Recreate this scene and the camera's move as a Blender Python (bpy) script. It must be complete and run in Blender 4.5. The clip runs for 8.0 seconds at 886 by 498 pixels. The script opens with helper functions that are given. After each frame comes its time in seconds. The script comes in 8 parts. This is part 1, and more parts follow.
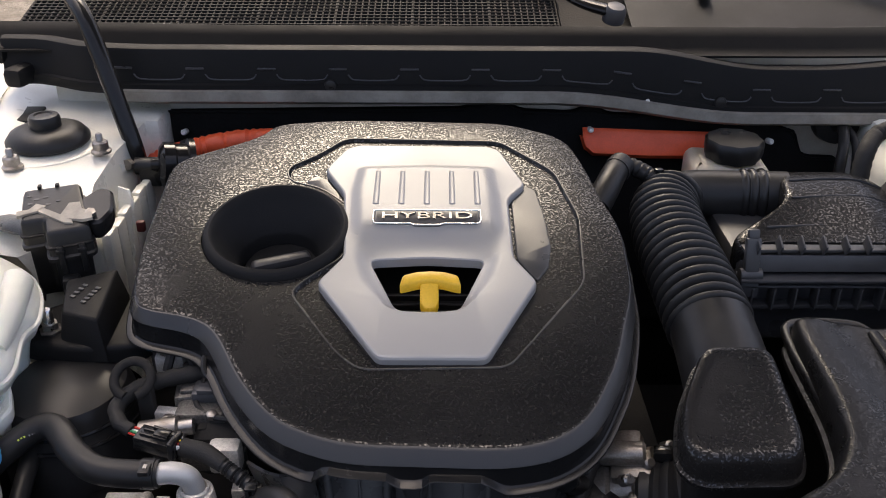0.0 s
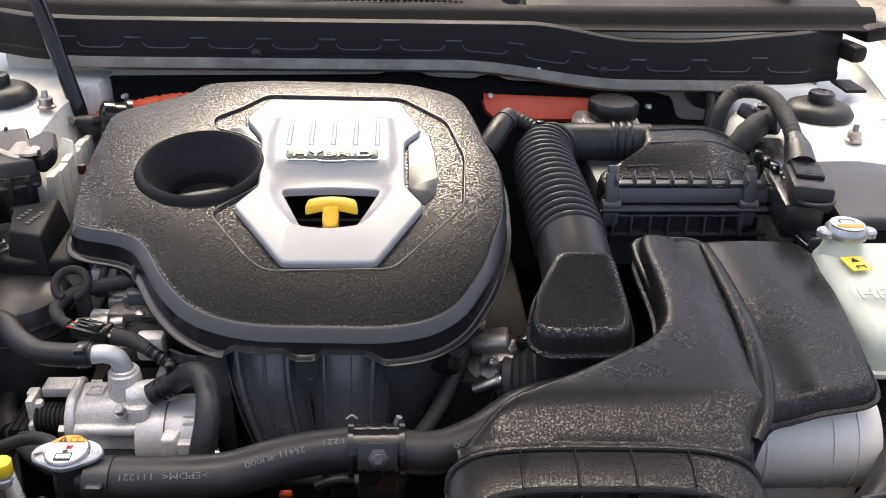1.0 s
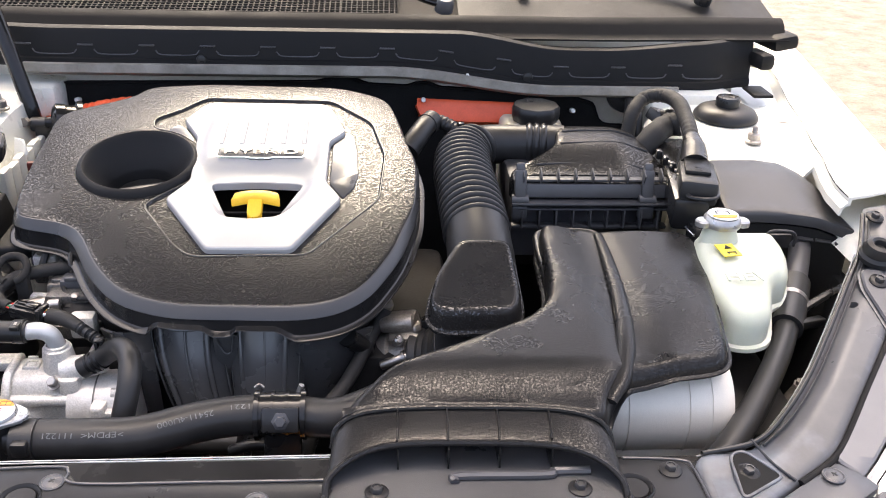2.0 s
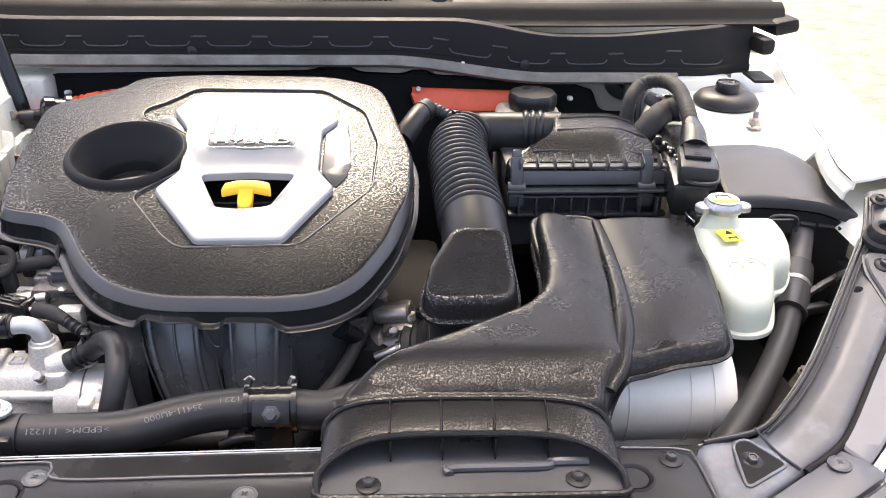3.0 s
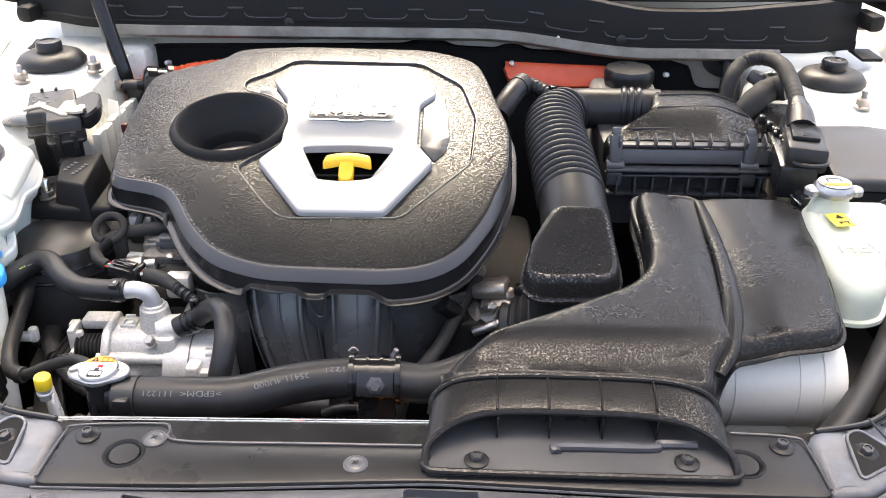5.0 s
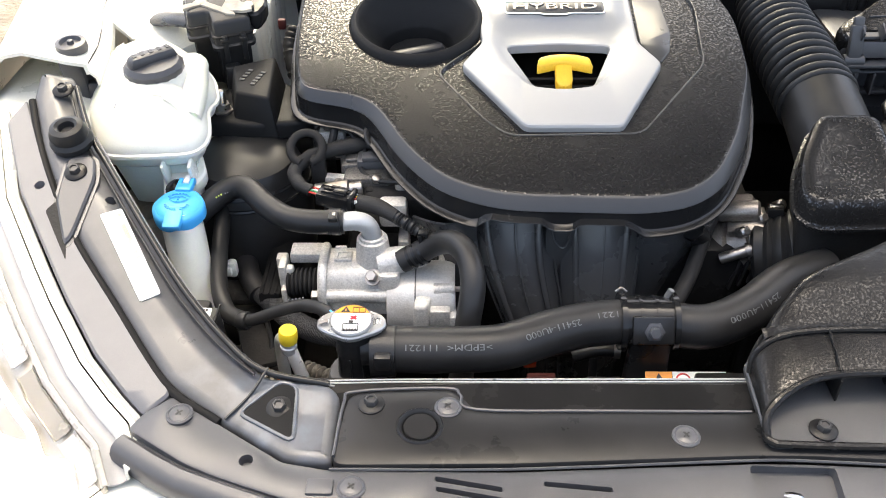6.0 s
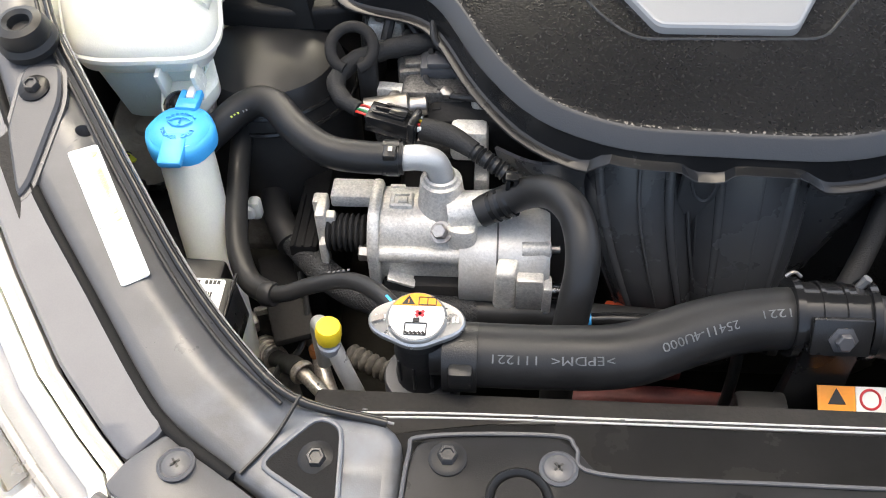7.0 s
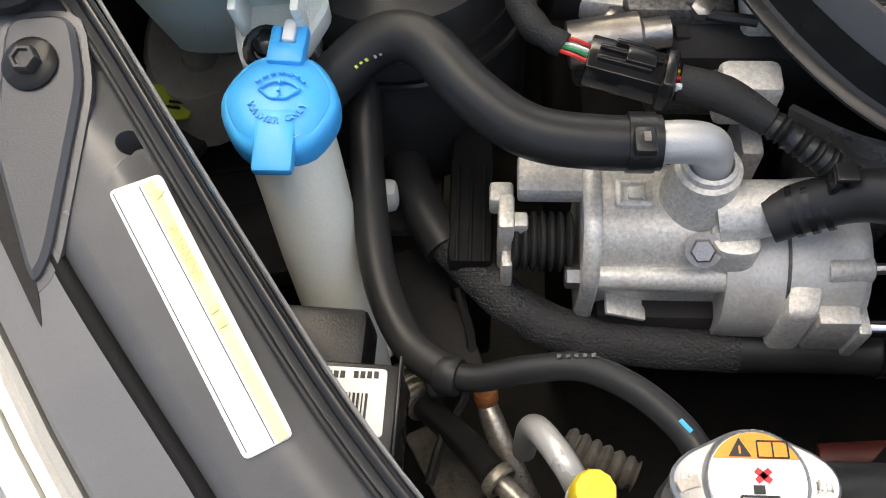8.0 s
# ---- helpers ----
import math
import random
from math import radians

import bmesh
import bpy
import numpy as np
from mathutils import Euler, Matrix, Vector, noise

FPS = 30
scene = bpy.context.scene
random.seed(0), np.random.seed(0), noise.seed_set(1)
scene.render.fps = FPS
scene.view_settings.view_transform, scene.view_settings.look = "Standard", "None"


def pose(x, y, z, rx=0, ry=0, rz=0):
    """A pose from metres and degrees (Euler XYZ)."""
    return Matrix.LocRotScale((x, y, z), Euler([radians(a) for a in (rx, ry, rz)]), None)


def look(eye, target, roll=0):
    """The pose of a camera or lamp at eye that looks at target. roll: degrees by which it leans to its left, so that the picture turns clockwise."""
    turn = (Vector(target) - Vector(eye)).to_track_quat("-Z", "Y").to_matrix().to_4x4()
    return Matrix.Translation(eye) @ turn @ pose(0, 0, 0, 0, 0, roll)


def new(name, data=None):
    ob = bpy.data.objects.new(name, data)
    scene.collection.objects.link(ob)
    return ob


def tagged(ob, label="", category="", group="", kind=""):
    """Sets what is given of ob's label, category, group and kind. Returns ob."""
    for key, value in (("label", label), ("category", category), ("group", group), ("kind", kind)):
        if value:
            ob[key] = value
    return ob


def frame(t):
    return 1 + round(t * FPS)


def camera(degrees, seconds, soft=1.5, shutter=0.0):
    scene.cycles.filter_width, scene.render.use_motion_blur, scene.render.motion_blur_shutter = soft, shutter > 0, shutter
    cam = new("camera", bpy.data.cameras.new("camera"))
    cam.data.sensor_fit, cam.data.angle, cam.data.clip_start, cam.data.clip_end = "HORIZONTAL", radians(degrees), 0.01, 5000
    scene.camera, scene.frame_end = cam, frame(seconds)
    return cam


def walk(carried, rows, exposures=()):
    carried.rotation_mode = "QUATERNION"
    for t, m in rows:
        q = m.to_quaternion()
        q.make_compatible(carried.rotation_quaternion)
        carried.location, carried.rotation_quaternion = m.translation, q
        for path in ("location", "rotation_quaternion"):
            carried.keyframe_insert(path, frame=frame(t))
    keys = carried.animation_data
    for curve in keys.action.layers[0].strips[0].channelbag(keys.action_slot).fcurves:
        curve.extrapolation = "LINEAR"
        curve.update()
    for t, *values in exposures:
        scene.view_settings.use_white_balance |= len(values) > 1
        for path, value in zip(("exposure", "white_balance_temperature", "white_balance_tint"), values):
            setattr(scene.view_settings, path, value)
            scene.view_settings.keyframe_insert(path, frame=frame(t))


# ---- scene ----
cam = camera(53.3, 8.0, soft=1.0)
PATH = [
    (0, (-0.116, 0.006, 1.345), (-0.101, 1.76, 0.384), 0.4),
    (0.5, (-0.111, -0.069, 1.34), (-0.021, 1.681, 0.375), 0.9),
    (1, (-0.045, -0.181, 1.326), (0.06, 1.589, 0.4), 1.5),
    (1.5, (0.021, -0.286, 1.354), (0.147, 1.494, 0.45), 2.1),
    (3, (0.059, -0.265, 1.328), (0.178, 1.512, 0.417), 1.1),
    (3.5, (0.059, -0.265, 1.329), (0.178, 1.507, 0.409), 1.2),
    (4, (0.057, -0.268, 1.334), (0.182, 1.496, 0.399), 1.3),
    (4.2, (0.055, -0.269, 1.335), (0.174, 1.492, 0.394), 1.3),
    (5.3, (-0.041, -0.253, 1.325), (-0.121, 1.476, 0.323), -0.4),
    (5.5, (-0.099, -0.229, 1.321), (-0.195, 1.471, 0.271), -0.9),
    (6, (-0.237, -0.136, 1.329), (-0.28, 1.443, 0.103), -0.9),
    (6.5, (-0.265, -0.036, 1.3), (-0.322, 1.428, -0.061), -2.1),
    (7, (-0.285, 0.1, 1.241), (-0.409, 1.441, -0.238), -2.1),
    (7.5, (-0.368, 0.237, 1.191), (-0.452, 1.365, -0.458), -2.1),
    (8, (-0.434, 0.356, 1.127), (-0.53, 1.311, -0.628), -4.1),
]
EXPOSURES = [(t, e, k, g) for t, e, k, g in [(0, 1.22, 6900, 12), (0.5, 1.50, 6900, 12), (1, 2.00, 6900, 11), (1.5, 2.27, 6950, 11), (3, 2.62, 7000, 11), (4.2, 2.62, 7000, 11), (5.5, 2.54, 7000, 6), (6, 2.38, 7000, 4), (6.5, 2.32, 7000, 3), (7, 2.38, 7000, 3), (7.5, 2.26, 7000, 3), (8, 1.74, 7000, 3)]]
walk(cam, [(t, look(eye, target, roll)) for t, eye, target, roll in PATH], EXPOSURES)

# ---- light ----
world = bpy.data.worlds.new("sky")
scene.world = world
world.use_nodes = True
wn, wl = world.node_tree.nodes, world.node_tree.links
sky = wn.new("ShaderNodeTexSky")
sky.sky_type = "NISHITA"
sky.sun_disc = False
sky.sun_elevation, sky.sun_rotation = radians(72), radians(355)
sky.air_density, sky.dust_density, sky.ozone_density = 0.6, 6.0, 0.3
wl.new(sky.outputs["Color"], wn["Background"].inputs["Color"])
wn["Background"].inputs["Strength"].default_value = 0.15
sun = new("sun", bpy.data.lights.new("sun", "SUN"))
sun.data.energy, sun.data.angle, sun.data.color = 0.9, radians(22), (1.0, 0.88, 0.70)
sun.matrix_world = look((-0.35, 4.4, 4.6), (0, 0.9, 0.8))

# ---- materials ----
def material(name, color, rough=0.5, metal=0.0, grain=0.0, grain_scale=400.0, stain=0.25, stain_scale=9.0, tint=None, coat=0.0, rough_var=0.12, spec=0.5, relief=0.0008, coat_rough=0.08, glint=0.0, pits=0.0):
    """Principled surface with grain relief, blotchy colour variation and uneven gloss."""
    m = bpy.data.materials.new(name)
    m.use_nodes = True
    n, l = m.node_tree.nodes, m.node_tree.links
    b = n["Principled BSDF"]
    b.inputs["Metallic"].default_value = metal
    b.inputs["Specular IOR Level"].default_value = spec
    b.inputs["Coat Weight"].default_value = coat
    b.inputs["Coat Roughness"].default_value = coat_rough
    tc = n.new("ShaderNodeTexCoord")
    geo = n.new("ShaderNodeNewGeometry")
    big = n.new("ShaderNodeTexNoise")
    big.inputs["Scale"].default_value, big.inputs["Detail"].default_value, big.inputs["Roughness"].default_value = stain_scale, 6.0, 0.62
    l.new(geo.outputs["Position"], big.inputs["Vector"])
    fine = n.new("ShaderNodeTexNoise")
    fine.inputs["Scale"].default_value, fine.inputs["Detail"].default_value = grain_scale, 2.0
    l.new(geo.outputs["Position"], fine.inputs["Vector"])
    ramp = n.new("ShaderNodeMapRange")
    ramp.inputs["From Min"].default_value, ramp.inputs["From Max"].default_value = 0.38, 0.68
    l.new(big.outputs["Fac"], ramp.inputs["Value"])
    mix = n.new("ShaderNodeMix")
    mix.data_type = "RGBA"
    second = tint or tuple(c * (1 - stain) for c in color)
    mix.inputs[6].default_value, mix.inputs[7].default_value = (*color, 1), (*second, 1)
    l.new(ramp.outputs["Result"], mix.inputs[0])
    speck = n.new("ShaderNodeMix")
    speck.data_type, speck.blend_type = "RGBA", "MULTIPLY"
    speck.inputs[0].default_value = min(0.5, 0.15 + grain * 0.3)
    l.new(mix.outputs[2], speck.inputs[6])
    l.new(fine.outputs["Fac"], speck.inputs[7])
    hsv = n.new("ShaderNodeHueSaturation")
    l.new(speck.outputs[2], hsv.inputs["Color"])
    hsv.inputs["Value"].default_value = 1.18
    hsv.inputs["Saturation"].default_value = 0.98
    l.new(hsv.outputs["Color"], b.inputs["Base Color"])
    if pits > 0:
        # dark pores of the casting
        pore = n.new("ShaderNodeTexNoise")
        pore.inputs["Scale"].default_value, pore.inputs["Detail"].default_value, pore.inputs["Roughness"].default_value = 480.0, 6.0, 0.7
        l.new(geo.outputs["Position"], pore.inputs["Vector"])
        hole = n.new("ShaderNodeMapRange")
        hole.inputs["From Min"].default_value, hole.inputs["From Max"].default_value = 0.36, 0.60
        hole.inputs["To Min"].default_value = 1.0 - pits
        l.new(pore.outputs["Fac"], hole.inputs["Value"])
        grime = n.new("ShaderNodeMix")
        grime.data_type, grime.blend_type = "RGBA", "MULTIPLY"
        grime.inputs[0].default_value = 1.0
        l.new(hsv.outputs["Color"], grime.inputs[6])
        l.new(hole.outputs["Result"], grime.inputs[7])
        l.new(grime.outputs[2], b.inputs["Base Color"])
    rr = n.new("ShaderNodeMapRange")
    rr.inputs["From Min"].default_value, rr.inputs["From Max"].default_value = 0.3, 0.7
    rr.inputs["To Min"].default_value, rr.inputs["To Max"].default_value = max(0.03, rough - rough_var), min(1.0, rough + rough_var)
    l.new(big.outputs["Fac"], rr.inputs["Value"])
    l.new(rr.outputs["Result"], b.inputs["Roughness"])
    if grain > 0:
        bump = n.new("ShaderNodeBump")
        bump.inputs["Strength"].default_value, bump.inputs["Distance"].default_value = min(1.0, grain), relief
        l.new(fine.outputs["Fac"], bump.inputs["Height"])
        l.new(bump.outputs["Normal"], b.inputs["Normal"])
    if glint > 0:
        fine.inputs["Detail"].default_value, fine.inputs["Roughness"].default_value = 2.5, 0.5
        # glossy tops of the moulded grain
        top = n.new("ShaderNodeMapRange")
        top.inputs["From Min"].default_value, top.inputs["From Max"].default_value = 0.50, 0.64
        top.inputs["To Min"].default_value, top.inputs["To Max"].default_value = 0.0, glint
        l.new(fine.outputs["Fac"], top.inputs["Value"])
        l.new(top.outputs["Result"], b.inputs["Coat Weight"])
        b.inputs["Coat IOR"].default_value = 2.0
    return m


def sky_sheened(name, dark, pale, centre, reach, rough=0.36):
    """Black plastic with cloudy bluish sky reflections painted in round a corner of the bay, on both sides of the car.
    """
    m = material(name, dark, rough, grain=0.06, grain_scale=1100, stain=0.35, stain_scale=11)
    n, l = m.node_tree.nodes, m.node_tree.links
    b = n["Principled BSDF"]
    was = b.inputs["Base Color"].links[0].from_socket
    geo = n.new("ShaderNodeNewGeometry")
    sep, com = n.new("ShaderNodeSeparateXYZ"), n.new("ShaderNodeCombineXYZ")
    l.new(geo.outputs["Position"], sep.inputs[0])
    ab = n.new("ShaderNodeMath")
    ab.operation = "ABSOLUTE"
    l.new(sep.outputs["X"], ab.inputs[0])
    l.new(ab.outputs[0], com.inputs["X"])
    l.new(sep.outputs["Y"], com.inputs["Y"])
    l.new(sep.outputs["Z"], com.inputs["Z"])
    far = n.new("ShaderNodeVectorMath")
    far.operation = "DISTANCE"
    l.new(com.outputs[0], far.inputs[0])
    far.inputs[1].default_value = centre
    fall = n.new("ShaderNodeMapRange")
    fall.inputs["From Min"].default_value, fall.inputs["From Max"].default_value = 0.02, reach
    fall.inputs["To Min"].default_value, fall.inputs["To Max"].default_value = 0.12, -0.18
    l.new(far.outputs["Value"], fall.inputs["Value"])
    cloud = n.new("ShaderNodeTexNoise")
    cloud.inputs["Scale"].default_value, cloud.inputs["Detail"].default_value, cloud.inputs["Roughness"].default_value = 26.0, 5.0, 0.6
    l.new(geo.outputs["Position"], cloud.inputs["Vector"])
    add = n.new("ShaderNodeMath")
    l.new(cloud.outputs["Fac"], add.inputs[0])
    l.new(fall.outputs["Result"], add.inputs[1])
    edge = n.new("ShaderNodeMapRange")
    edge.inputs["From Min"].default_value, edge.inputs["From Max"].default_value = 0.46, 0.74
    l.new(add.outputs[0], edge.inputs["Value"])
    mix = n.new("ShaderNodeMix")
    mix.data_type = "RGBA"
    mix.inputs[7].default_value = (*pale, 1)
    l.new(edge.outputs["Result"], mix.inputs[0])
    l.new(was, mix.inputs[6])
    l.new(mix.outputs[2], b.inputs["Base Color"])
    return m


def clear_glass(name, tint=(1, 1, 1)):
    m = bpy.data.materials.new(name)
    m.use_nodes = True
    b = m.node_tree.nodes["Principled BSDF"]
    b.inputs["Base Color"].default_value = (*tint, 1)
    b.inputs["Transmission Weight"].default_value = 1.0
    b.inputs["Roughness"].default_value = 0.03
    b.inputs["IOR"].default_value = 1.3
    return m


def milky(name, color):
    """Translucent polyethylene."""
    m = material(name, color, 0.38, stain=0.1, stain_scale=14, grain=0.08, grain_scale=900)
    b = m.node_tree.nodes["Principled BSDF"]
    b.inputs["Subsurface Weight"].default_value = 0.35
    b.inputs["Subsurface Radius"].default_value = (0.02, 0.022, 0.016)
    b.inputs["Subsurface Scale"].default_value = 0.6
    return m


M_COVER = material("grained_black_cover", (0.015, 0.0147, 0.0145), 0.25, grain=1.0, grain_scale=440, tint=(0.021, 0.0205, 0.0202), stain_scale=6, rough_var=0.05, spec=0.07, relief=0.00050, coat_rough=0.18, glint=0.52, stain=0.15)
M_RIM = material("smooth_black_rim", (0.03, 0.03, 0.0305), 0.33, grain=0.12, grain_scale=900, tint=(0.036, 0.036, 0.0365), spec=0.5)
M_RUNNER = material("black_manifold_plastic", (0.055, 0.055, 0.0556), 0.27, grain=0.1, grain_scale=800, tint=(0.064, 0.064, 0.0643), spec=0.8)
M_FUSE = material("charcoal_box_lid", (0.034, 0.0335, 0.034), 0.38, grain=0.2, grain_scale=900, tint=(0.042, 0.0415, 0.0415), spec=0.4)
M_PLASTIC = material("black_moulded_plastic", (0.014, 0.014, 0.0143), 0.33, grain=0.25, grain_scale=900, tint=(0.019, 0.0187, 0.0184), spec=0.4)
M_SATIN = material("black_satin_plastic", (0.014, 0.0138, 0.0138), 0.30, grain=0.7, grain_scale=520, tint=(0.019, 0.0188, 0.0186), stain_scale=9, spec=0.10, coat_rough=0.20, glint=0.26, relief=0.00034, stain=0.15)
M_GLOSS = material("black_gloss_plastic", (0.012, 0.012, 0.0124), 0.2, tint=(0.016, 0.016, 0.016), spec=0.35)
M_TRIM = material("grey_black_trim", (0.05, 0.0505, 0.0545), 0.36, grain=0.10, grain_scale=1100, tint=(0.068, 0.068, 0.0725), stain_scale=7, spec=0.5)
M_RAIL = sky_sheened("sky_sheen_black_rail", (0.068, 0.069, 0.073), (0.105, 0.117, 0.138), (0.385, 0.335, 0.80), 0.15)
M_TRIMLIGHT = material("dusty_pale_trim", (0.1, 0.1, 0.106), 0.38, grain=0.06, grain_scale=1100, tint=(0.125, 0.125, 0.13), stain_scale=7, spec=0.5)
M_SHIELD = material("dusty_grey_shield", (0.013, 0.0131, 0.0136), 0.30, grain=0.10, grain_scale=1000, tint=(0.020, 0.020, 0.0206), stain_scale=8, spec=0.19)
M_AIRBOX = material("charcoal_air_box", (0.050, 0.050, 0.052), 0.38, grain=0.15, grain_scale=900, tint=(0.072, 0.072, 0.074), spec=0.5)
M_TAPECREAM = material("old_masking_tape", (0.42, 0.38, 0.31), 0.6, grain=0.2, stain=0.3, stain_scale=60)
M_CASE = material("pale_silver_case", (0.63, 0.585, 0.50), 0.40, metal=0.10, grain=0.15, grain_scale=900, stain=0.12)
M_GASKET = material("pale_grey_gasket", (0.20, 0.20, 0.205), 0.45, grain=0.1, grain_scale=900, tint=(0.26, 0.26, 0.262), stain_scale=18)
M_COWL = material("matt_black_cowl", (0.011, 0.011, 0.0112), 0.50, grain=0.3, grain_scale=800, tint=(0.015, 0.015, 0.015), spec=0.14)
M_SEAL = material("black_rubber_seal", (0.010, 0.010, 0.0103), 0.6, grain=0.3, grain_scale=900, tint=(0.015, 0.0148, 0.0145), spec=0.08)
M_RUBBER = material("black_rubber", (0.017, 0.0168, 0.0168), 0.42, grain=0.07, grain_scale=900, tint=(0.025, 0.0246, 0.0242), stain_scale=25, spec=0.32)
M_BRAID = material("braided_sleeve", (0.030, 0.030, 0.031), 0.6, grain=1.0, grain_scale=520, tint=(0.046, 0.046, 0.046), stain_scale=30, relief=0.0014)
M_TAPE = material("cloth_tape", (0.012, 0.0115, 0.0115), 0.7, grain=0.7, grain_scale=800, tint=(0.02, 0.0192, 0.018), stain_scale=40)
M_SILVER = material("silver_paint", (0.345, 0.344, 0.338), 0.42, metal=0.25, grain=0.05, grain_scale=1500, stain=0.02, rough_var=0.04)
M_CHROME = material("bright_metal", (0.75, 0.74, 0.72), 0.2, metal=1.0, stain=0.2, stain_scale=30)
M_STEEL = material("dull_steel", (0.42, 0.40, 0.38), 0.38, metal=0.9, grain=0.3, grain_scale=700, tint=(0.25, 0.22, 0.19), stain_scale=40)
M_CAST = material("rough_cast_aluminium", (0.79, 0.765, 0.71), 0.46, metal=0.35, grain=0.4, grain_scale=420, tint=(0.62, 0.58, 0.515), stain_scale=42, pits=0.28)
M_CASTFINE = material("fine_cast_aluminium", (0.66, 0.64, 0.60), 0.42, metal=0.35, grain=0.3, grain_scale=500, tint=(0.56, 0.53, 0.48), stain_scale=50, pits=0.12)
M_THROTTLE = material("brownish_cast_alloy", (0.36, 0.325, 0.285), 0.40, metal=0.7, grain=0.3, grain_scale=420, tint=(0.24, 0.21, 0.18), stain_scale=36, pits=0.3)
M_CASTDARK = material("grey_cast_metal", (0.20, 0.192, 0.18), 0.48, metal=0.6, grain=0.35, grain_scale=420, tint=(0.10, 0.094, 0.086), stain_scale=34, pits=0.6)
M_CAN = material("brushed_silver_case", (0.54, 0.535, 0.515), 0.36, metal=0.35, grain=0.15, grain_scale=900, stain=0.12)
M_WHITE = material("cream_white_paint", (0.74, 0.73, 0.655), 0.30, stain=0.06, coat=0.35, rough_var=0.05, tint=(0.70, 0.685, 0.60))
M_PRIMER = material("dusty_cream_body", (0.62, 0.585, 0.50), 0.5, grain=0.1, stain=0.2, tint=(0.50, 0.46, 0.38), stain_scale=14)
M_TANK = milky("milky_tank", (0.76, 0.755, 0.66))
M_TANKG = milky("pale_green_tank", (0.52, 0.545, 0.44))
M_WATER = milky("filled_tank_base", (0.62, 0.70, 0.66))
M_BLUE = material("blue_plastic", (0.045, 0.42, 0.88), 0.35, grain=0.08, grain_scale=800, stain=0.12, stain_scale=30)
M_YELLOW = material("yellow_plastic", (0.86, 0.50, 0.012), 0.4, grain=0.1, stain=0.1, stain_scale=40)
M_LEMON = material("lemon_plastic", (0.86, 0.6, 0.015), 0.4, stain=0.12, stain_scale=60)
M_ORANGE = material("orange_sheath", (0.92, 0.115, 0.03), 0.42, grain=0.1, stain=0.18, stain_scale=20)
M_RED = material("red_wire", (0.6, 0.03, 0.02), 0.45)
M_GREEN = material("green_wire", (0.05, 0.3, 0.12), 0.45)
M_LIME = material("lime_cap", (0.45, 0.5, 0.03), 0.45)
M_LABEL = material("white_label", (0.80, 0.80, 0.77), 0.45, stain=0.05)
M_LABELY = material("yellow_label", (0.80, 0.62, 0.05), 0.45, stain=0.05)
M_LABELO = material("orange_label", (0.85, 0.30, 0.01), 0.42, stain=0.05)
M_INK = material("black_ink", (0.015, 0.015, 0.015), 0.5)
M_REDINK = material("red_ink", (0.6, 0.02, 0.03), 0.5)
M_PRINT = material("pale_print", (0.13, 0.135, 0.14), 0.6, stain=0.5, stain_scale=120)
M_RUST = material("rusty_fitting", (0.45, 0.16, 0.04), 0.7, grain=0.8, tint=(0.2, 0.08, 0.03), stain_scale=60)
M_DARK = material("oily_black_metal", (0.024, 0.0233, 0.0228), 0.7, grain=0.5, grain_scale=300, tint=(0.036, 0.0335, 0.031), stain_scale=20, spec=0.12)
M_PAD = material("hood_insulation", (0.018, 0.018, 0.018), 0.95, grain=0.8, grain_scale=300, spec=0.03)
M_LAMP = material("pale_lamp_housing", (0.46, 0.445, 0.42), 0.22, metal=0.3, stain=0.25, stain_scale=22)
M_CREAM = milky("aged_cream_tank", (0.62, 0.55, 0.43))
# dark red: orange sheath with shade in its colour; also for small red marks
M_DARKRED = material("dark_red_in_shade", (0.10, 0.016, 0.012), 0.6, stain=0.5, stain_scale=30)
M_PIPE = material("dull_aluminium_pipe", (0.50, 0.48, 0.44), 0.36, metal=0.7, tint=(0.26, 0.22, 0.17), stain_scale=55, pits=0.4)
M_DUSTY = material("grimy_cream_paint", (0.30, 0.28, 0.24), 0.6, grain=0.2, tint=(0.17, 0.155, 0.13), stain_scale=20)
M_BADGE = material("smoked_badge_metal", (0.11, 0.11, 0.112), 0.35, metal=0.5, stain=0.1)
M_DIRT = material("dirt_caked_steel", (0.13, 0.115, 0.092), 0.8, grain=0.8, grain_scale=260, tint=(0.055, 0.047, 0.038), stain_scale=70, relief=0.0014)
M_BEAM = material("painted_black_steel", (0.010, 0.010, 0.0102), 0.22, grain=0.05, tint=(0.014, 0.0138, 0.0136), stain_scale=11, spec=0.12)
M_OLIVE = material("smoked_olive_metal", (0.27, 0.245, 0.20), 0.22, metal=0.6, stain=0.3, stain_scale=26)
M_BEIGE = material("beige_lamp_reflector", (0.40, 0.355, 0.285), 0.18, metal=0.5, stain=0.3, stain_scale=24, tint=(0.54, 0.50, 0.43))
M_CAPMETAL = material("pressed_cap_metal", (0.40, 0.40, 0.395), 0.34, metal=0.75, stain=0.2, stain_scale=60)
M_INSERT = material("matt_black_insert", (0.050, 0.050, 0.0505), 0.32, grain=0.1, tint=(0.060, 0.060, 0.0605), spec=0.55)
M_GLASS = clear_glass("clear_lens")
M_TINTED = material("windscreen_glass", (0.03, 0.035, 0.035), 0.06, stain=0.1, coat=1.0)
M_GROUND = material("pale_gravel", (0.21, 0.187, 0.15), 0.9, grain=1.0, grain_scale=46, tint=(0.13, 0.112, 0.088), stain_scale=7.0, relief=0.02)


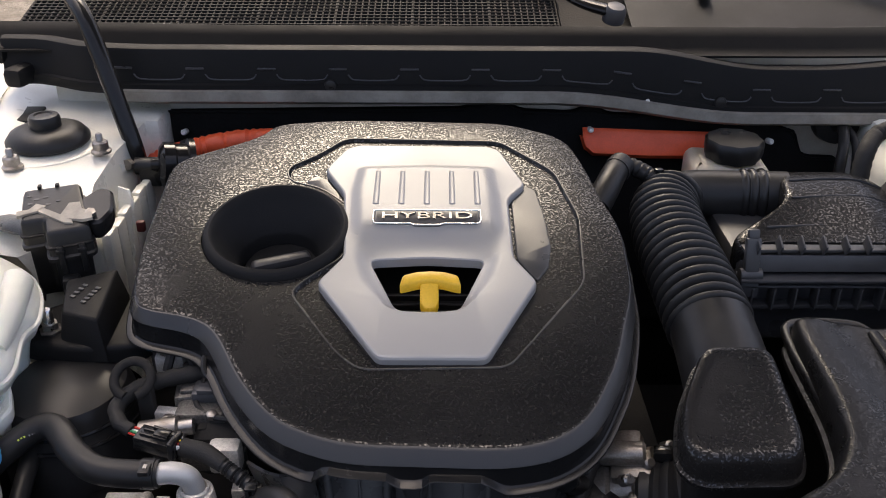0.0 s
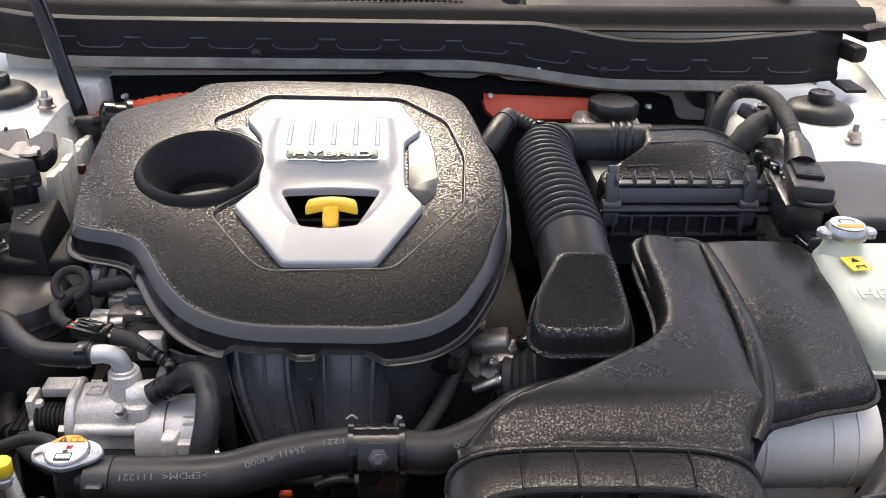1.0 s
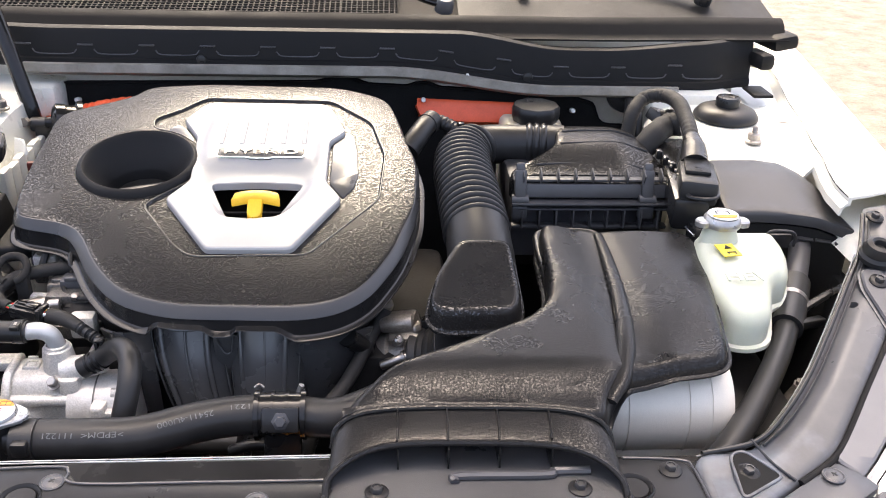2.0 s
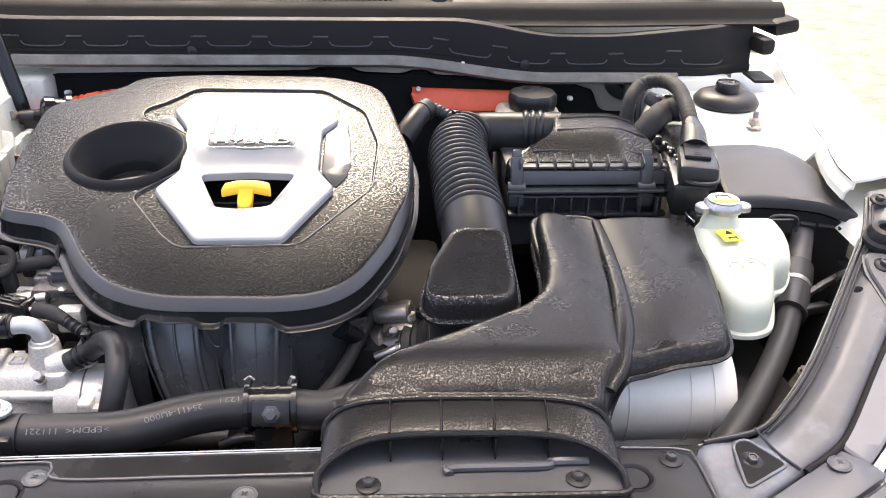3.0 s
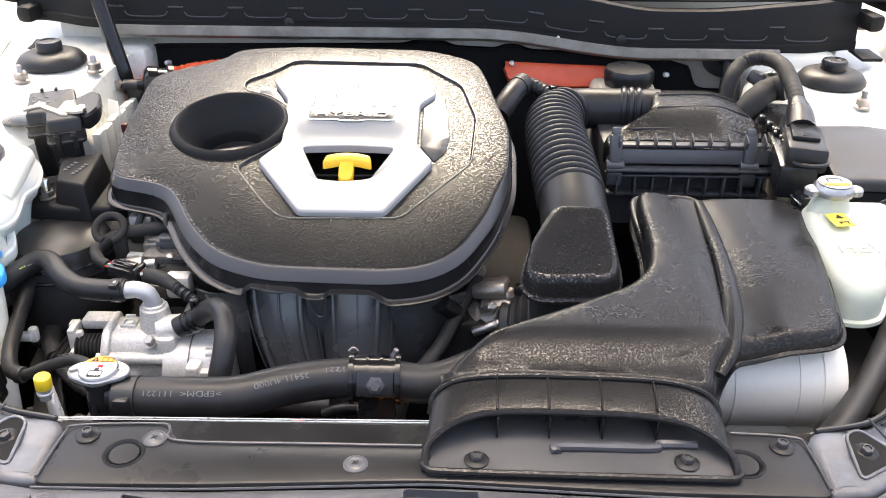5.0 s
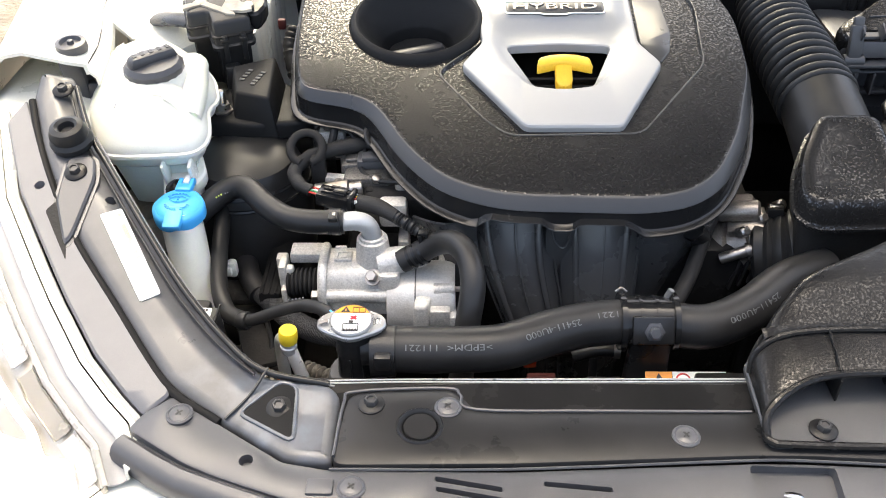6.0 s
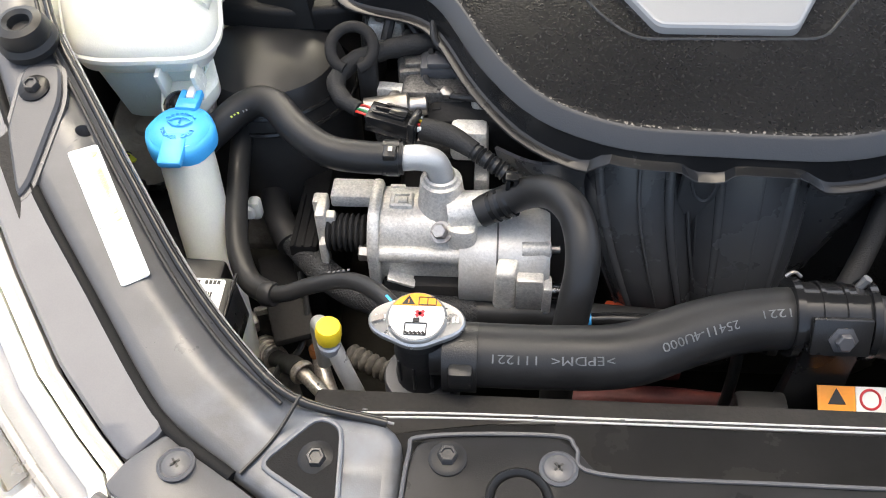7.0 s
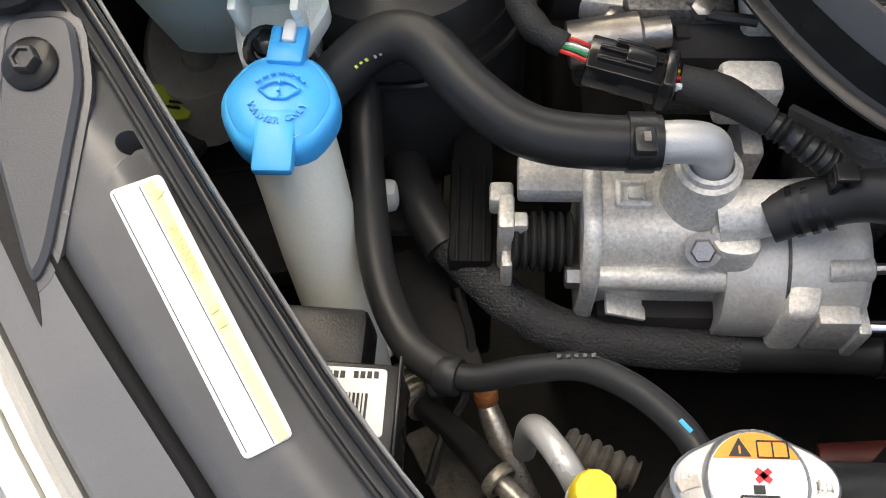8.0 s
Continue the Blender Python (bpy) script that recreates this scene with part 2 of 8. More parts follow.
# ---- mesh helpers ----
def part(name, bm, mat, parent=None, label="", sharp=38):
    """One mesh object under a thing or a part."""
    bmesh.ops.recalc_face_normals(bm, faces=bm.faces)
    me = bpy.data.meshes.new(name)
    bm.to_mesh(me)
    bm.free()
    for p in me.polygons:
        p.use_smooth = True
    me.set_sharp_from_angle(angle=radians(sharp))
    me.materials.append(mat)
    ob = new(name, me)
    if parent is not None:
        ob.parent = parent
        if parent.type == "EMPTY":
            ob.matrix_parent_inverse = Matrix.Translation(-parent.location)
    if label:
        tagged(ob, label)
    return ob


def thing(name, at, label, category, group="", kind=""):
    ob = new(name)
    ob.location = at
    ob.empty_display_size = 0.02
    return tagged(ob, label, category, group, kind)


def moved(ob, x, y, z):
    """Shift a finished thing."""
    ob.location += Vector((x, y, z))


def ease(a, b, v):
    t = min(1, max(0, (v - a) / (b - a)))
    return t * t * (3 - 2 * t)


def area2(poly):
    return sum(a[0] * b[1] - b[0] * a[1] for a, b in zip(poly, poly[1:] + poly[:1]))


def fillet(poly, r, seg=4):
    """Round the corners of a 2D polygon; returned anticlockwise."""
    poly = [Vector(p[:2]) for p in poly]
    if area2([tuple(p) for p in poly]) < 0:
        poly.reverse()
    out = []
    for i, p in enumerate(poly):
        a, c = poly[i - 1], poly[(i + 1) % len(poly)]
        da, dc = (a - p), (c - p)
        ra, rc = min(r, da.length * 0.45), min(r, dc.length * 0.45)
        s, e = p + da.normalized() * ra, p + dc.normalized() * rc
        for k in range(seg + 1):
            t = k / seg
            out.append((1 - t) ** 2 * s + 2 * t * (1 - t) * p + t * t * e)
    return [(v.x, v.y) for v in out]


def grow(poly, d):
    """Offset an anticlockwise polygon outwards by d."""
    out = []
    for i, p in enumerate(poly):
        a, c = Vector(poly[i - 1]), Vector(poly[(i + 1) % len(poly)])
        p = Vector(p)
        t1, t2 = (p - a), (c - p)
        t1 = t1.normalized() if t1.length > 1e-9 else (c - a).normalized()
        t2 = t2.normalized() if t2.length > 1e-9 else t1
        n1, n2 = Vector((t1.y, -t1.x)), Vector((t2.y, -t2.x))
        m = (n1 + n2)
        m = m.normalized() if m.length > 1e-6 else n1
        q = p + m * (d / max(0.45, m.dot(n1)))
        out.append((q.x, q.y))
    return out


def ring(bm, pts):
    return [bm.verts.new(p) for p in pts]


def bridge(bm, a, b, closed=True):
    n = len(a)
    for i in range(n if closed else n - 1):
        j = (i + 1) % n
        try:
            bm.faces.new((a[i], a[j], b[j], b[i]))
        except ValueError:
            pass


def cap(bm, *rings):
    """Fill one ring, or an outer ring with holes."""
    edges = []
    for r in rings:
        for i in range(len(r)):
            a, b = r[i], r[(i + 1) % len(r)]
            e = bm.edges.get((a, b)) or bm.edges.new((a, b))
            edges.append(e)
    bmesh.ops.triangle_fill(bm, use_beauty=True, use_dissolve=False, edges=edges)


def dense(poly, step):
    """Cut the sides of a polygon to short lengths."""
    out = []
    for a, b in zip(poly, poly[1:] + poly[:1]):
        n = max(1, int(math.dist(a, b) / step))
        out += [(a[0] + (b[0] - a[0]) * k / n, a[1] + (b[1] - a[1]) * k / n) for k in range(n)]
    return out


def flat(z):
    return lambda x, y: z


def refine(bm, old, zf, res, rise=0.0):
    """Divide the faces that are not in old to a size and lay them on the surface zf."""
    old = set(old)
    for _ in range(6):
        fresh = [f for f in bm.faces if f not in old]
        long_ = [e for e in {e for f in fresh for e in f.edges} if e.calc_length() > res and not any(g in old for g in e.link_faces)]
        if not long_:
            break
        bmesh.ops.subdivide_edges(bm, edges=long_, cuts=1)
        old = {f for f in old if f.is_valid}
        bmesh.ops.triangulate(bm, faces=[f for f in bm.faces if f not in old and len(f.verts) > 3])
    rim = {v for f in old for v in f.verts}
    for v in bm.verts:
        if v not in rim:
            v.co.z = zf(v.co.x, v.co.y) + rise


def slab(outline, levels, zf, holes=(), hole_depth=0.02, floor=True, hole_floor=False, res=0.0):
    """A moulded plate: rings of (outward offset, rise) from below to the top surface zf(x, y), with holes through it."""
    bm = bmesh.new()
    last = None
    first = None
    for off, dz in levels:
        r = ring(bm, [(x, y, zf(x, y) + dz) for x, y in grow(outline, off)])
        if last:
            bridge(bm, last, r)
        first = first or r
        last = r
    hr = []
    for h in holes:
        top = ring(bm, [(x, y, zf(x, y) + levels[-1][1]) for x, y in h])
        low = ring(bm, [(x, y, zf(x, y) + levels[-1][1] - hole_depth) for x, y in grow(h, -0.0015)])
        bridge(bm, top, low)
        if hole_floor:
            cap(bm, low)
        hr.append(top)
    if floor:
        cap(bm, first)
    old = list(bm.faces)
    cap(bm, last, *hr)
    if res:
        refine(bm, old, zf, res, levels[-1][1])
    return bm


def soft(depth, r):
    """Levels of a plate of that depth with a rounded upper edge of radius r."""
    return [(0, -depth), (0, -r), (-0.12 * r, -0.55 * r), (-0.4 * r, -0.2 * r), (-r, 0)]


def spline(pts, n):
    """Catmull-Rom through the points, n samples a span."""
    p = [Vector(q) for q in pts]
    p = [2 * p[0] - p[1]] + p + [2 * p[-1] - p[-2]]
    out = []
    for i in range(1, len(p) - 2):
        a, b, c, d = p[i - 1:i + 3]
        for k in range(n):
            t = k / n
            out.append(0.5 * (2 * b + (c - a) * t + (2 * a - 5 * b + 4 * c - d) * t * t + (3 * b - a - 3 * c + d) * t ** 3))
    out.append(p[-2])
    return out


def tube(pts, r, seg=14, n=6, bm=None, closed_ends=True, rib=None, squash=1.0):
    """A round hose along a spline. r: one radius or one for each point; rib: (pitch, height) of corrugations."""
    bm = bm or bmesh.new()
    path = spline(pts, n)
    rs = list(r) if isinstance(r, (list, tuple)) else [r] * len(pts)
    radii = [rs[min(i // n, len(rs) - 1)] * (1 - (i % n) / n) + rs[min(i // n + 1, len(rs) - 1)] * ((i % n) / n) for i in range(len(path))]
    up = Vector((0, 0, 1))
    tang = (path[1] - path[0]).normalized()
    if abs(tang.z) > 0.9:
        up = Vector((1, 0, 0))
    side = tang.cross(up).normalized()
    last = first = None
    run = 0.0
    for i, p in enumerate(path):
        t = (path[min(i + 1, len(path) - 1)] - path[max(i - 1, 0)]).normalized()
        side = (side - t * side.dot(t)).normalized()
        other = side.cross(t)
        if i:
            run += (p - path[i - 1]).length
        rad = radii[i]
        if rib:
            c = math.cos(2 * math.pi * run / rib[0])
            rad += rib[1] * (1 - 2 * (0.5 + 0.5 * c) ** 2.4)
        r_ = ring(bm, [p + rad * (math.cos(a) * side + squash * math.sin(a) * other) for a in (2 * math.pi * k / seg for k in range(seg))])
        if last:
            bridge(bm, last, r_)
        first = first or r_
        last = r_
    if closed_ends:
        bm.faces.new(first)
        bm.faces.new(last)
    return bm


def lathe(profile, at=(0, 0, 0), axis=(0, 0, 1), seg=24, bm=None, flutes=0, flute=0.0):
    """A turned solid from (radius, height) pairs along an axis."""
    bm = bm or bmesh.new()
    q = Vector((0, 0, 1)).rotation_difference(Vector(axis).normalized())
    last = first = None
    for rad, h in profile:
        pts = []
        for k in range(seg):
            a = 2 * math.pi * k / seg
            f = rad * (1 + flute * (1 if flutes and (k * flutes * 2 // seg) % 2 else 0))
            pts.append(Vector(at) + q @ Vector((f * math.cos(a), f * math.sin(a), h)))
        r_ = ring(bm, pts)
        if last:
            bridge(bm, last, r_)
        first = first or r_
        last = r_
    if profile[0][0] > 1e-5:
        bm.faces.new(first)
    if profile[-1][0] > 1e-5:
        bm.faces.new(last)
    bmesh.ops.remove_doubles(bm, verts=bm.verts, dist=1e-6)
    return bm


def box(at, size, bevel=0.002, turn=(0, 0, 0), bm=None, taper=1.0):
    """A bevelled block; taper narrows its top."""
    b = bmesh.new()
    bmesh.ops.create_cube(b, size=1.0)
    for v in b.verts:
        k = taper if v.co.z > 0 else 1.0
        v.co = Vector((v.co.x * size[0] * k, v.co.y * size[1] * k, v.co.z * size[2]))
    if bevel > 0:
        bmesh.ops.bevel(b, geom=list(b.edges), offset=min(bevel, 0.45 * min(size)), segments=2, affect="EDGES", profile=0.5)
    bmesh.ops.transform(b, matrix=pose(*at, *turn), verts=b.verts)
    if bm is None:
        return b
    me = bpy.data.meshes.new("tmp")
    b.to_mesh(me)
    b.free()
    bm.from_mesh(me)
    bpy.data.meshes.remove(me)
    return bm


def join(*many):
    bm = bmesh.new()
    for b in many:
        me = bpy.data.meshes.new("tmp")
        b.to_mesh(me)
        b.free()
        bm.from_mesh(me)
        bpy.data.meshes.remove(me)
    return bm


def loft(rows, closed=False, thick=0.0):
    """A sheet through rows of points."""
    bm = bmesh.new()
    rr = [ring(bm, r) for r in rows]
    for a, b in zip(rr, rr[1:]):
        bridge(bm, a, b, closed)
    if thick:
        bmesh.ops.recalc_face_normals(bm, faces=bm.faces)
        bmesh.ops.solidify(bm, geom=list(bm.faces), thickness=thick)
    return bm


def letters(name, text, size, m, mat, parent, depth=0.0006, width=None):
    """Raised or printed words as one mesh, centred at the pose m."""
    cu = bpy.data.curves.new(name, "FONT")
    cu.body, cu.size, cu.extrude, cu.align_x, cu.align_y = text, size, depth, "CENTER", "CENTER"
    cu.resolution_u = 3
    tmp = bpy.data.objects.new("tmp", cu)
    me = bpy.data.meshes.new_from_object(tmp)
    bpy.data.objects.remove(tmp)
    if width:
        xs = [v.co.x for v in me.vertices]
        k = width / max(1e-6, max(xs) - min(xs))
        me.transform(Matrix.Diagonal((k, 1, 1, 1)))
    me.transform(m)
    me.name = name
    me.materials.clear()
    me.materials.append(mat)
    ob = new(name, me)
    ob.parent = parent
    if parent.type == "EMPTY":
        ob.matrix_parent_inverse = Matrix.Translation(-parent.location)
    return ob


def mirror_x(pts, s):
    return [(s * p[0], *p[1:]) for p in pts]


def circle(cx, cy, r, n=20):
    return [(cx + r * math.cos(2 * math.pi * k / n), cy + r * math.sin(2 * math.pi * k / n)) for k in range(n)]


def facing(x, y, z, normal, spin=0):
    """A pose at a point whose z axis is the normal and whose x axis lies level, turned by spin degrees."""
    nz = Vector(normal).normalized()
    nx = Vector((0, 1, 0)).cross(nz)
    nx = nx.normalized() if nx.length > 1e-4 else Vector((1, 0, 0))
    ny = nz.cross(nx)
    return Matrix.Translation((x, y, z)) @ Matrix((nx, ny, nz)).transposed().to_4x4() @ pose(0, 0, 0, 0, 0, spin)

# ---- ground ----
bm = bmesh.new()
bmesh.ops.create_grid(bm, x_segments=40, y_segments=40, size=60)
tagged(part("ground", bm, M_GROUND), "pale dusty gravel yard under the parked car", "ground", kind="structure")

# ---- the car's body: wings, towers, bulkhead, bonnet ----
car = thing("car", (0, 1.0, 0), "cream white sedan with its bonnet propped open", "car")


def seam_x(y):
    """Where the wing's upper seam runs."""
    return float(np.interp(y, (0.735, 0.784, 0.831, 0.879, 0.938, 1.043, 1.148, 1.288, 1.42, 2.2), (0.646, 0.650, 0.661, 0.676, 0.687, 0.715, 0.736, 0.773, 0.800, 0.974)))


for s, side in ((1, "right"), (-1, "left")):
    # inner wing: a shelf from the engine bay up to the seam
    up = 0.012 if s > 0 else 0.032
    rows = []
    for y in (0.885, 0.905, 0.93, 1.00, 1.10, 1.20, 1.30, 1.42):
        e = seam_x(y)
        front = 1 - ease(0.87, 0.93, y)
        inner = 0.515 + 0.02 * math.cos((y - 1.08) * 9) + front * (e - 0.075 - 0.515)
        z = 0.866 - 0.012 * front + up * ease(0.88, 0.98, y) + 0.004 * math.sin(y * 11)
        rows.append(mirror_x([(inner - 0.02, y, 0.45), (inner - 0.012, y, 0.70), (inner - 0.004, y, 0.83), (inner + 0.008, y, z - 0.004), (inner + 0.03, y, z), (e - 0.06, y, z + 0.004), (e - 0.03, y, z + 0.012), (e - 0.012, y, max(0.888, z + 0.006)), (e, y, 0.900)], s))
    lipr = [mirror_x([(seam_x(y) - 0.012, y, 0.880), (seam_x(y) - 0.011, y, 0.890), (seam_x(y) - 0.006, y, 0.895), (seam_x(y), y, 0.900)], s) for y in (0.735, 0.784, 0.831, 0.879, 0.90)]
    part("wing_flange", loft(lipr, thick=0.003), M_WHITE, car)
    part("inner_wing", loft(rows, thick=0.004), M_WHITE, car, "cream white inner wing shelf")
    # outer wing
    rows = []
    for y in (0.735, 0.784, 0.831, 0.879, 0.938, 1.00, 1.043, 1.148, 1.288, 1.42, 1.55, 1.80, 2.2):
        e = seam_x(y)
        o = 0.66 + (min(y, 1.55) - 0.60) * 0.20 + 0.045
        rows.append(mirror_x([(e + 0.001, y, 0.893), (e + 0.002, y, 0.902), (e + 0.02, y, 0.905), (o - 0.02, y, 0.916), (o, y, 0.912), (o + 0.02, y, 0.895), (o + 0.05, y, 0.82), (o + 0.065, y, 0.70), (o + 0.05, y, 0.35)], s))
    wing = part("wing", loft(rows, thick=0.004), M_WHITE, car, "white front wing")
    for k, (bx, by) in enumerate(((0.691, 0.858), (0.677, 1.029))):
        part("bolt_hole", lathe([(0.0, 0), (0.008, 0), (0.009, 0.0012), (0.006, 0.0012), (0.006, 0.0004), (0.0, 0.0004)], (s * bx, by, 0.9045), (s * -0.05, 0, 1)), M_STEEL, wing)
    rows = [mirror_x([(0.640, y, 0.835), (0.652, y, 0.852), (0.668, y, 0.859), (0.705, y, 0.864), (0.745, y, 0.866), (0.775, y, 0.850), (0.79, y, 0.80)], s) for y in (0.690, 0.715, 0.74, 0.80, 0.86)]
    part("wing_step", loft(rows, thick=0.004), M_WHITE, car, "white step below the wing flange")
    part("drain_slot", lathe([(0.0, 0), (0.014, 0), (0.015, 0.003), (0.012, 0.004), (0.0, 0.003)], (s * 0.632, 0.925, 0.8655)), M_DARK, wing)
    # dark tube draws the shaded opening between wing and inner shelf
    part("seam_gap_line", tube([(s * (seam_x(y) - 0.001), y, 0.9035) for y in (0.74, 0.784, 0.831, 0.86, 0.879, 0.91, 0.938, 0.99, 1.043, 1.10, 1.148, 1.22, 1.288, 1.42)], 0.0013, 6, 3), M_RUBBER, car)
    # strut tower dome with its ring of beads
    tx, wide = (0.60, 1.0) if s > 0 else (0.645, 0.76)
    tower = part("strut_tower", lathe([(0.125 * wide, -0.30), (0.122 * wide, -0.06), (0.118 * wide, -0.02), (0.105 * wide, -0.004), (0.09 * wide, 0.0), (0.07 * wide, 0.002), (0.0, 0.002)], (s * tx, 1.110, 0.870 + up), seg=40), M_WHITE, car, "round white strut tower")
    for k in range(7):
        part("tower_bead", box((s * (0.494 if s > 0 else 0.512), 0.955 + 0.03 * k, 0.79 - 0.003 * (k % 2)), (0.012, 0.0295, 0.12), 0.003), M_WHITE, tower)
    if s < 0:
        flange_ = [mirror_x([(0.524, 1.042 - 0.004 * k, 0.868 - 0.0095 * k), (0.509 - 0.004 * (k % 2), 1.037 - 0.004 * k, 0.866 - 0.0095 * k), (0.506 - 0.004 * (k % 2), 1.030 - 0.004 * k, 0.860 - 0.0095 * k)], s) for k in range(15)]
        part("stamped_flange", loft(flange_, thick=0.003), M_WHITE, tower)
        part("flange_bolt", lathe([(0.010, 0), (0.010, 0.002), (0.007, 0.003), (0.007, 0.009), (0, 0.009)], (-0.546, 1.10, 0.868), (0.8, -0.6, 0.2), 6), M_WHITE, tower)
    # strut mount
    mx, my = (0.615, 1.116) if s > 0 else (0.629, 1.102)
    mount = thing("strut_mount", (s * mx, my, 0.872 + up), "black rubber strut top mount with dust cap", "strut mount", "strut mounts")
    part("dish", lathe([(0.050, 0.0), (0.053, 0.003), (0.053, 0.008), (0.046, 0.017), (0.034, 0.022), (0.026, 0.023), (0.0, 0.023)], (s * mx, my, 0.872 + up), seg=36), M_RUBBER, mount)
    part("cap", lathe([(0.020, 0.0), (0.020, 0.012), (0.018, 0.016), (0.012, 0.017), (0.010, 0.015), (0.0, 0.015)], (s * mx, my, 0.894 + up), seg=24), M_PLASTIC, mount)
    for nx, ny in ((0.625, 1.012), (0.535, 1.135)) if s > 0 else ((0.646, 1.026), (0.553, 1.079)):
        nut = thing("tower_nut", (s * nx, ny, 0.868 + up), "dull steel stud and flange nut on the tower", "nut", "tower nuts")
        part("flange", lathe([(0.013, 0), (0.013, 0.003), (0.010, 0.005), (0.010, 0.014), (0.008, 0.016), (0.0, 0.016)], (s * nx, ny, 0.868 + up), seg=12), M_STEEL, nut)
        part("stud", lathe([(0.0045, 0), (0.0045, 0.024), (0.003, 0.026), (0, 0.026)], (s * nx, ny, 0.868 + up), seg=10), M_STEEL, nut)

# bulkhead behind the engine, cream paint
bm = box((0, 1.292, 0.875), (1.36, 0.05, 0.15), 0.004)
part("bulkhead", bm, M_PRIMER, car, "dusty cream bulkhead")
part("lower_bulkhead", box((0, 1.292, 0.57), (1.36, 0.05, 0.458), 0.004), M_PAD, car, "black lower bulkhead")
for s in (1, -1):
    part("bulkhead_corner", box((s * 0.585, 1.240, 0.862), (0.15, 0.09, 0.08), 0.012), M_WHITE, car)
# bonnet, raised; out of view, lifted off the cowl to let sky light under it
def bonnet_point(x, k, lift):
    return (x, 1.50 - 0.78 * k + lift * 0.7, 1.60 + 0.58 * k + lift * 0.7)


rows = [[bonnet_point(x, k, 0.03 * math.sin(math.pi * k)) for x in np.linspace(-0.74 + 0.06 * k, 0.74 - 0.06 * k, 13)] for k in np.linspace(0, 1, 9)]
bonnet = part("bonnet", loft(rows, thick=0.02), M_WHITE, car, "raised white bonnet")
# lining placed to block the sky that the engine cover would mirror
rows = [[bonnet_point(x, k, 0.03 * math.sin(math.pi * k) - 0.03) for x in np.linspace(-0.64, 0.64, 9)] for k in np.linspace(0.06, 0.95, 7)]
part("insulation", loft(rows, thick=0.008), M_PAD, bonnet, "black felt bonnet lining")
# arms added to carry the lifted bonnet
for s in (1, -1):
    part("added_hinge_arm", tube([(s * 0.70, 1.46, 1.00), (s * 0.71, 1.50, 1.20), (s * 0.70, 1.50, 1.46), (s * 0.69, 1.47, 1.63)], 0.012, 8), M_WHITE, bonnet)
# windscreen and scuttle sides
rows = [[(x, 1.52 + 0.75 * k, 1.07 + 0.50 * k + 0.02 * math.cos(x * 2)) for x in np.linspace(-0.72 + 0.1 * k, 0.72 - 0.1 * k, 11)] for k in np.linspace(0, 1, 6)]
part("windscreen", loft(rows, thick=0.006), M_TINTED, car, "dark windscreen glass")
# cabin behind the glass
part("cabin", box((0, 2.9, 0.82), (1.66, 2.4, 1.0), 0.12), M_WHITE, car)
# underfloor: radiator core, side members and liners below
part("undertray", box((0, 0.78, 0.36), (1.30, 1.05, 0.04), 0.01), M_DARK, car)
part("radiator_core", box((0, 0.395, 0.57), (0.80, 0.035, 0.38), 0.004), M_DARK, car)
for s in (1, -1):
    part("side_member", box((s * 0.50, 0.72, 0.52), (0.09, 0.90, 0.12), 0.01), M_DARK, car)
    part("inner_liner", box((s * 0.66, 0.60, 0.58), (0.02, 0.62, 0.42), 0.004), M_DARK, car)

# road wheels, out of sight below the wings
for s in (1, -1):
    for y in (0.62, 3.45):
        part("tyre", lathe([(0.20, -0.10), (0.31, -0.10), (0.325, -0.07), (0.325, 0.07), (0.31, 0.10), (0.20, 0.10)], (s * 0.80, y, 0.323), (1, 0, 0), 32), M_RUBBER, car)

# bumper skin under the shield
rows = []
for x in np.linspace(-0.62, 0.62, 25):
    f = abs(x) / 0.62
    y0 = 0.200 + 0.13 * f ** 3
    rows.append([(x, y0 + 0.05, 0.765), (x, y0, 0.772), (x, y0 - 0.035, 0.755), (x, y0 - 0.06, 0.71), (x, y0 - 0.08, 0.60), (x, y0 - 0.06, 0.35)])
part("bumper", loft(rows, thick=0.004), M_WHITE, car, "white front bumper skin")
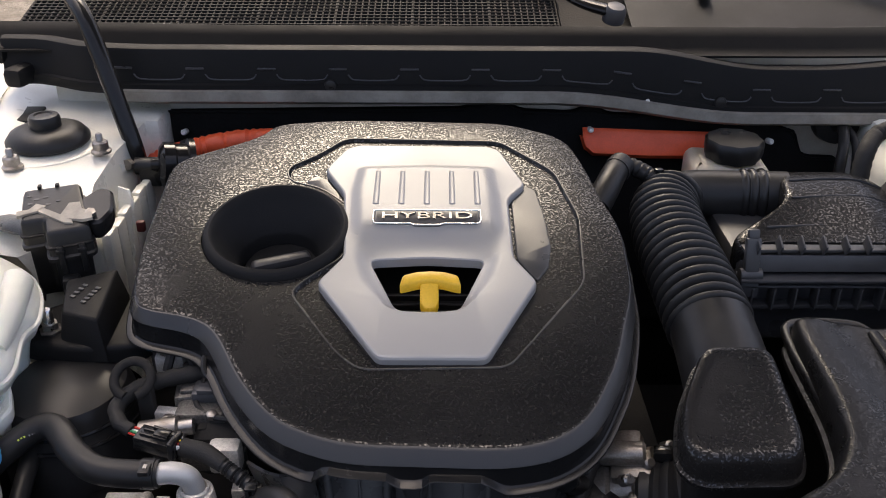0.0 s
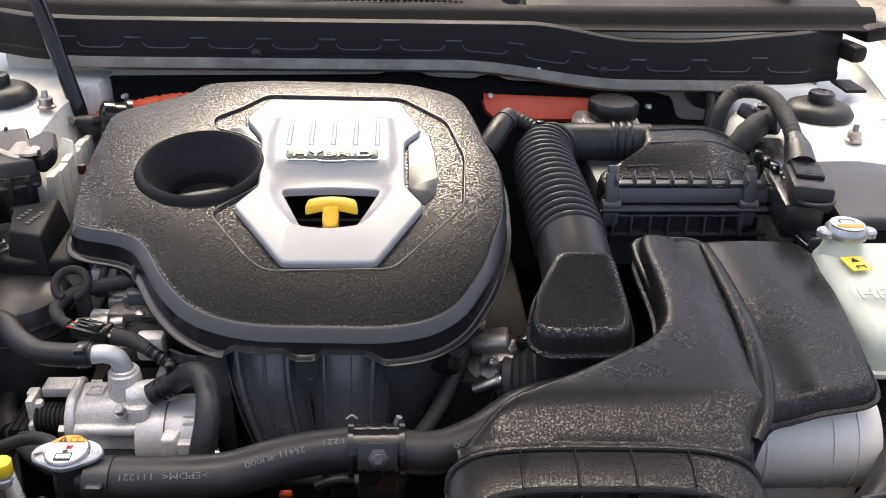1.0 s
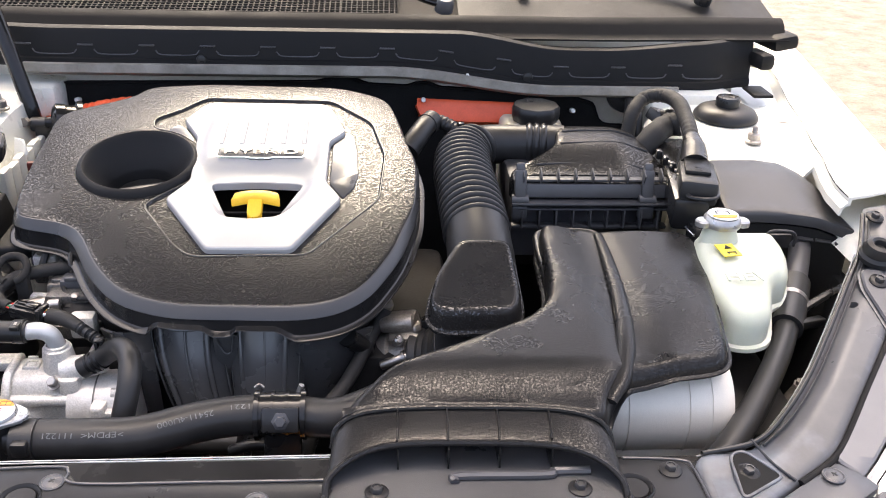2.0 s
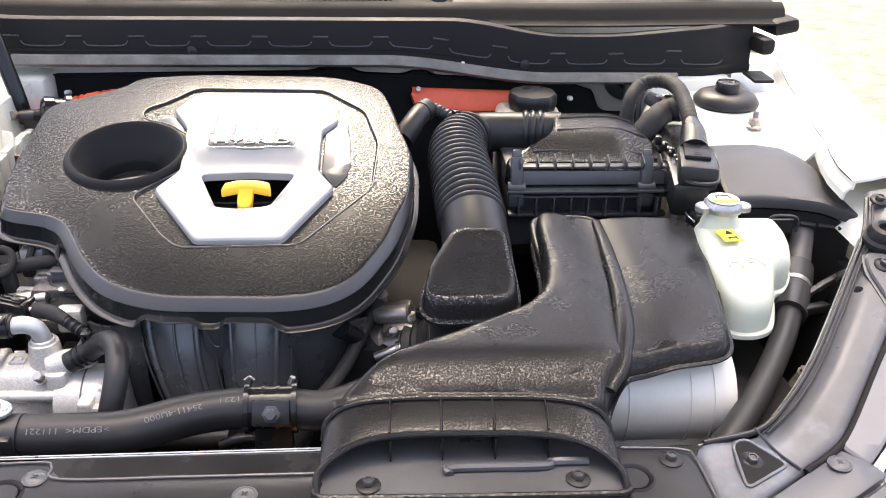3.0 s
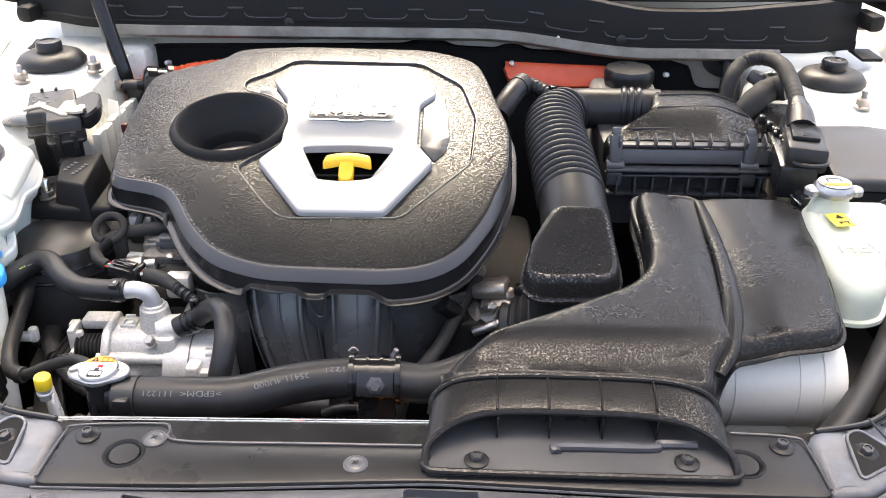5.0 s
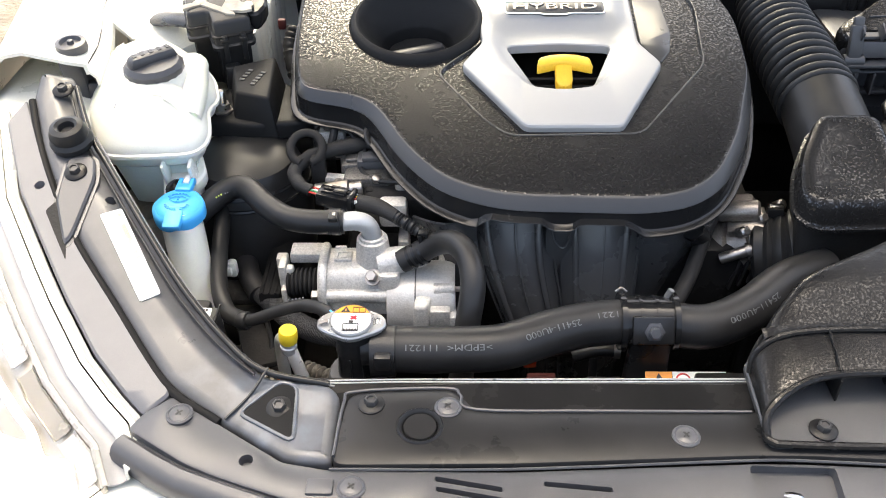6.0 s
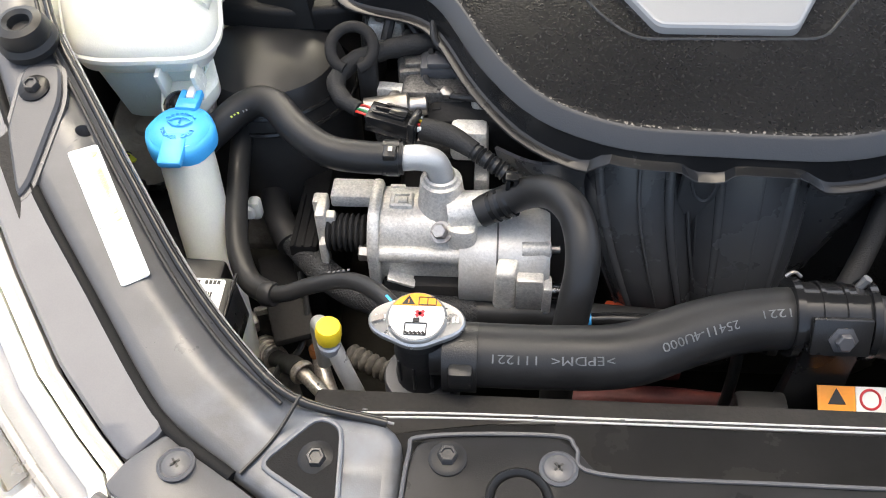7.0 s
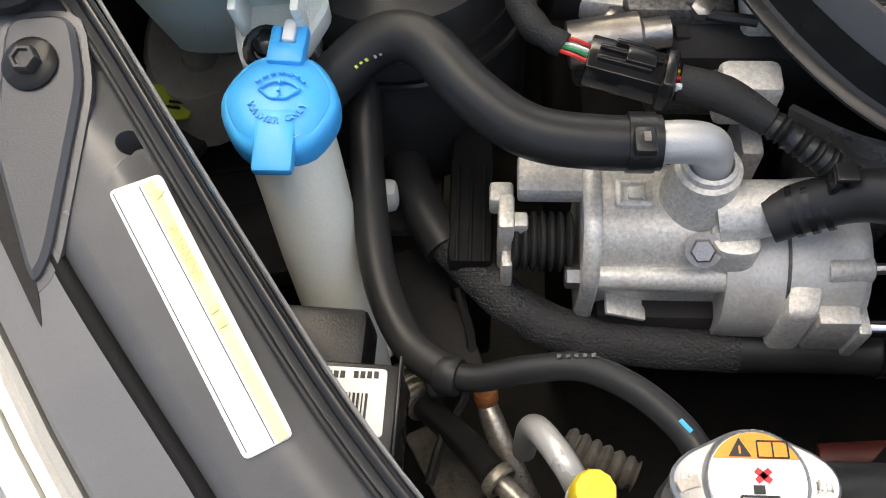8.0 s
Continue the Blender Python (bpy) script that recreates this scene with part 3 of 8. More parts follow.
# headlamps
for s in (1, -1):
    lamp = thing("headlamp", (s * 0.62, 0.42, 0.74), "clear headlamp with chrome reflector beside the wing", "headlamp", "headlamps")
    edge = [(0.704, 0.665, 0.890), (0.6905, 0.635, 0.883), (0.6580, 0.553, 0.860), (0.6075, 0.475, 0.837), (0.586, 0.443, 0.8275), (0.5445, 0.386, 0.811), (0.512, 0.3525, 0.8005), (0.491, 0.333, 0.796), (0.474, 0.300, 0.788)]
    rows = [mirror_x([(x, y, z - 0.012), (x + 0.001, y - 0.0007, z - 0.001), (x + 0.003, y - 0.002, z + 0.0005), (x + 0.0045, y - 0.003, z - 0.0025), (x + 0.006, y - 0.004, z), (x + 0.009, y - 0.0065, z + 0.0008)], s) for x, y, z in edge]
    part("lip", loft(rows, thick=0.001), M_CAN, lamp, "scuffed bright metal edge")
    edge = [(x + 0.0045, y - 0.003, z) for x, y, z in edge]
    rows = [mirror_x([(x + 0.005, y - 0.004, z - 0.004), (x + 0.006, y - 0.0045, z + 0.001), (x + 0.010, y - 0.007, z + 0.0005), (x + 0.0142, y - 0.0098, z - 0.0015), (x + 0.0155, y - 0.0106, z - 0.0055), (x + 0.0155, y - 0.0106, z - 0.012)], s) for x, y, z in edge]
    part("bezel", loft(rows, thick=0.002), M_WHITE, lamp, "white body edge round the lamp")
    rows = [mirror_x([(x + 0.0150, y - 0.0104, z - 0.011), (x + 0.0185, y - 0.0125, z - 0.0125), (x + 0.0225, y - 0.0150, z - 0.0120), (x + 0.0265, y - 0.0175, z - 0.0095)], s) for x, y, z in edge]
    part("gasket", loft(rows, thick=0.002), M_GASKET, lamp, "pale grey rubber gasket")
    rows = [mirror_x([(x + 0.0262, y - 0.0172, z - 0.0110), (x + 0.0275, y - 0.0182, z - 0.0080), (x + 0.0300, y - 0.0198, z - 0.0072), (x + 0.0318, y - 0.0210, z - 0.0095)], s) for x, y, z in edge]
    part("lens_rim", loft(rows, thick=0.001), M_LAMP, lamp)
    rows = [mirror_x([(x + 0.0305, y - 0.0202, z - 0.0085), (x + 0.055, y - 0.038, z - 0.018), (x + 0.085, y - 0.065, z - 0.043), (x + 0.102, y - 0.088, z - 0.085), (x + 0.108, y - 0.098, z - 0.14)], s) for x, y, z in edge]
    part("lens", loft(rows, thick=0.002), M_GLASS, lamp).visible_shadow = False
    long = [tuple(np.interp(k, range(len(edge)), [e[i] for e in edge]) for i in range(3)) for k in np.linspace(0, len(edge) - 1, 49)]
    rows = [mirror_x([(x + 0.029, y - 0.0195, z - 0.013), (x + 0.040, y - 0.0270, z - 0.027), (x + 0.058, y - 0.042, z - 0.036 + 0.004 * math.sin(i * 0.9)), (x + 0.078, y - 0.062, z - 0.062 + 0.005 * math.sin(i * 0.7 + 1)), (x + 0.092, y - 0.080, z - 0.13)], s) for i, (x, y, z) in enumerate(long)]
    part("reflector", loft(rows, thick=0.002), M_BEIGE, lamp)
    for i0, i1, m_ in ((20, 27, M_LAMP), (28, 36, M_OLIVE), (37, 46, M_LAMP)):
        rows = [mirror_x([(x + 0.0325, y - 0.0215, z - 0.0125), (x + 0.0335, y - 0.0222, z - 0.0155), (x + 0.0435, y - 0.0292, z - 0.0205), (x + 0.0445, y - 0.0300, z - 0.0185)], s) for x, y, z in long[i0:i1 + 1]]
        part("reflector_step", loft(rows, thick=0.001), m_, lamp)
    for a, m_ in ((0.0, M_CHROME), (1.7, M_OLIVE), (3.1, M_CHROME)):
        rows = [mirror_x([(x + 0.050 + 0.007 * a + w + 0.004 * math.sin(0.55 * i + a), y - 0.036 - 0.007 * a - 0.7 * w, z - 0.029 - 0.010 * a) for w in (0.0, 0.003, 0.006)], s) for i, (x, y, z) in enumerate(long)]
        part("reflector_ridge", loft(rows, thick=0.001), m_, lamp)
    part("lamp_bowl", lathe([(0.0, -0.02), (0.02, -0.018), (0.036, 0.0), (0.04, 0.01), (0.036, 0.012), (0.0, -0.005)], (s * 0.672, 0.44, 0.755), (s * 0.5, -0.8, 0.35)), M_CHROME, lamp)

# ---- scuttle cowl ----
cowl = thing("cowl_panel", (0, 1.22, 0.92), "matt black plastic scuttle cowl below the windscreen", "cowl")


def cowl_low(x):
    return 0.945 - 0.030 * ease(0.05, 0.34, x) + 0.006 * ease(0.5, 0.72, -x)


def cowl_high(x):
    return 1.006 - 0.026 * ease(0.16, 0.36, x) + 0.016 * ease(0.42, 0.66, x) + 0.006 * ease(0.5, 0.72, -x)


rows = []
for x in np.linspace(-0.74, 0.70, 61):
    lo, hi = cowl_low(x), cowl_high(x)
    back = 0.03 * ease(0.60, 0.70, abs(x))
    rows.append([(x, y + back, z) for y, z in ((1.205, lo - 0.004), (1.172, lo - 0.002), (1.168, lo + 0.004), (1.169, lo + 0.013), (1.173, lo + 0.015), (1.180, hi - 0.006), (1.183, hi), (1.190, hi + 0.003), (1.205, hi + 0.001))])
part("front_band", loft(rows, thick=0.003), M_COWL, cowl)
rows = [[(x, 1.216, cowl_low(x) - 0.006), (x, 1.208, cowl_low(x) - 0.007), (x, 1.2075, cowl_low(x) - 0.010), (x, 1.2075, cowl_low(x) - 0.021), (x, 1.212, cowl_low(x) - 0.024), (x, 1.225, cowl_low(x) - 0.030)] for x in np.linspace(-0.56, 0.56, 41)]
part("bulkhead_flange", loft(rows, thick=0.003), M_DUSTY, car, "dusty cream flange below the cowl")
rows = []
for x in np.linspace(-0.76, 0.76, 61):
    hi = 1.007 + 0.004 * ease(0.4, 0.7, abs(x))
    rows.append([(x, y, z) for y, z in ((1.200, hi - 0.012), (1.215, hi - 0.012), (1.224, hi - 0.006), (1.232, hi + 0.006), (1.242, hi + 0.013), (1.252, hi + 0.016), (1.258, hi + 0.011))])
part("upper_lip", loft(rows, thick=0.003), M_SEAL, cowl, "black rubber bonnet seal lip")
rows = [[(x, 1.256 + 0.30 * k, 1.012 + 0.075 * k + 0.015 * k * math.cos(x * 2)) for x in np.linspace(0.175, 0.76, 13)] for k in np.linspace(0, 1, 5)]
part("upper_panel", loft(rows, thick=0.003), M_COWL, cowl)
rows = [[(x, 1.256 + 0.30 * k, 0.985 + 0.075 * k) for x in np.linspace(-0.76, 0.19, 13)] for k in np.linspace(0, 1, 5)]
part("drain_tray", loft(rows, thick=0.003), M_DARK, cowl)
# pale grey bead painting the bright highlight line along the black lip
part("lip_highlight", tube([(x, 1.259, 1.019 + 0.004 * ease(0.4, 0.7, abs(x))) for x in np.linspace(-0.76, 0.76, 15)], 0.0022, 8, 3), M_GASKET, cowl)
# mesh grille: crossing bars
gr = bmesh.new()
for i in range(84):
    x = -0.735 + i * 0.0097
    wide = 0.0042 if i % 12 == 0 else 0.0022
    box((x, 1.345, 1.034), (wide, 0.18, 0.006), 0, (13.5, 0, 0), gr)
for j in range(18):
    y = 1.262 + j * 0.0097
    box((-0.335, y, 1.0135 + (y - 1.256) * 0.24), (0.80, 0.0022, 0.006), 0, (13.5, 0, 0), gr)
tagged(part("mesh_grille", gr, M_DARK, cowl, "fine black mesh air grille"), kind="stuff")
# clip tabs and raised outlines along the band
for k in range(12):
    x = -0.458 - 0.101 + 0.101 * k
    lo, hi = cowl_low(x), cowl_high(x)
    zc = lo + 0.55 * (hi - lo)
    part("clip_tab", box((x, 1.1755, zc + 0.002), (0.026, 0.003, 0.0028), 0.0008, (0, math.degrees(math.atan2(cowl_low(x - 0.03) - cowl_low(x + 0.03), 0.06)), 0)), M_TRIM, cowl)
    xm = x + 0.0505
    lm = [cowl_low(xm + d) + 0.02 for d in (-0.034, -0.028, -0.014, 0, 0.014, 0.028, 0.034)]
    pts = [(xm + d, 1.1735, z + up) for d, z, up in zip((-0.036, -0.030, -0.014, 0, 0.014, 0.030, 0.036), lm, (0.008, 0.0015, 0, 0, 0, 0.0015, 0.008))]
    part("raised_edge", tube(pts, 0.0011, 6, 3), M_TRIM, cowl)
for x, zz in ((-0.267, 0.958), (0.292, 0.935)):
    part("clip", lathe([(0.0, 0), (0.009, 0), (0.008, 0.003), (0.004, 0.004), (0, 0.004)], (x, 1.172, zz), (0, -1, 0.1), 16), M_PLASTIC, cowl)
part("fastener", lathe([(0, 0), (0.0035, 0), (0.003, 0.004), (0, 0.004)], (0.186, 1.171, 0.938), (0, -1, 0.1), 10), M_LABEL, cowl, "small white clip")
# end brackets
for s in (1, -1):
    part("end_bracket", join(box((s * 0.712, 1.20, 0.965), (0.03, 0.06, 0.03), 0.010, (0, 0, s * 12)), box((s * 0.70, 1.155, 0.918), (0.035, 0.06, 0.006), 0.002), box((s * 0.742, 1.30, 0.992), (0.05, 0.20, 0.028), 0.010, (0, s * -8, s * 10))), M_COWL, cowl)
# wiper
wiper = thing("wiper_arm", (0.13, 1.29, 1.03), "black wiper arm with grey pivot cap", "wiper")
part("arm", tube([(0.148, 1.288, 1.036), (0.10, 1.315, 1.045), (0.03, 1.38, 1.07), (-0.15, 1.50, 1.12)], [0.016, 0.013, 0.009, 0.007], 12, 6, squash=0.6), M_GLOSS, wiper)
part("pivot_cap", lathe([(0.017, -0.014), (0.017, 0.004), (0.013, 0.010), (0.0, 0.012)], (0.150, 1.286, 1.036), (0.1, -0.3, 1), 20), M_TRIM, wiper, "grey pivot cap")
wiper2 = thing("wiper_arm", (0.63, 1.33, 1.03), "black wiper pivot at the far corner of the cowl", "wiper")
part("arm", tube([(0.635, 1.325, 1.05), (0.60, 1.35, 1.06), (0.50, 1.42, 1.09), (0.35, 1.50, 1.13)], [0.015, 0.012, 0.009, 0.007], 12, 6, squash=0.6), M_GLOSS, wiper2)
part("pivot_cap", lathe([(0.016, -0.014), (0.016, 0.004), (0.012, 0.010), (0.0, 0.012)], (0.637, 1.323, 1.05), (0.1, -0.3, 1), 20), M_PLASTIC, wiper2)
nozzle = thing("washer_nozzle", (0.30, 1.35, 1.045), "small black washer jet on the cowl", "washer jet")
part("body", join(box((0.30, 1.35, 1.05), (0.022, 0.02, 0.012), 0.003), box((0.30, 1.338, 1.054), (0.012, 0.012, 0.008), 0.002)), M_GLOSS, nozzle)

# ---- bulkhead insulation ----
ins = thing("bulkhead_insulation", (0, 1.20, 0.6), "black felt heat shield on the bulkhead, scalloped top", "insulation")
top = [(-0.565, 0.895), (-0.555, 0.910), (-0.36, 0.913), (-0.075, 0.917), (-0.05, 0.926), (-0.015, 0.926), (0.01, 0.914), (0.085, 0.911), (0.10, 0.918), (0.125, 0.917), (0.14, 0.909), (0.27, 0.903), (0.335, 0.893), (0.35, 0.902), (0.378, 0.901), (0.395, 0.889), (0.418, 0.885), (0.43, 0.86), (0.445, 0.842), (0.50, 0.84)]
pts = fillet([(0.50, 0.55), *reversed(top), (-0.565, 0.55)], 0.012, 3)
bm = bmesh.new()
a, b = ring(bm, [(x, 1.218, z - 0.004) for x, z in pts]), ring(bm, [(x, 1.206, z - 0.004) for x, z in pts])
c = ring(bm, [(x, 1.202, z - 0.004) for x, z in grow(pts, -0.004)])
bridge(bm, a, b)
bridge(bm, b, c)
cap(bm, c)
part("felt", bm, M_PAD, ins)
part("edge_binding", tube([(x, 1.2035, z - 0.0045) for x, z in top], 0.0022, 6, 3), M_SEAL, ins, "pressed felt edge")
for x, y, z in ((-0.488, 1.238, 0.867), (0.111, 1.238, 0.873), (0.380, 1.238, 0.856)):
    st = thing("stud", (x, y, z), "white plastic retaining stud in the heat shield", "stud", "heat shield studs")
    part("pin", lathe([(0.0045, -0.004), (0.0045, 0.010), (0.003, 0.013), (0, 0.013)], (x, y, z), (0, -1, 0.25), 10), M_LABEL, st)
grom = thing("cable_grommet", (0.47, 1.19, 0.90), "black rubber bulkhead grommet with cables", "grommet")
part("disc", lathe([(0.036, -0.01), (0.036, 0.006), (0.030, 0.012), (0.018, 0.014), (0.014, 0.022), (0.0, 0.022)], (0.468, 1.20, 0.90), (0.05, -1, 0.2), 24), M_RUBBER, grom)
part("cable", tube([(0.468, 1.18, 0.90), (0.462, 1.15, 0.885), (0.455, 1.13, 0.85), (0.452, 1.12, 0.78)], 0.008, 10), M_RUBBER, grom)
part("cable", tube([(0.475, 1.18, 0.895), (0.480, 1.15, 0.88), (0.478, 1.13, 0.84), (0.475, 1.12, 0.78)], 0.006, 10), M_RUBBER, grom)

# bonnet prop
prop = thing("bonnet_prop", (-0.545, 1.115, 0.88), "black bonnet prop rod standing on the inner wing", "prop rod")
part("rod", tube([(-0.527, 1.138, 0.862), (-0.537, 1.145, 0.90), (-0.588, 1.20, 1.034), (-0.630, 1.255, 1.090), (-0.66, 1.30, 1.30), (-0.665, 1.25, 1.76)], [0.011, 0.0125, 0.0125, 0.0125, 0.0125, 0.0125], 14), M_GLOSS, prop)
part("pivot", join(lathe([(0.012, -0.02), (0.012, 0.02)], (-0.507, 1.122, 0.862), (1, 0, 0), 14), box((-0.502, 1.125, 0.85), (0.04, 0.03, 0.03), 0.005)), M_PLASTIC, prop)
part("pivot_bolt", lathe([(0.008, 0), (0.008, 0.008), (0, 0.008)], (-0.532, 1.115, 0.868), (-0.3, -1, 0.2), 6), M_STEEL, prop)
for ob in (cowl, wiper, wiper2, nozzle):
    moved(ob, 0.0, 0.047, -0.013)
moved(ins, 0.0, 0.045, -0.013)
moved(grom, 0.01, 0.045, -0.012)

# ---- engine cover ----
def cover_z(x, y):
    return 0.861 + 0.19 * (y - 0.693)


COVER_N = (0, -0.19, 1)


def skirt(x, y, dz):
    """Drop of the cover's rim: its lip arches up over the two intake runners."""
    if y > 0.64 or dz > -0.013:
        return dz
    arch = max(ease(-0.226, -0.208, x) * ease(-0.138, -0.162, x), ease(-0.138, -0.118, x) * ease(-0.052, -0.080, x))
    arch = max(arch, 0.42 * ease(-0.205, -0.190, x) * ease(-0.075, -0.085, x))
    return -0.013 + (dz + 0.013) * (1 - 0.72 * arch)


cover = thing("engine_cover", (-0.16, 0.82, 0.80), "grained black plastic engine cover with silver centre panel", "engine cover")
outline = fillet([(-0.440, 1.005), (-0.342, 1.060), (-0.325, 1.092), (-0.23, 1.103), (-0.025, 1.096), (0.050, 1.060), (0.068, 0.992), (0.075, 0.945), (0.093, 0.875), (0.088, 0.765), (0.066, 0.678), (0.029, 0.606), (-0.008, 0.577), (-0.055, 0.567), (-0.200, 0.572), (-0.262, 0.597), (-0.305, 0.648), (-0.336, 0.708), (-0.358, 0.726), (-0.410, 0.737), (-0.426, 0.754), (-0.437, 0.851)], 0.03, 4)
outline = dense(outline, 0.006)
well = circle(-0.291, 0.867, 0.072, 40)
recess = fillet([(-0.297, 0.990), (-0.262, 1.018), (-0.231, 1.055), (-0.037, 1.049), (0.026, 0.984), (0.046, 0.895), (0.038, 0.785), (-0.048, 0.668), (-0.188, 0.665), (-0.212, 0.688), (-0.266, 0.770), (-0.252, 0.790), (-0.216, 0.826), (-0.205, 0.867), (-0.218, 0.914), (-0.250, 0.946), (-0.292, 0.962)], 0.014, 4)
def bevel_share(y):
    """How much of the bevel's width is kept: all along the front, half of it elsewhere."""
    return 0.45 + 0.55 * ease(0.80, 0.70, y)


def cover_ring(off):
    """The cover's outline moved out, or in by the share of the bevel there."""
    moved_ = grow(outline, off)
    if off >= 0:
        return moved_
    return [(x + (u - x) * bevel_share(y), y + (v - y) * bevel_share(y)) for (x, y), (u, v) in zip(outline, moved_)]


def cover_band(levels):
    """A moulded band round the cover's edge, from (offset, drop) pairs."""
    bm, last = bmesh.new(), None
    for off, dz in levels:
        r = ring(bm, [(x, y, cover_z(x, y) + skirt(x, y, dz)) for x, y in cover_ring(off)])
        if last:
            bridge(bm, last, r)
        last = r
    return bm


# side wall is blacker than the bevel: its shade is put into the material
part("skirt", cover_band(((0.003, -0.0360), (0.0066, -0.0358), (0.0076, -0.0346), (0.0072, -0.0334), (0.0058, -0.0328), (0.0016, -0.0324), (-0.0002, -0.0312), (-0.0010, -0.018), (-0.0010, -0.0120))), M_GLOSS, cover, "gloss black side wall with rolled lip, darkened for shade", sharp=22)
part("rim", cover_band(((-0.0010, -0.0122), (-0.0002, -0.0112), (-0.0012, -0.0094), (-0.0088, -0.0018), (-0.0100, -0.0008), (-0.0115, -0.0004))), M_RIM, cover, "smooth bevelled rim", sharp=22)
bm = bmesh.new()
last = None
for off, dz in ((-0.0115, -0.0004), (-0.0130, 0.0002), (-0.016, 0.0004)):
    r = ring(bm, [(x, y, cover_z(x, y) + dz) for x, y in cover_ring(off)])
    if last:
        bridge(bm, last, r)
    last = r
wr = ring(bm, [(x, y, cover_z(x, y)) for x, y in grow(well, 0.010)])
rr = ring(bm, [(x, y, cover_z(x, y)) for x, y in recess])
cap(bm, last, wr, rr)
r2 = ring(bm, [(x, y, cover_z(x, y) + 0.0007) for x, y in grow(recess, -0.0014)])
r3 = ring(bm, [(x, y, cover_z(x, y) - 0.0026) for x, y in grow(recess, -0.0042)])
bridge(bm, rr, r2)
bridge(bm, r2, r3)
window = fillet([(-0.189, 0.822), (-0.125, 0.8265), (-0.062, 0.822), (-0.092, 0.743), (-0.157, 0.743)], 0.012, 4)
r4 = ring(bm, [(x, y, cover_z(x, y) - 0.0026) for x, y in grow(window, 0.003)])
cap(bm, r3, r4)
part("shell", bm, M_COVER, cover, sharp=24)
# paler bead drawn along the recess edge as its highlight
part("recess_highlight", tube([(x, y, cover_z(x, y) + 0.0004) for x, y in grow(recess, -0.0012) + grow(recess, -0.0012)[:1]], 0.0010, 6, 1), M_RIM, cover)
# oil filler well: rolled rim, funnel and throat
bm = bmesh.new()
last = None
for rad, dz in ((0.081, -0.001), (0.080, 0.004), (0.077, 0.0075), (0.0735, 0.0085), (0.0705, 0.0065), (0.068, 0.001), (0.058, -0.015), (0.0465, -0.032), (0.045, -0.036), (0.045, -0.075)):
    r = ring(bm, [(-0.291 + rad * math.cos(a), 0.867 + rad * math.sin(a), cover_z(0, 0.867 + rad * math.sin(a)) + dz) for a in (2 * math.pi * k / 48 for k in range(48))])
    if last:
        bridge(bm, last, r)
    last = r
part("filler_well", bm, M_COWL, cover)
capo = thing("oil_filler_cap", (-0.288, 0.868, 0.83), "black oil filler cap deep inside its well", "filler cap")
part("cap_body", lathe([(0.042, -0.03), (0.042, 0.004), (0.040, 0.009), (0.030, 0.010), (0.0, 0.010)], (-0.291, 0.874, 0.838), COVER_N, 32, flutes=12, flute=0.03), M_PLASTIC, capo)
part("grip", box((-0.291, 0.874, 0.852), (0.072, 0.016, 0.013), 0.004, (10, 0, 24), taper=0.9), M_TRIM, capo, "raised grip bar")
# silver panel
sil = fillet([(-0.249, 0.978), (-0.228, 1.022), (-0.213, 1.031), (-0.052, 1.029), (-0.038, 1.020), (-0.012, 0.948), (-0.034, 0.919), (-0.034, 0.819), (-0.012, 0.780), (-0.068, 0.675), (-0.171, 0.675), (-0.238, 0.779), (-0.214, 0.820), (-0.223, 0.931)], 0.007, 3)
crease = fillet([(-0.212, 0.985), (-0.217, 0.930), (-0.209, 0.832), (-0.196, 0.781), (-0.163, 0.739), (-0.125, 0.7325), (-0.089, 0.739), (-0.056, 0.781), (-0.041, 0.832), (-0.0415, 0.930), (-0.046, 0.985), (-0.125, 0.989)], 0.010, 3)


def off_line(x, y, poly):
    """Distance from a point to a polygon's edge."""
    best = 9.0
    for (x1, y1), (x2, y2) in zip(poly, poly[1:] + poly[:1]):
        dx, dy = x2 - x1, y2 - y1
        k = min(1, max(0, ((x - x1) * dx + (y - y1) * dy) / max(1e-12, dx * dx + dy * dy)))
        best = min(best, math.hypot(x - x1 - k * dx, y - y1 - k * dy))
    return best


def silver_z(x, y):
    """The panel's body: a low plateau that falls as a funnel into the window."""
    dc, dw = off_line(x, y, crease), off_line(x, y, window)
    up = 0.0048 * ease(0.0, 0.016, dc) * ease(0.832, 0.876, y)
    down = 0.0062 * (1 - ease(0.0, 1.0, dw / (dw + dc + 1e-6))) * (1 - ease(0.842, 0.876, y))
    return cover_z(x, y) + 0.006 + up - down


bm = bmesh.new()
last = None
for off, dz in ((0.0, -0.016), (0.0, -0.003), (-0.0010, -0.0008), (-0.0026, 0.0)):
    r = ring(bm, [(x, y, cover_z(x, y) + 0.006 + dz) for x, y in grow(sil, off)])
    if last:
        bridge(bm, last, r)
    last = r
edge_c = ring(bm, [(x, y, cover_z(x, y) + 0.006) for x, y in dense(crease, 0.006)])
cap(bm, last, edge_c)
wtop = ring(bm, [(x, y, silver_z(x, y)) for x, y in dense(window, 0.006)])
wlip = ring(bm, [(x, y, silver_z(x, y) - 0.0012) for x, y in grow(dense(window, 0.006), -0.0012)])
wlow = ring(bm, [(x, y, cover_z(x, y) - 0.010) for x, y in grow(dense(window, 0.006), -0.0018)])
bridge(bm, wtop, wlip)
bridge(bm, wlip, wlow)
old = list(bm.faces)
cap(bm, edge_c, wtop)
refine(bm, old, silver_z, 0.007)
panel = part("centre_panel", bm, M_SILVER, cover, "satin silver painted centre panel", sharp=20)
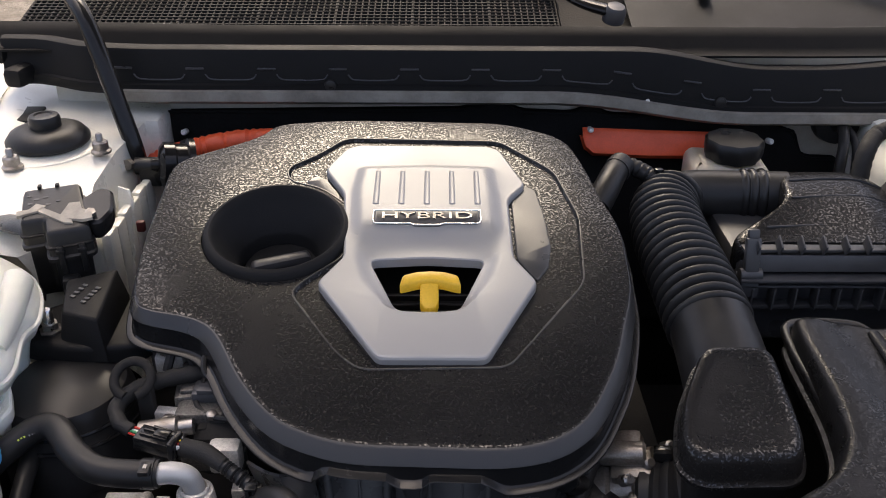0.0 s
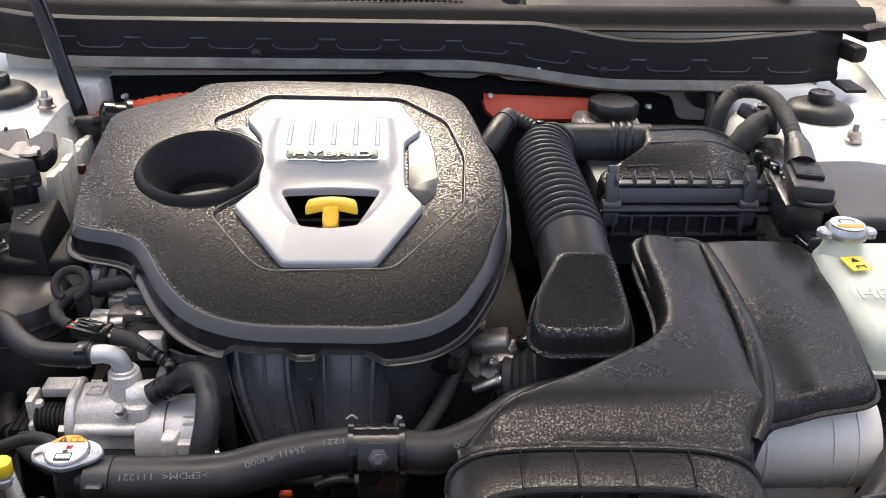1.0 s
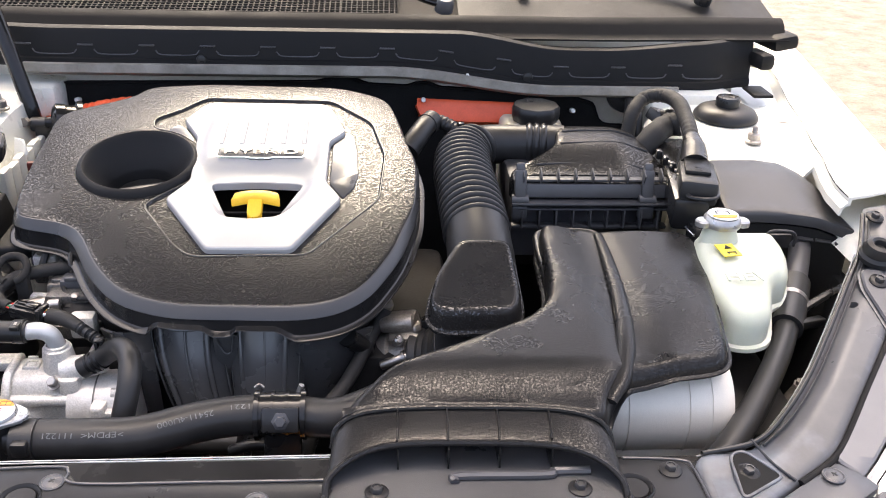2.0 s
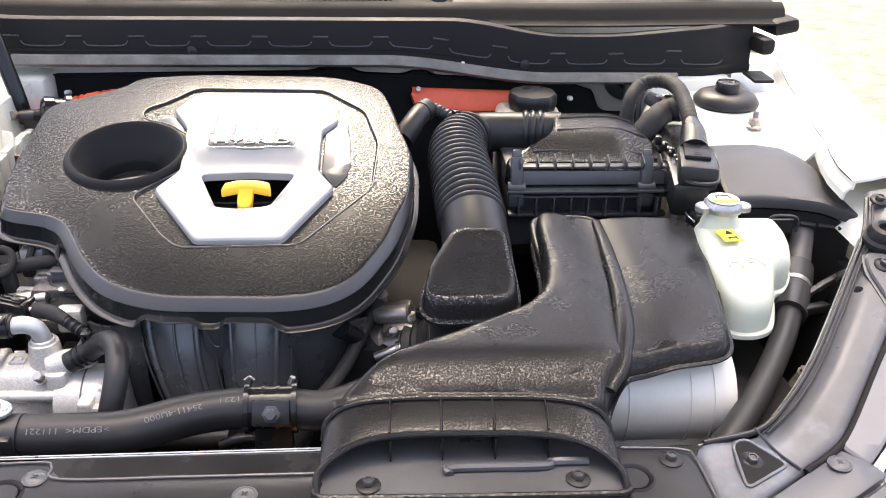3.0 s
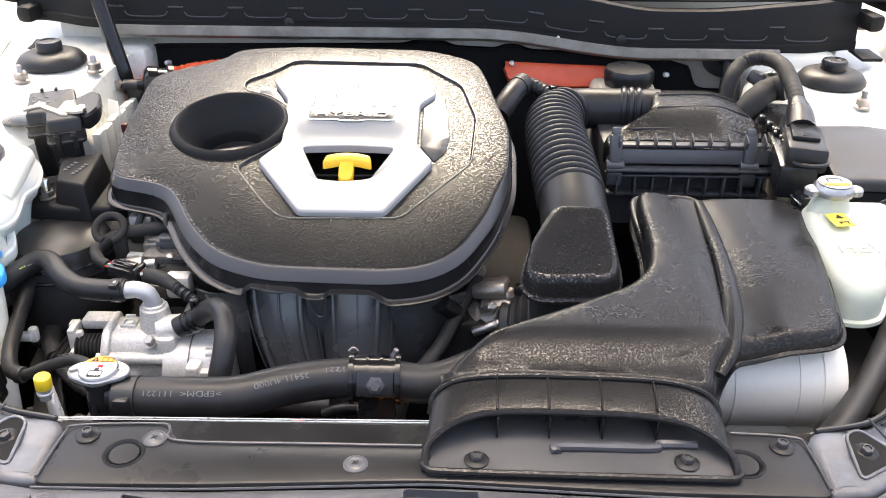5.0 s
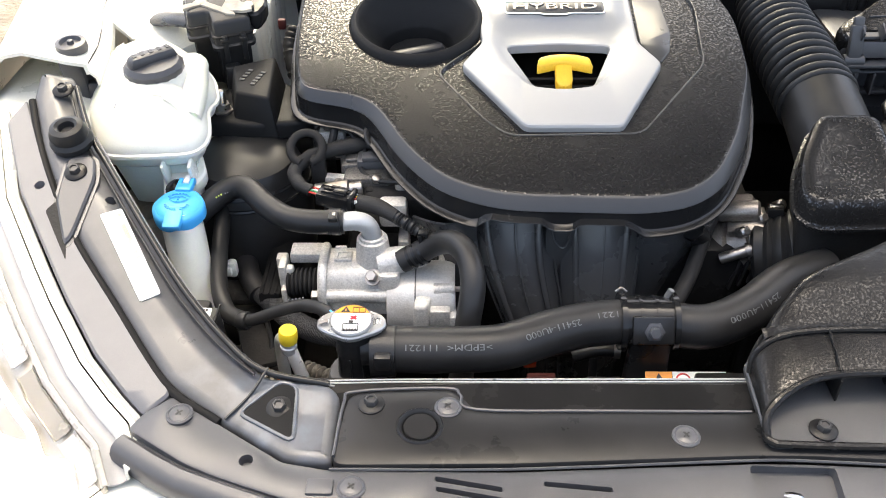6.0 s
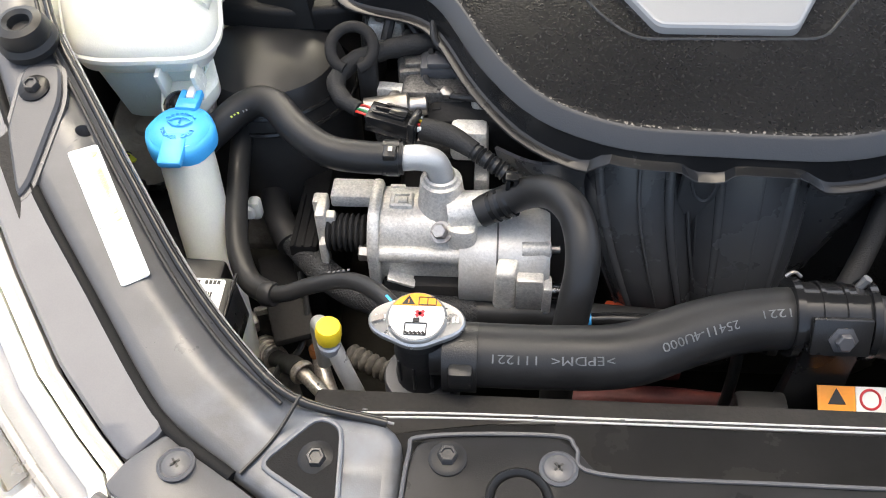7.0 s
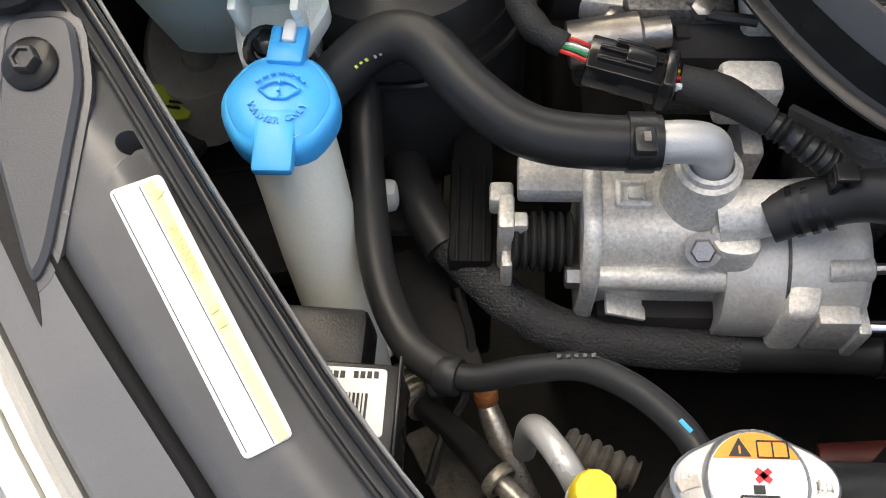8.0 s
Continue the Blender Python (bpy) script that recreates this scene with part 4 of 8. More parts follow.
for k in range(5):
    x = -0.1845 + 0.0287 * k
    bm = slab(fillet([(x - 0.0036, 0.902), (x + 0.0036, 0.902), (x + 0.0030, 0.966), (x - 0.0030, 0.966)], 0.0015, 2), [(0, -0.003), (0, 0.0003), (-0.0009, 0.0010), (-0.0015, 0.0006)], silver_z)
    part("rib", bm, M_SILVER, panel)
badge = part("badge", slab(fillet([(-0.183, 0.867), (-0.144, 0.867), (-0.141, 0.8645), (-0.112, 0.8645), (-0.109, 0.867), (-0.070, 0.867), (-0.068, 0.872), (-0.068, 0.8895), (-0.185, 0.8895), (-0.185, 0.872)], 0.003, 3), [(0, -0.006), (0, 0.0004), (-0.0008, 0.0010)], lambda x, y: cover_z(x, y) + 0.0106), M_BADGE, panel, "dark badge with raised metal word")
letters("badge_letters", "HYBRID", 0.0165, facing(-0.1265, 0.8785, cover_z(0, 0.8785) + 0.0124, COVER_N), M_STEEL, panel, 0.0008, 0.100)
loop = fillet([(-0.184, 0.8665), (-0.144, 0.8665), (-0.141, 0.864), (-0.112, 0.864), (-0.109, 0.8665), (-0.069, 0.8665), (-0.067, 0.872), (-0.067, 0.890), (-0.186, 0.890), (-0.186, 0.872)], 0.003, 3)
bm = tube([(x, y, 0) for x, y in loop + loop[:1]], 0.0007, 6, 1)
for v in bm.verts:
    v.co.z += cover_z(0, v.co.y) + 0.0116
part("badge_rim", bm, M_CHROME, panel)
# dimpled inserts each side of the panel
for name, poly in (("right", [(-0.030, 0.928), (-0.012, 0.955), (-0.001, 0.948), (0.005, 0.905), (0.008, 0.845), (0.002, 0.812), (-0.011, 0.790), (-0.030, 0.824)]), ("left", [(-0.270, 0.963), (-0.258, 0.975), (-0.246, 0.966), (-0.228, 0.936), (-0.224, 0.894), (-0.241, 0.920)])):
    p2 = fillet(poly, 0.004, 2)
    ins_ = part("insert", slab(p2, [(0, -0.004), (0, 0.0), (-0.001, 0.0008)], lambda x, y: cover_z(x, y) - 0.0012), M_INSERT, cover, "black dimpled insert")
    stud = bmesh.new()
    xs, ys = [p[0] for p in p2], [p[1] for p in p2]

    def inside(x, y):
        odd = False
        for (x1, y1), (x2, y2) in zip(p2, p2[1:] + p2[:1]):
            if (y1 > y) != (y2 > y) and x < (x2 - x1) * (y - y1) / (y2 - y1) + x1:
                odd = not odd
        return odd

    j = 0
    y = min(ys)
    while y < max(ys):
        x = min(xs) + (0.0024 if j % 2 else 0)
        while x < max(xs):
            if inside(x, y):
                z = cover_z(x, y) - 0.0024
                base = ring(stud, [(x + 0.002 * math.cos(a), y + 0.002 * math.sin(a), z) for a in (0.785, 2.356, 3.927, 5.498)])
                tip = stud.verts.new((x, y, z + 0.0016))
                for i in range(4):
                    stud.faces.new((base[i], base[(i + 1) % 4], tip))
            x += 0.0048
        y += 0.0042
        j += 1
    tagged(part("dimple_field", stud, M_INSERT, ins_), kind="stuff")
# dipstick
dip = thing("oil_dipstick", (-0.122, 0.775, 0.85), "bright yellow T handle dipstick in the panel window", "dipstick")
bar = fillet([(-0.1535, 0.770), (-0.1505, 0.785), (-0.137, 0.790), (-0.122, 0.7915), (-0.107, 0.790), (-0.0935, 0.785), (-0.0905, 0.770), (-0.098, 0.772), (-0.110, 0.776), (-0.122, 0.7775), (-0.134, 0.776), (-0.146, 0.772)], 0.003, 3)
part("handle", slab(bar, [(-0.001, -0.011), (0, -0.010), (0, -0.002), (-0.001, -0.0005), (-0.0025, 0.0)], lambda x, y: 0.887 + 0.25 * (y - 0.78)), M_YELLOW, dip)
part("stem", join(slab(fillet([(-0.1325, 0.780), (-0.1325, 0.759), (-0.128, 0.752), (-0.118, 0.752), (-0.1135, 0.759), (-0.1135, 0.780)], 0.003, 3), soft(0.010, 0.002), lambda x, y: 0.884 + 0.55 * (y - 0.78)), tube([(-0.123, 0.757, 0.868), (-0.123, 0.753, 0.84), (-0.123, 0.75, 0.78)], 0.0055, 8)), M_YELLOW, dip)
# top of the engine, seen through the window and beside the cover
head = thing("cylinder_head", (-0.14, 0.80, 0.45), "black and grey engine top beneath its cover", "engine")
part("rocker_cover", box((-0.15, 0.83, 0.79), (0.40, 0.36, 0.06), 0.012, (10, 0, 0)), M_DARK, head)
for k in range(5):
    part("rail", box((-0.126, 0.750 + 0.015 * k, 0.836 + 0.0024 * k), (0.12, 0.004, 0.008), 0.001, (10, 0, 0)), M_PLASTIC, head)
part("block", box((-0.12, 0.84, 0.535), (0.52, 0.42, 0.29), 0.02), M_DARK, head)
for k in range(6):
    part("block_rib", box((-0.33 + 0.085 * k, 0.63, 0.60), (0.010, 0.02, 0.16), 0.004), M_DARK, head)

# ---- intake manifold ----
mani = thing("intake_manifold", (-0.10, 0.62, 0.60), "black plastic intake manifold with curved runners", "intake manifold")
part("plenum", box((-0.09, 0.655, 0.62), (0.36, 0.09, 0.26), 0.03), M_SATIN, mani)
def runner_point(x0, drift, k, u, out=0.0):
    """A point on a runner's face: k down its length, u across it, out its height above the face."""
    half = 0.043 - 0.012 * k
    y = 0.602 - 0.040 * math.sin(min(1.0, k * 1.5) * math.pi * 0.5) + 0.05 * max(0.0, k - 0.55)
    a = u * 1.25
    return (x0 + drift * ease(0.05, 0.9, k) + (half + out) * math.sin(a) / math.sin(1.25), y + 0.026 - (0.036 + out) * math.cos(a), 0.812 - 0.235 * k)


for x0, drift in ((-0.184, 0.040), (-0.094, 0.0)):
    rows = [[runner_point(x0, drift, k, u) for u in np.linspace(-1.1, 1.1, 23)] for k in np.linspace(0, 1, 16)]
    run_ = part("runner", loft(rows, thick=0.003), M_RUNNER, mani)
    for u, r_ in ((-0.92, 0.0018), (-0.52, 0.0042), (0.02, 0.0016), (0.46, 0.0042), (0.88, 0.0018)):
        part("bead", tube([runner_point(x0, drift, k, u * (1 - 0.25 * k), 0.0022) for k in np.linspace(0.0, 0.95, 9)], [r_ * (1 - 0.07 * i) for i in range(9)], 10, 3), M_RUNNER, run_)
    part("collar", tube([runner_point(x0, drift, 0.035, u, 0.003) for u in np.linspace(-1, 1, 9)], 0.0022, 8, 3), M_RUNNER, run_)
# shoulders that flare to both sides and the notched web between the runners
for s, x0, reach in ((-1, -0.222, 0.066), (1, -0.056, 0.085)):
    rows = [[(x0 + s * reach * u * (1 - 0.75 * k), 0.590 + 0.035 * u + 0.02 * k - 0.012 * math.sin(math.pi * u), 0.806 - 0.022 * u - 0.20 * k) for u in np.linspace(0, 1, 9)] for k in np.linspace(0, 1, 8)]
    part("shoulder", loft(rows, thick=0.003), M_RUNNER, mani)
part("web", box((-0.137, 0.594, 0.735), (0.030, 0.010, 0.13), 0.004, (8, 0, 0)), M_RUNNER, mani)
part("web_notch", tube([(-0.148, 0.578, 0.803), (-0.143, 0.577, 0.786), (-0.138, 0.577, 0.778), (-0.132, 0.577, 0.778), (-0.129, 0.577, 0.786), (-0.127, 0.578, 0.803)], 0.0014, 8, 5), M_RUNNER, mani)
part("stay", tube([(0.0, 0.60, 0.785), (0.02, 0.63, 0.74), (0.0, 0.62, 0.66)], 0.012, 10), M_SATIN, mani)
# brace and pipe towards the throttle
brace = thing("support_stay", (0.0, 0.62, 0.70), "dark sleeved stay running down beside the manifold", "stay")
part("sleeve", tube([(0.045, 0.655, 0.790), (0.030, 0.64, 0.765), (0.0, 0.58, 0.735), (-0.035, 0.525, 0.715), (-0.05, 0.50, 0.66)], 0.0085, 10), M_TAPE, brace)
part("eye", lathe([(0.008, -0.004), (0.008, 0.004)], (0.047, 0.658, 0.793), (0, -0.5, 1), 10), M_STEEL, brace)
throt = thing("throttle_body", (0.075, 0.63, 0.70), "cast metal throttle body with bolted housing", "throttle body")
part("housing", lathe([(0.030, -0.040), (0.036, -0.036), (0.037, -0.012), (0.033, -0.008), (0.033, 0.012), (0.038, 0.016), (0.038, 0.030)], (0.070, 0.648, 0.728), (0.85, -0.25, 0.30), 30), M_THROTTLE, throt)
part("rear_ring", lathe([(0.036, 0.0), (0.041, 0.002), (0.041, 0.012), (0.036, 0.014)], (0.034, 0.658, 0.712), (0.85, -0.25, 0.30), 30), M_DARK, throt)
part("motor_case", join(box((0.064, 0.668, 0.752), (0.050, 0.036, 0.040), 0.008, (0, -14, -12)), box((0.070, 0.640, 0.762), (0.040, 0.030, 0.016), 0.004, (20, -14, -12))), M_THROTTLE, throt)
part("shaft_boss", lathe([(0.0, 0), (0.010, 0.0), (0.0115, 0.003), (0.0115, 0.040), (0.009, 0.043), (0, 0.043)], (0.040, 0.648, 0.772), (0.95, -0.18, 0.16), 18), M_THROTTLE, throt)
part("link_rod", join(lathe([(0.0, 0), (0.0055, 0), (0.006, 0.002), (0.006, 0.034), (0.0045, 0.036), (0.0045, 0.044), (0, 0.044)], (0.040, 0.612, 0.735), (0.88, -0.05, 0.42), 14), lathe([(0.0, 0), (0.0085, 0), (0.0085, 0.004), (0, 0.004)], (0.066, 0.6105, 0.7475), (0.88, -0.05, 0.42), 14)), M_STEEL, throt, "steel link rod")
part("plate_ribs", join(*[box((0.058 + 0.010 * k, 0.610, 0.715 + 0.004 * k), (0.003, 0.006, 0.034), 0.001, (-20, 20, 0)) for k in range(4)]), M_PLASTIC, throt)
for k in range(3):
    part("bolt", lathe([(0.006, 0), (0.006, 0.012), (0.004, 0.014), (0, 0.014)], (0.058 + 0.022 * k, 0.622 + 0.016 * k, 0.762 + 0.006 * k), (0.3, -0.6, 0.7), 8), M_STEEL, throt)
part("plug", box((0.098, 0.640, 0.778), (0.018, 0.014, 0.014), 0.003, (0, -10, -15)), M_GLOSS, throt)
part("collar", tube([(0.085, 0.634, 0.728), (0.125, 0.620, 0.742), (0.16, 0.62, 0.76)], [0.04, 0.043, 0.045], 20, 10, rib=(0.012, 0.002)), M_RUBBER, throt)

# ---- resonator and intake bellows ----
reso = thing("intake_resonator", (0.15, 0.655, 0.72), "black grained resonator box at the foot of the intake hose", "resonator")


def reso_z(x, y):
    return 0.868 + 0.3 * (y - 0.673)


ro = fillet([(0.135, 0.686), (0.197, 0.685), (0.201, 0.592), (0.192, 0.570), (0.108, 0.568), (0.095, 0.584), (0.105, 0.628)], 0.016, 5)
part("lid", slab(ro, [(-0.002, -0.031), (0.004, -0.030), (0.0065, -0.0275), (0.0065, -0.024), (0.0035, -0.0225), (0.0028, -0.020), (0.0012, -0.007), (-0.0008, -0.0022), (-0.004, -0.0002), (-0.008, 0.0008), (-0.014, 0.0)], reso_z), M_COVER, reso)
part("lower_body", slab(grow(ro, -0.002), [(-0.02, -0.16), (-0.008, -0.13), (-0.002, -0.031)], reso_z), M_DARK, reso)
bell = thing("intake_hose", (0.165, 0.86, 0.80), "black corrugated rubber air intake hose", "intake hose")
part("cuff", tube([(0.167, 0.665, 0.812), (0.166, 0.705, 0.829), (0.165, 0.760, 0.844)], [0.043, 0.043, 0.042], 28, 6), M_RUBBER, bell)
part("bellows", tube([(0.165, 0.755, 0.842), (0.161, 0.84, 0.855), (0.158, 0.92, 0.863), (0.163, 0.975, 0.868), (0.183, 1.010, 0.870)], [0.040, 0.040, 0.039, 0.037, 0.033], 28, 72, rib=(0.0140, 0.0052)), M_RUBBER, bell)
part("elbow", tube([(0.175, 1.002, 0.869), (0.202, 1.016, 0.871), (0.24, 1.014, 0.873), (0.320, 1.004, 0.876)], [0.033, 0.031, 0.030, 0.030], 26, 10), M_RUBBER, bell)
part("clamp_ring", tube([(0.262, 1.012, 0.874), (0.296, 1.008, 0.875)], 0.0315, 26, 22, rib=(0.011, 0.0016)), M_PLASTIC, bell)

# ---- air cleaner ----
air = thing("air_cleaner", (0.34, 0.94, 0.74), "black air cleaner box with ribbed clamps and grained lid", "air cleaner")


def lid_z(x, y):
    return 0.872 + 0.030 * math.sin(0.5 * math.pi * ease(0.85, 1.0, y)) - 0.010 * ease(0.99, 1.03, y) - 0.014 * ease(0.385, 0.45, x) - 0.006 * ease(0.26, 0.22, x)


lo = fillet([(0.224, 0.862), (0.452, 0.858), (0.458, 0.90), (0.434, 0.985), (0.412, 1.016), (0.318, 1.018), (0.304, 0.985), (0.296, 0.935), (0.258, 0.905), (0.222, 0.888)], 0.016, 4)
bm = slab(lo, [(0.0, -0.03), (0.0, -0.010), (-0.002, -0.003), (-0.006, 0.0)], lid_z, res=0.012)
part("lid", bm, M_COVER, air)
for y, x0, x1 in ((0.890, 0.262, 0.444), (0.935, 0.304, 0.436), (0.972, 0.312, 0.426)):
    part("lid_groove", tube([(x, y + 0.006 * math.sin(math.pi * (x - x0) / (x1 - x0)), lid_z(x, y) + 0.0004) for x in np.linspace(x0, x1, 9)], 0.0016, 6, 3), M_GLOSS, air)
part("body", box((0.338, 0.945, 0.80), (0.225, 0.17, 0.11), 0.008), M_AIRBOX, air)
part("lid_flange", box((0.338, 0.855, 0.872), (0.226, 0.014, 0.004), 0.0012), M_AIRBOX, air)
part("upper_rail", box((0.338, 0.850, 0.857), (0.216, 0.010, 0.020), 0.002, (-14, 0, 0)), M_AIRBOX, air)
part("ledge", box((0.338, 0.843, 0.842), (0.232, 0.022, 0.004), 0.0012), M_AIRBOX, air)
part("lower_ledge", box((0.338, 0.845, 0.833), (0.230, 0.018, 0.003), 0.001), M_AIRBOX, air)
part("base_rail", box((0.338, 0.850, 0.802), (0.226, 0.014, 0.006), 0.002), M_AIRBOX, air)
for k in range(9):
    x = 0.238 + 0.0245 * k
    part("fin", box((x, 0.842, 0.818), (0.0022, 0.018, 0.028), 0.0005), M_AIRBOX, air)
    part("fin", box((x, 0.848, 0.880), (0.0022, 0.018, 0.014), 0.0005, (25, 0, 0)), M_AIRBOX, air)
for x in (0.234, 0.416):
    clip = part("clamp", join(box((x, 0.846, 0.866), (0.017, 0.010, 0.045), 0.003, (-14, 0, 0)), lathe([(0.0075, -0.012), (0.0075, 0.012)], (x, 0.842, 0.846), (1, 0, 0), 14), box((x, 0.842, 0.828), (0.022, 0.012, 0.02), 0.003)), M_AIRBOX, air)
    part("clamp_tip", box((x, 0.853, 0.890), (0.013, 0.008, 0.014), 0.003, (-20, 0, 0)), M_AIRBOX, clip)
moved(air, 0.0, 0.012, 0.003)

# ---- fresh air duct over the radiator panel ----
duct = thing("air_duct", (0.22, 0.50, 0.80), "large black plastic fresh air duct with open scoop", "air duct")


def duct_z(x, y):
    return 0.838 + 0.017 * ease(0.39, 0.45, y) - 0.003 * ease(0.31, 0.40, x) * ease(0.60, 0.44, y) + 0.005 * math.sin(math.pi * ease(0.30, 0.47, x)) * ease(0.42, 0.55, y) - 0.006 * ease(0.262, 0.30, x) * ease(0.34, 0.31, x)


do = fillet([(0.250, 0.768), (0.316, 0.762), (0.328, 0.744), (0.436, 0.738), (0.446, 0.70), (0.436, 0.645), (0.409, 0.515), (0.401, 0.464), (0.386, 0.447), (0.350, 0.440), (0.286, 0.431), (0.265, 0.411), (0.256, 0.376), (0.202, 0.386), (0.062, 0.390), (0.014, 0.384), (0.0, 0.380), (0.012, 0.405), (0.052, 0.448), (0.121, 0.485), (0.200, 0.535), (0.228, 0.575), (0.238, 0.63), (0.243, 0.74)], 0.02, 4)
bm = slab(do, [(0.004, -0.046), (0.005, -0.043), (0.0045, -0.038), (0.001, -0.036), (0.0, -0.016), (-0.002, -0.006), (-0.005, -0.002), (-0.010, 0.0)], duct_z, res=0.014)
for v in bm.verts:
    drop = duct_z(v.co.x, v.co.y) - v.co.z
    if drop > 0.006:
        v.co.z += (drop - 0.006) * 0.72 * ease(0.262, 0.29, v.co.x)
part("duct_body", bm, M_SATIN, duct, sharp=45)
part("ridge", tube([(0.320, 0.735, 0.851), (0.316, 0.66, 0.853), (0.309, 0.57, 0.853), (0.296, 0.485, 0.851), (0.280, 0.43, 0.844), (0.263, 0.402, 0.835)], [0.006, 0.008, 0.009, 0.010, 0.009, 0.006], 12, 8, squash=0.6), M_SATIN, duct)
part("back_rim", tube([(0.236, 0.55, 0.818), (0.243, 0.64, 0.828), (0.243, 0.74, 0.832), (0.255, 0.775, 0.835), (0.312, 0.770, 0.838), (0.328, 0.752, 0.838)], 0.0055, 10), M_PLASTIC, duct)
back = [(-0.004, 0.372, 0.806), (0.000, 0.380, 0.822), (0.020, 0.386, 0.834), (0.062, 0.389, 0.838), (0.130, 0.388, 0.839), (0.202, 0.385, 0.838), (0.238, 0.378, 0.834), (0.254, 0.370, 0.824), (0.259, 0.360, 0.806)]
lip = [(-0.006, 0.304, 0.802), (-0.004, 0.322, 0.815), (0.020, 0.340, 0.825), (0.056, 0.350, 0.829), (0.126, 0.350, 0.830), (0.196, 0.346, 0.829), (0.234, 0.335, 0.824), (0.256, 0.316, 0.814), (0.259, 0.300, 0.802)]
bs, ls = spline(back, 5), spline(lip, 5)
part("scoop", loft([bs, [a.lerp(b, 0.5) + Vector((0, 0, 0.0025)) for a, b in zip(bs, ls)], ls], thick=0.003), M_SATIN, duct)
part("scoop_rim", tube(lip, 0.0032, 8, 6), M_SATIN, duct)
part("scoop_bead", tube([(x, y, z + 0.002) for x, y, z in back], 0.0026, 8, 6), M_SATIN, duct)
for x in (0.057, 0.103, 0.150, 0.198):
    part("seam", tube([(x, 0.388, 0.841), (x, 0.367, 0.837), (x - 0.001, 0.350, 0.833)], 0.0011, 6), M_SATIN, duct)
    part("inner_rib", box((x, 0.365, 0.815), (0.002, 0.04, 0.022), 0.0005), M_SATIN, duct)
part("scoop_floor", slab(fillet([(-0.007, 0.300), (0.261, 0.296), (0.261, 0.385), (-0.004, 0.39)], 0.008, 3), [(0, -0.004), (0, 0.001), (-0.0015, 0.0022)], flat(0.802)), M_AIRBOX, duct)
part("scoop_sill", tube([(-0.004, 0.318, 0.806), (-0.005, 0.303, 0.806), (0.03, 0.299, 0.806), (0.22, 0.296, 0.806), (0.258, 0.298, 0.806), (0.259, 0.312, 0.806)], 0.003, 8), M_SATIN, duct)
part("moulded_bar", tube([(0.108, 0.325, 0.806), (0.112, 0.332, 0.807), (0.190, 0.332, 0.807), (0.200, 0.337, 0.807), (0.232, 0.337, 0.807)], 0.0042, 8), M_TRIM, duct)

# silver case below the duct
can = thing("motor_control_case", (0.345, 0.48, 0.66), "silver metal case with pressed bands below the duct", "metal case")
part("case", tube([(0.262, 0.492, 0.770), (0.268, 0.492, 0.770), (0.335, 0.492, 0.770), (0.402, 0.492, 0.770), (0.408, 0.492, 0.770)], [0.049, 0.055, 0.055, 0.055, 0.049], 36, 6), M_CASE, can)
part("case_base", box((0.335, 0.496, 0.71), (0.14, 0.095, 0.12), 0.012), M_CASE, can)
for x in (0.298, 0.362, 0.386):
    part("band", tube([(x - 0.0014, 0.492, 0.770), (x + 0.0014, 0.492, 0.770)], 0.0562, 36, 3), M_CASE, can)
for x in (0.288, 0.371):
    part("slot", box((x, 0.4422, 0.765), (0.020, 0.003, 0.004), 0.001), M_LABEL, can)
stk_ = part("sticker", box((0.330, 0.4575, 0.8055), (0.054, 0.0012, 0.014), 0, (-45, 0, 0)), M_LABEL, can, "white sticker with fine print")
for k in range(2):
    part("print_bar", box((0.330, 0.4535 + 0.0032 * k, 0.8035 + 0.0032 * k), (0.046, 0.001, 0.0014), 0, (-45, 0, 0)), M_STEEL, stk_)

# ---- expansion tank ----
tank = thing("inverter_coolant_tank", (0.49, 0.63, 0.77), "milky pale green coolant tank with white cap", "coolant tank")


def tank_z(x, y):
    return 0.842 + 0.020 * ease(0.56, 0.70, y)


to = fillet([(0.446, 0.742), (0.547, 0.742), (0.545, 0.690), (0.532, 0.646), (0.508, 0.640), (0.499, 0.612), (0.486, 0.578), (0.462, 0.568), (0.440, 0.574), (0.430, 0.612), (0.434, 0.68)], 0.016, 4)
part("upper_shell", slab(to, [(0.002, -0.045), (0.002, -0.020), (0.0, -0.012), (-0.005, -0.004), (-0.014, 0.0)], tank_z, res=0.015), M_TANKG, tank)
part("seam", slab(to, [(0.004, -0.051), (0.007, -0.050), (0.007, -0.045), (0.003, -0.044), (-0.03, -0.043)], tank_z), M_TANKG, tank)
part("lower_shell", slab(to, [(-0.026, -0.068), (-0.015, -0.065), (-0.006, -0.058), (-0.003, -0.050)], tank_z), M_TANKG, tank)
part("neck", lathe([(0.027, -0.02), (0.022, 0.004), (0.0195, 0.012), (0.0195, 0.022)], (0.468, 0.716, 0.862), (0, 0, 1), 28), M_TANKG, tank)
pcap = part("pressure_cap", lathe([(0.0225, 0.0), (0.0235, 0.004), (0.0225, 0.009), (0.0195, 0.0125), (0.0, 0.014)], (0.468, 0.716, 0.880), (0, 0, 1), 36), M_CAPMETAL, tank, "white metal cap with orange warning print")
part("cap_ear", join(lathe([(0.010, 0), (0.010, 0.006), (0.008, 0.008), (0, 0.008)], (0.444, 0.714, 0.880), (0, 0, 1), 16), lathe([(0.010, 0), (0.010, 0.006), (0.008, 0.008), (0, 0.008)], (0.492, 0.714, 0.880), (0, 0, 1), 16), box((0.468, 0.714, 0.8835), (0.048, 0.013, 0.007), 0.003)), M_CAPMETAL, pcap)
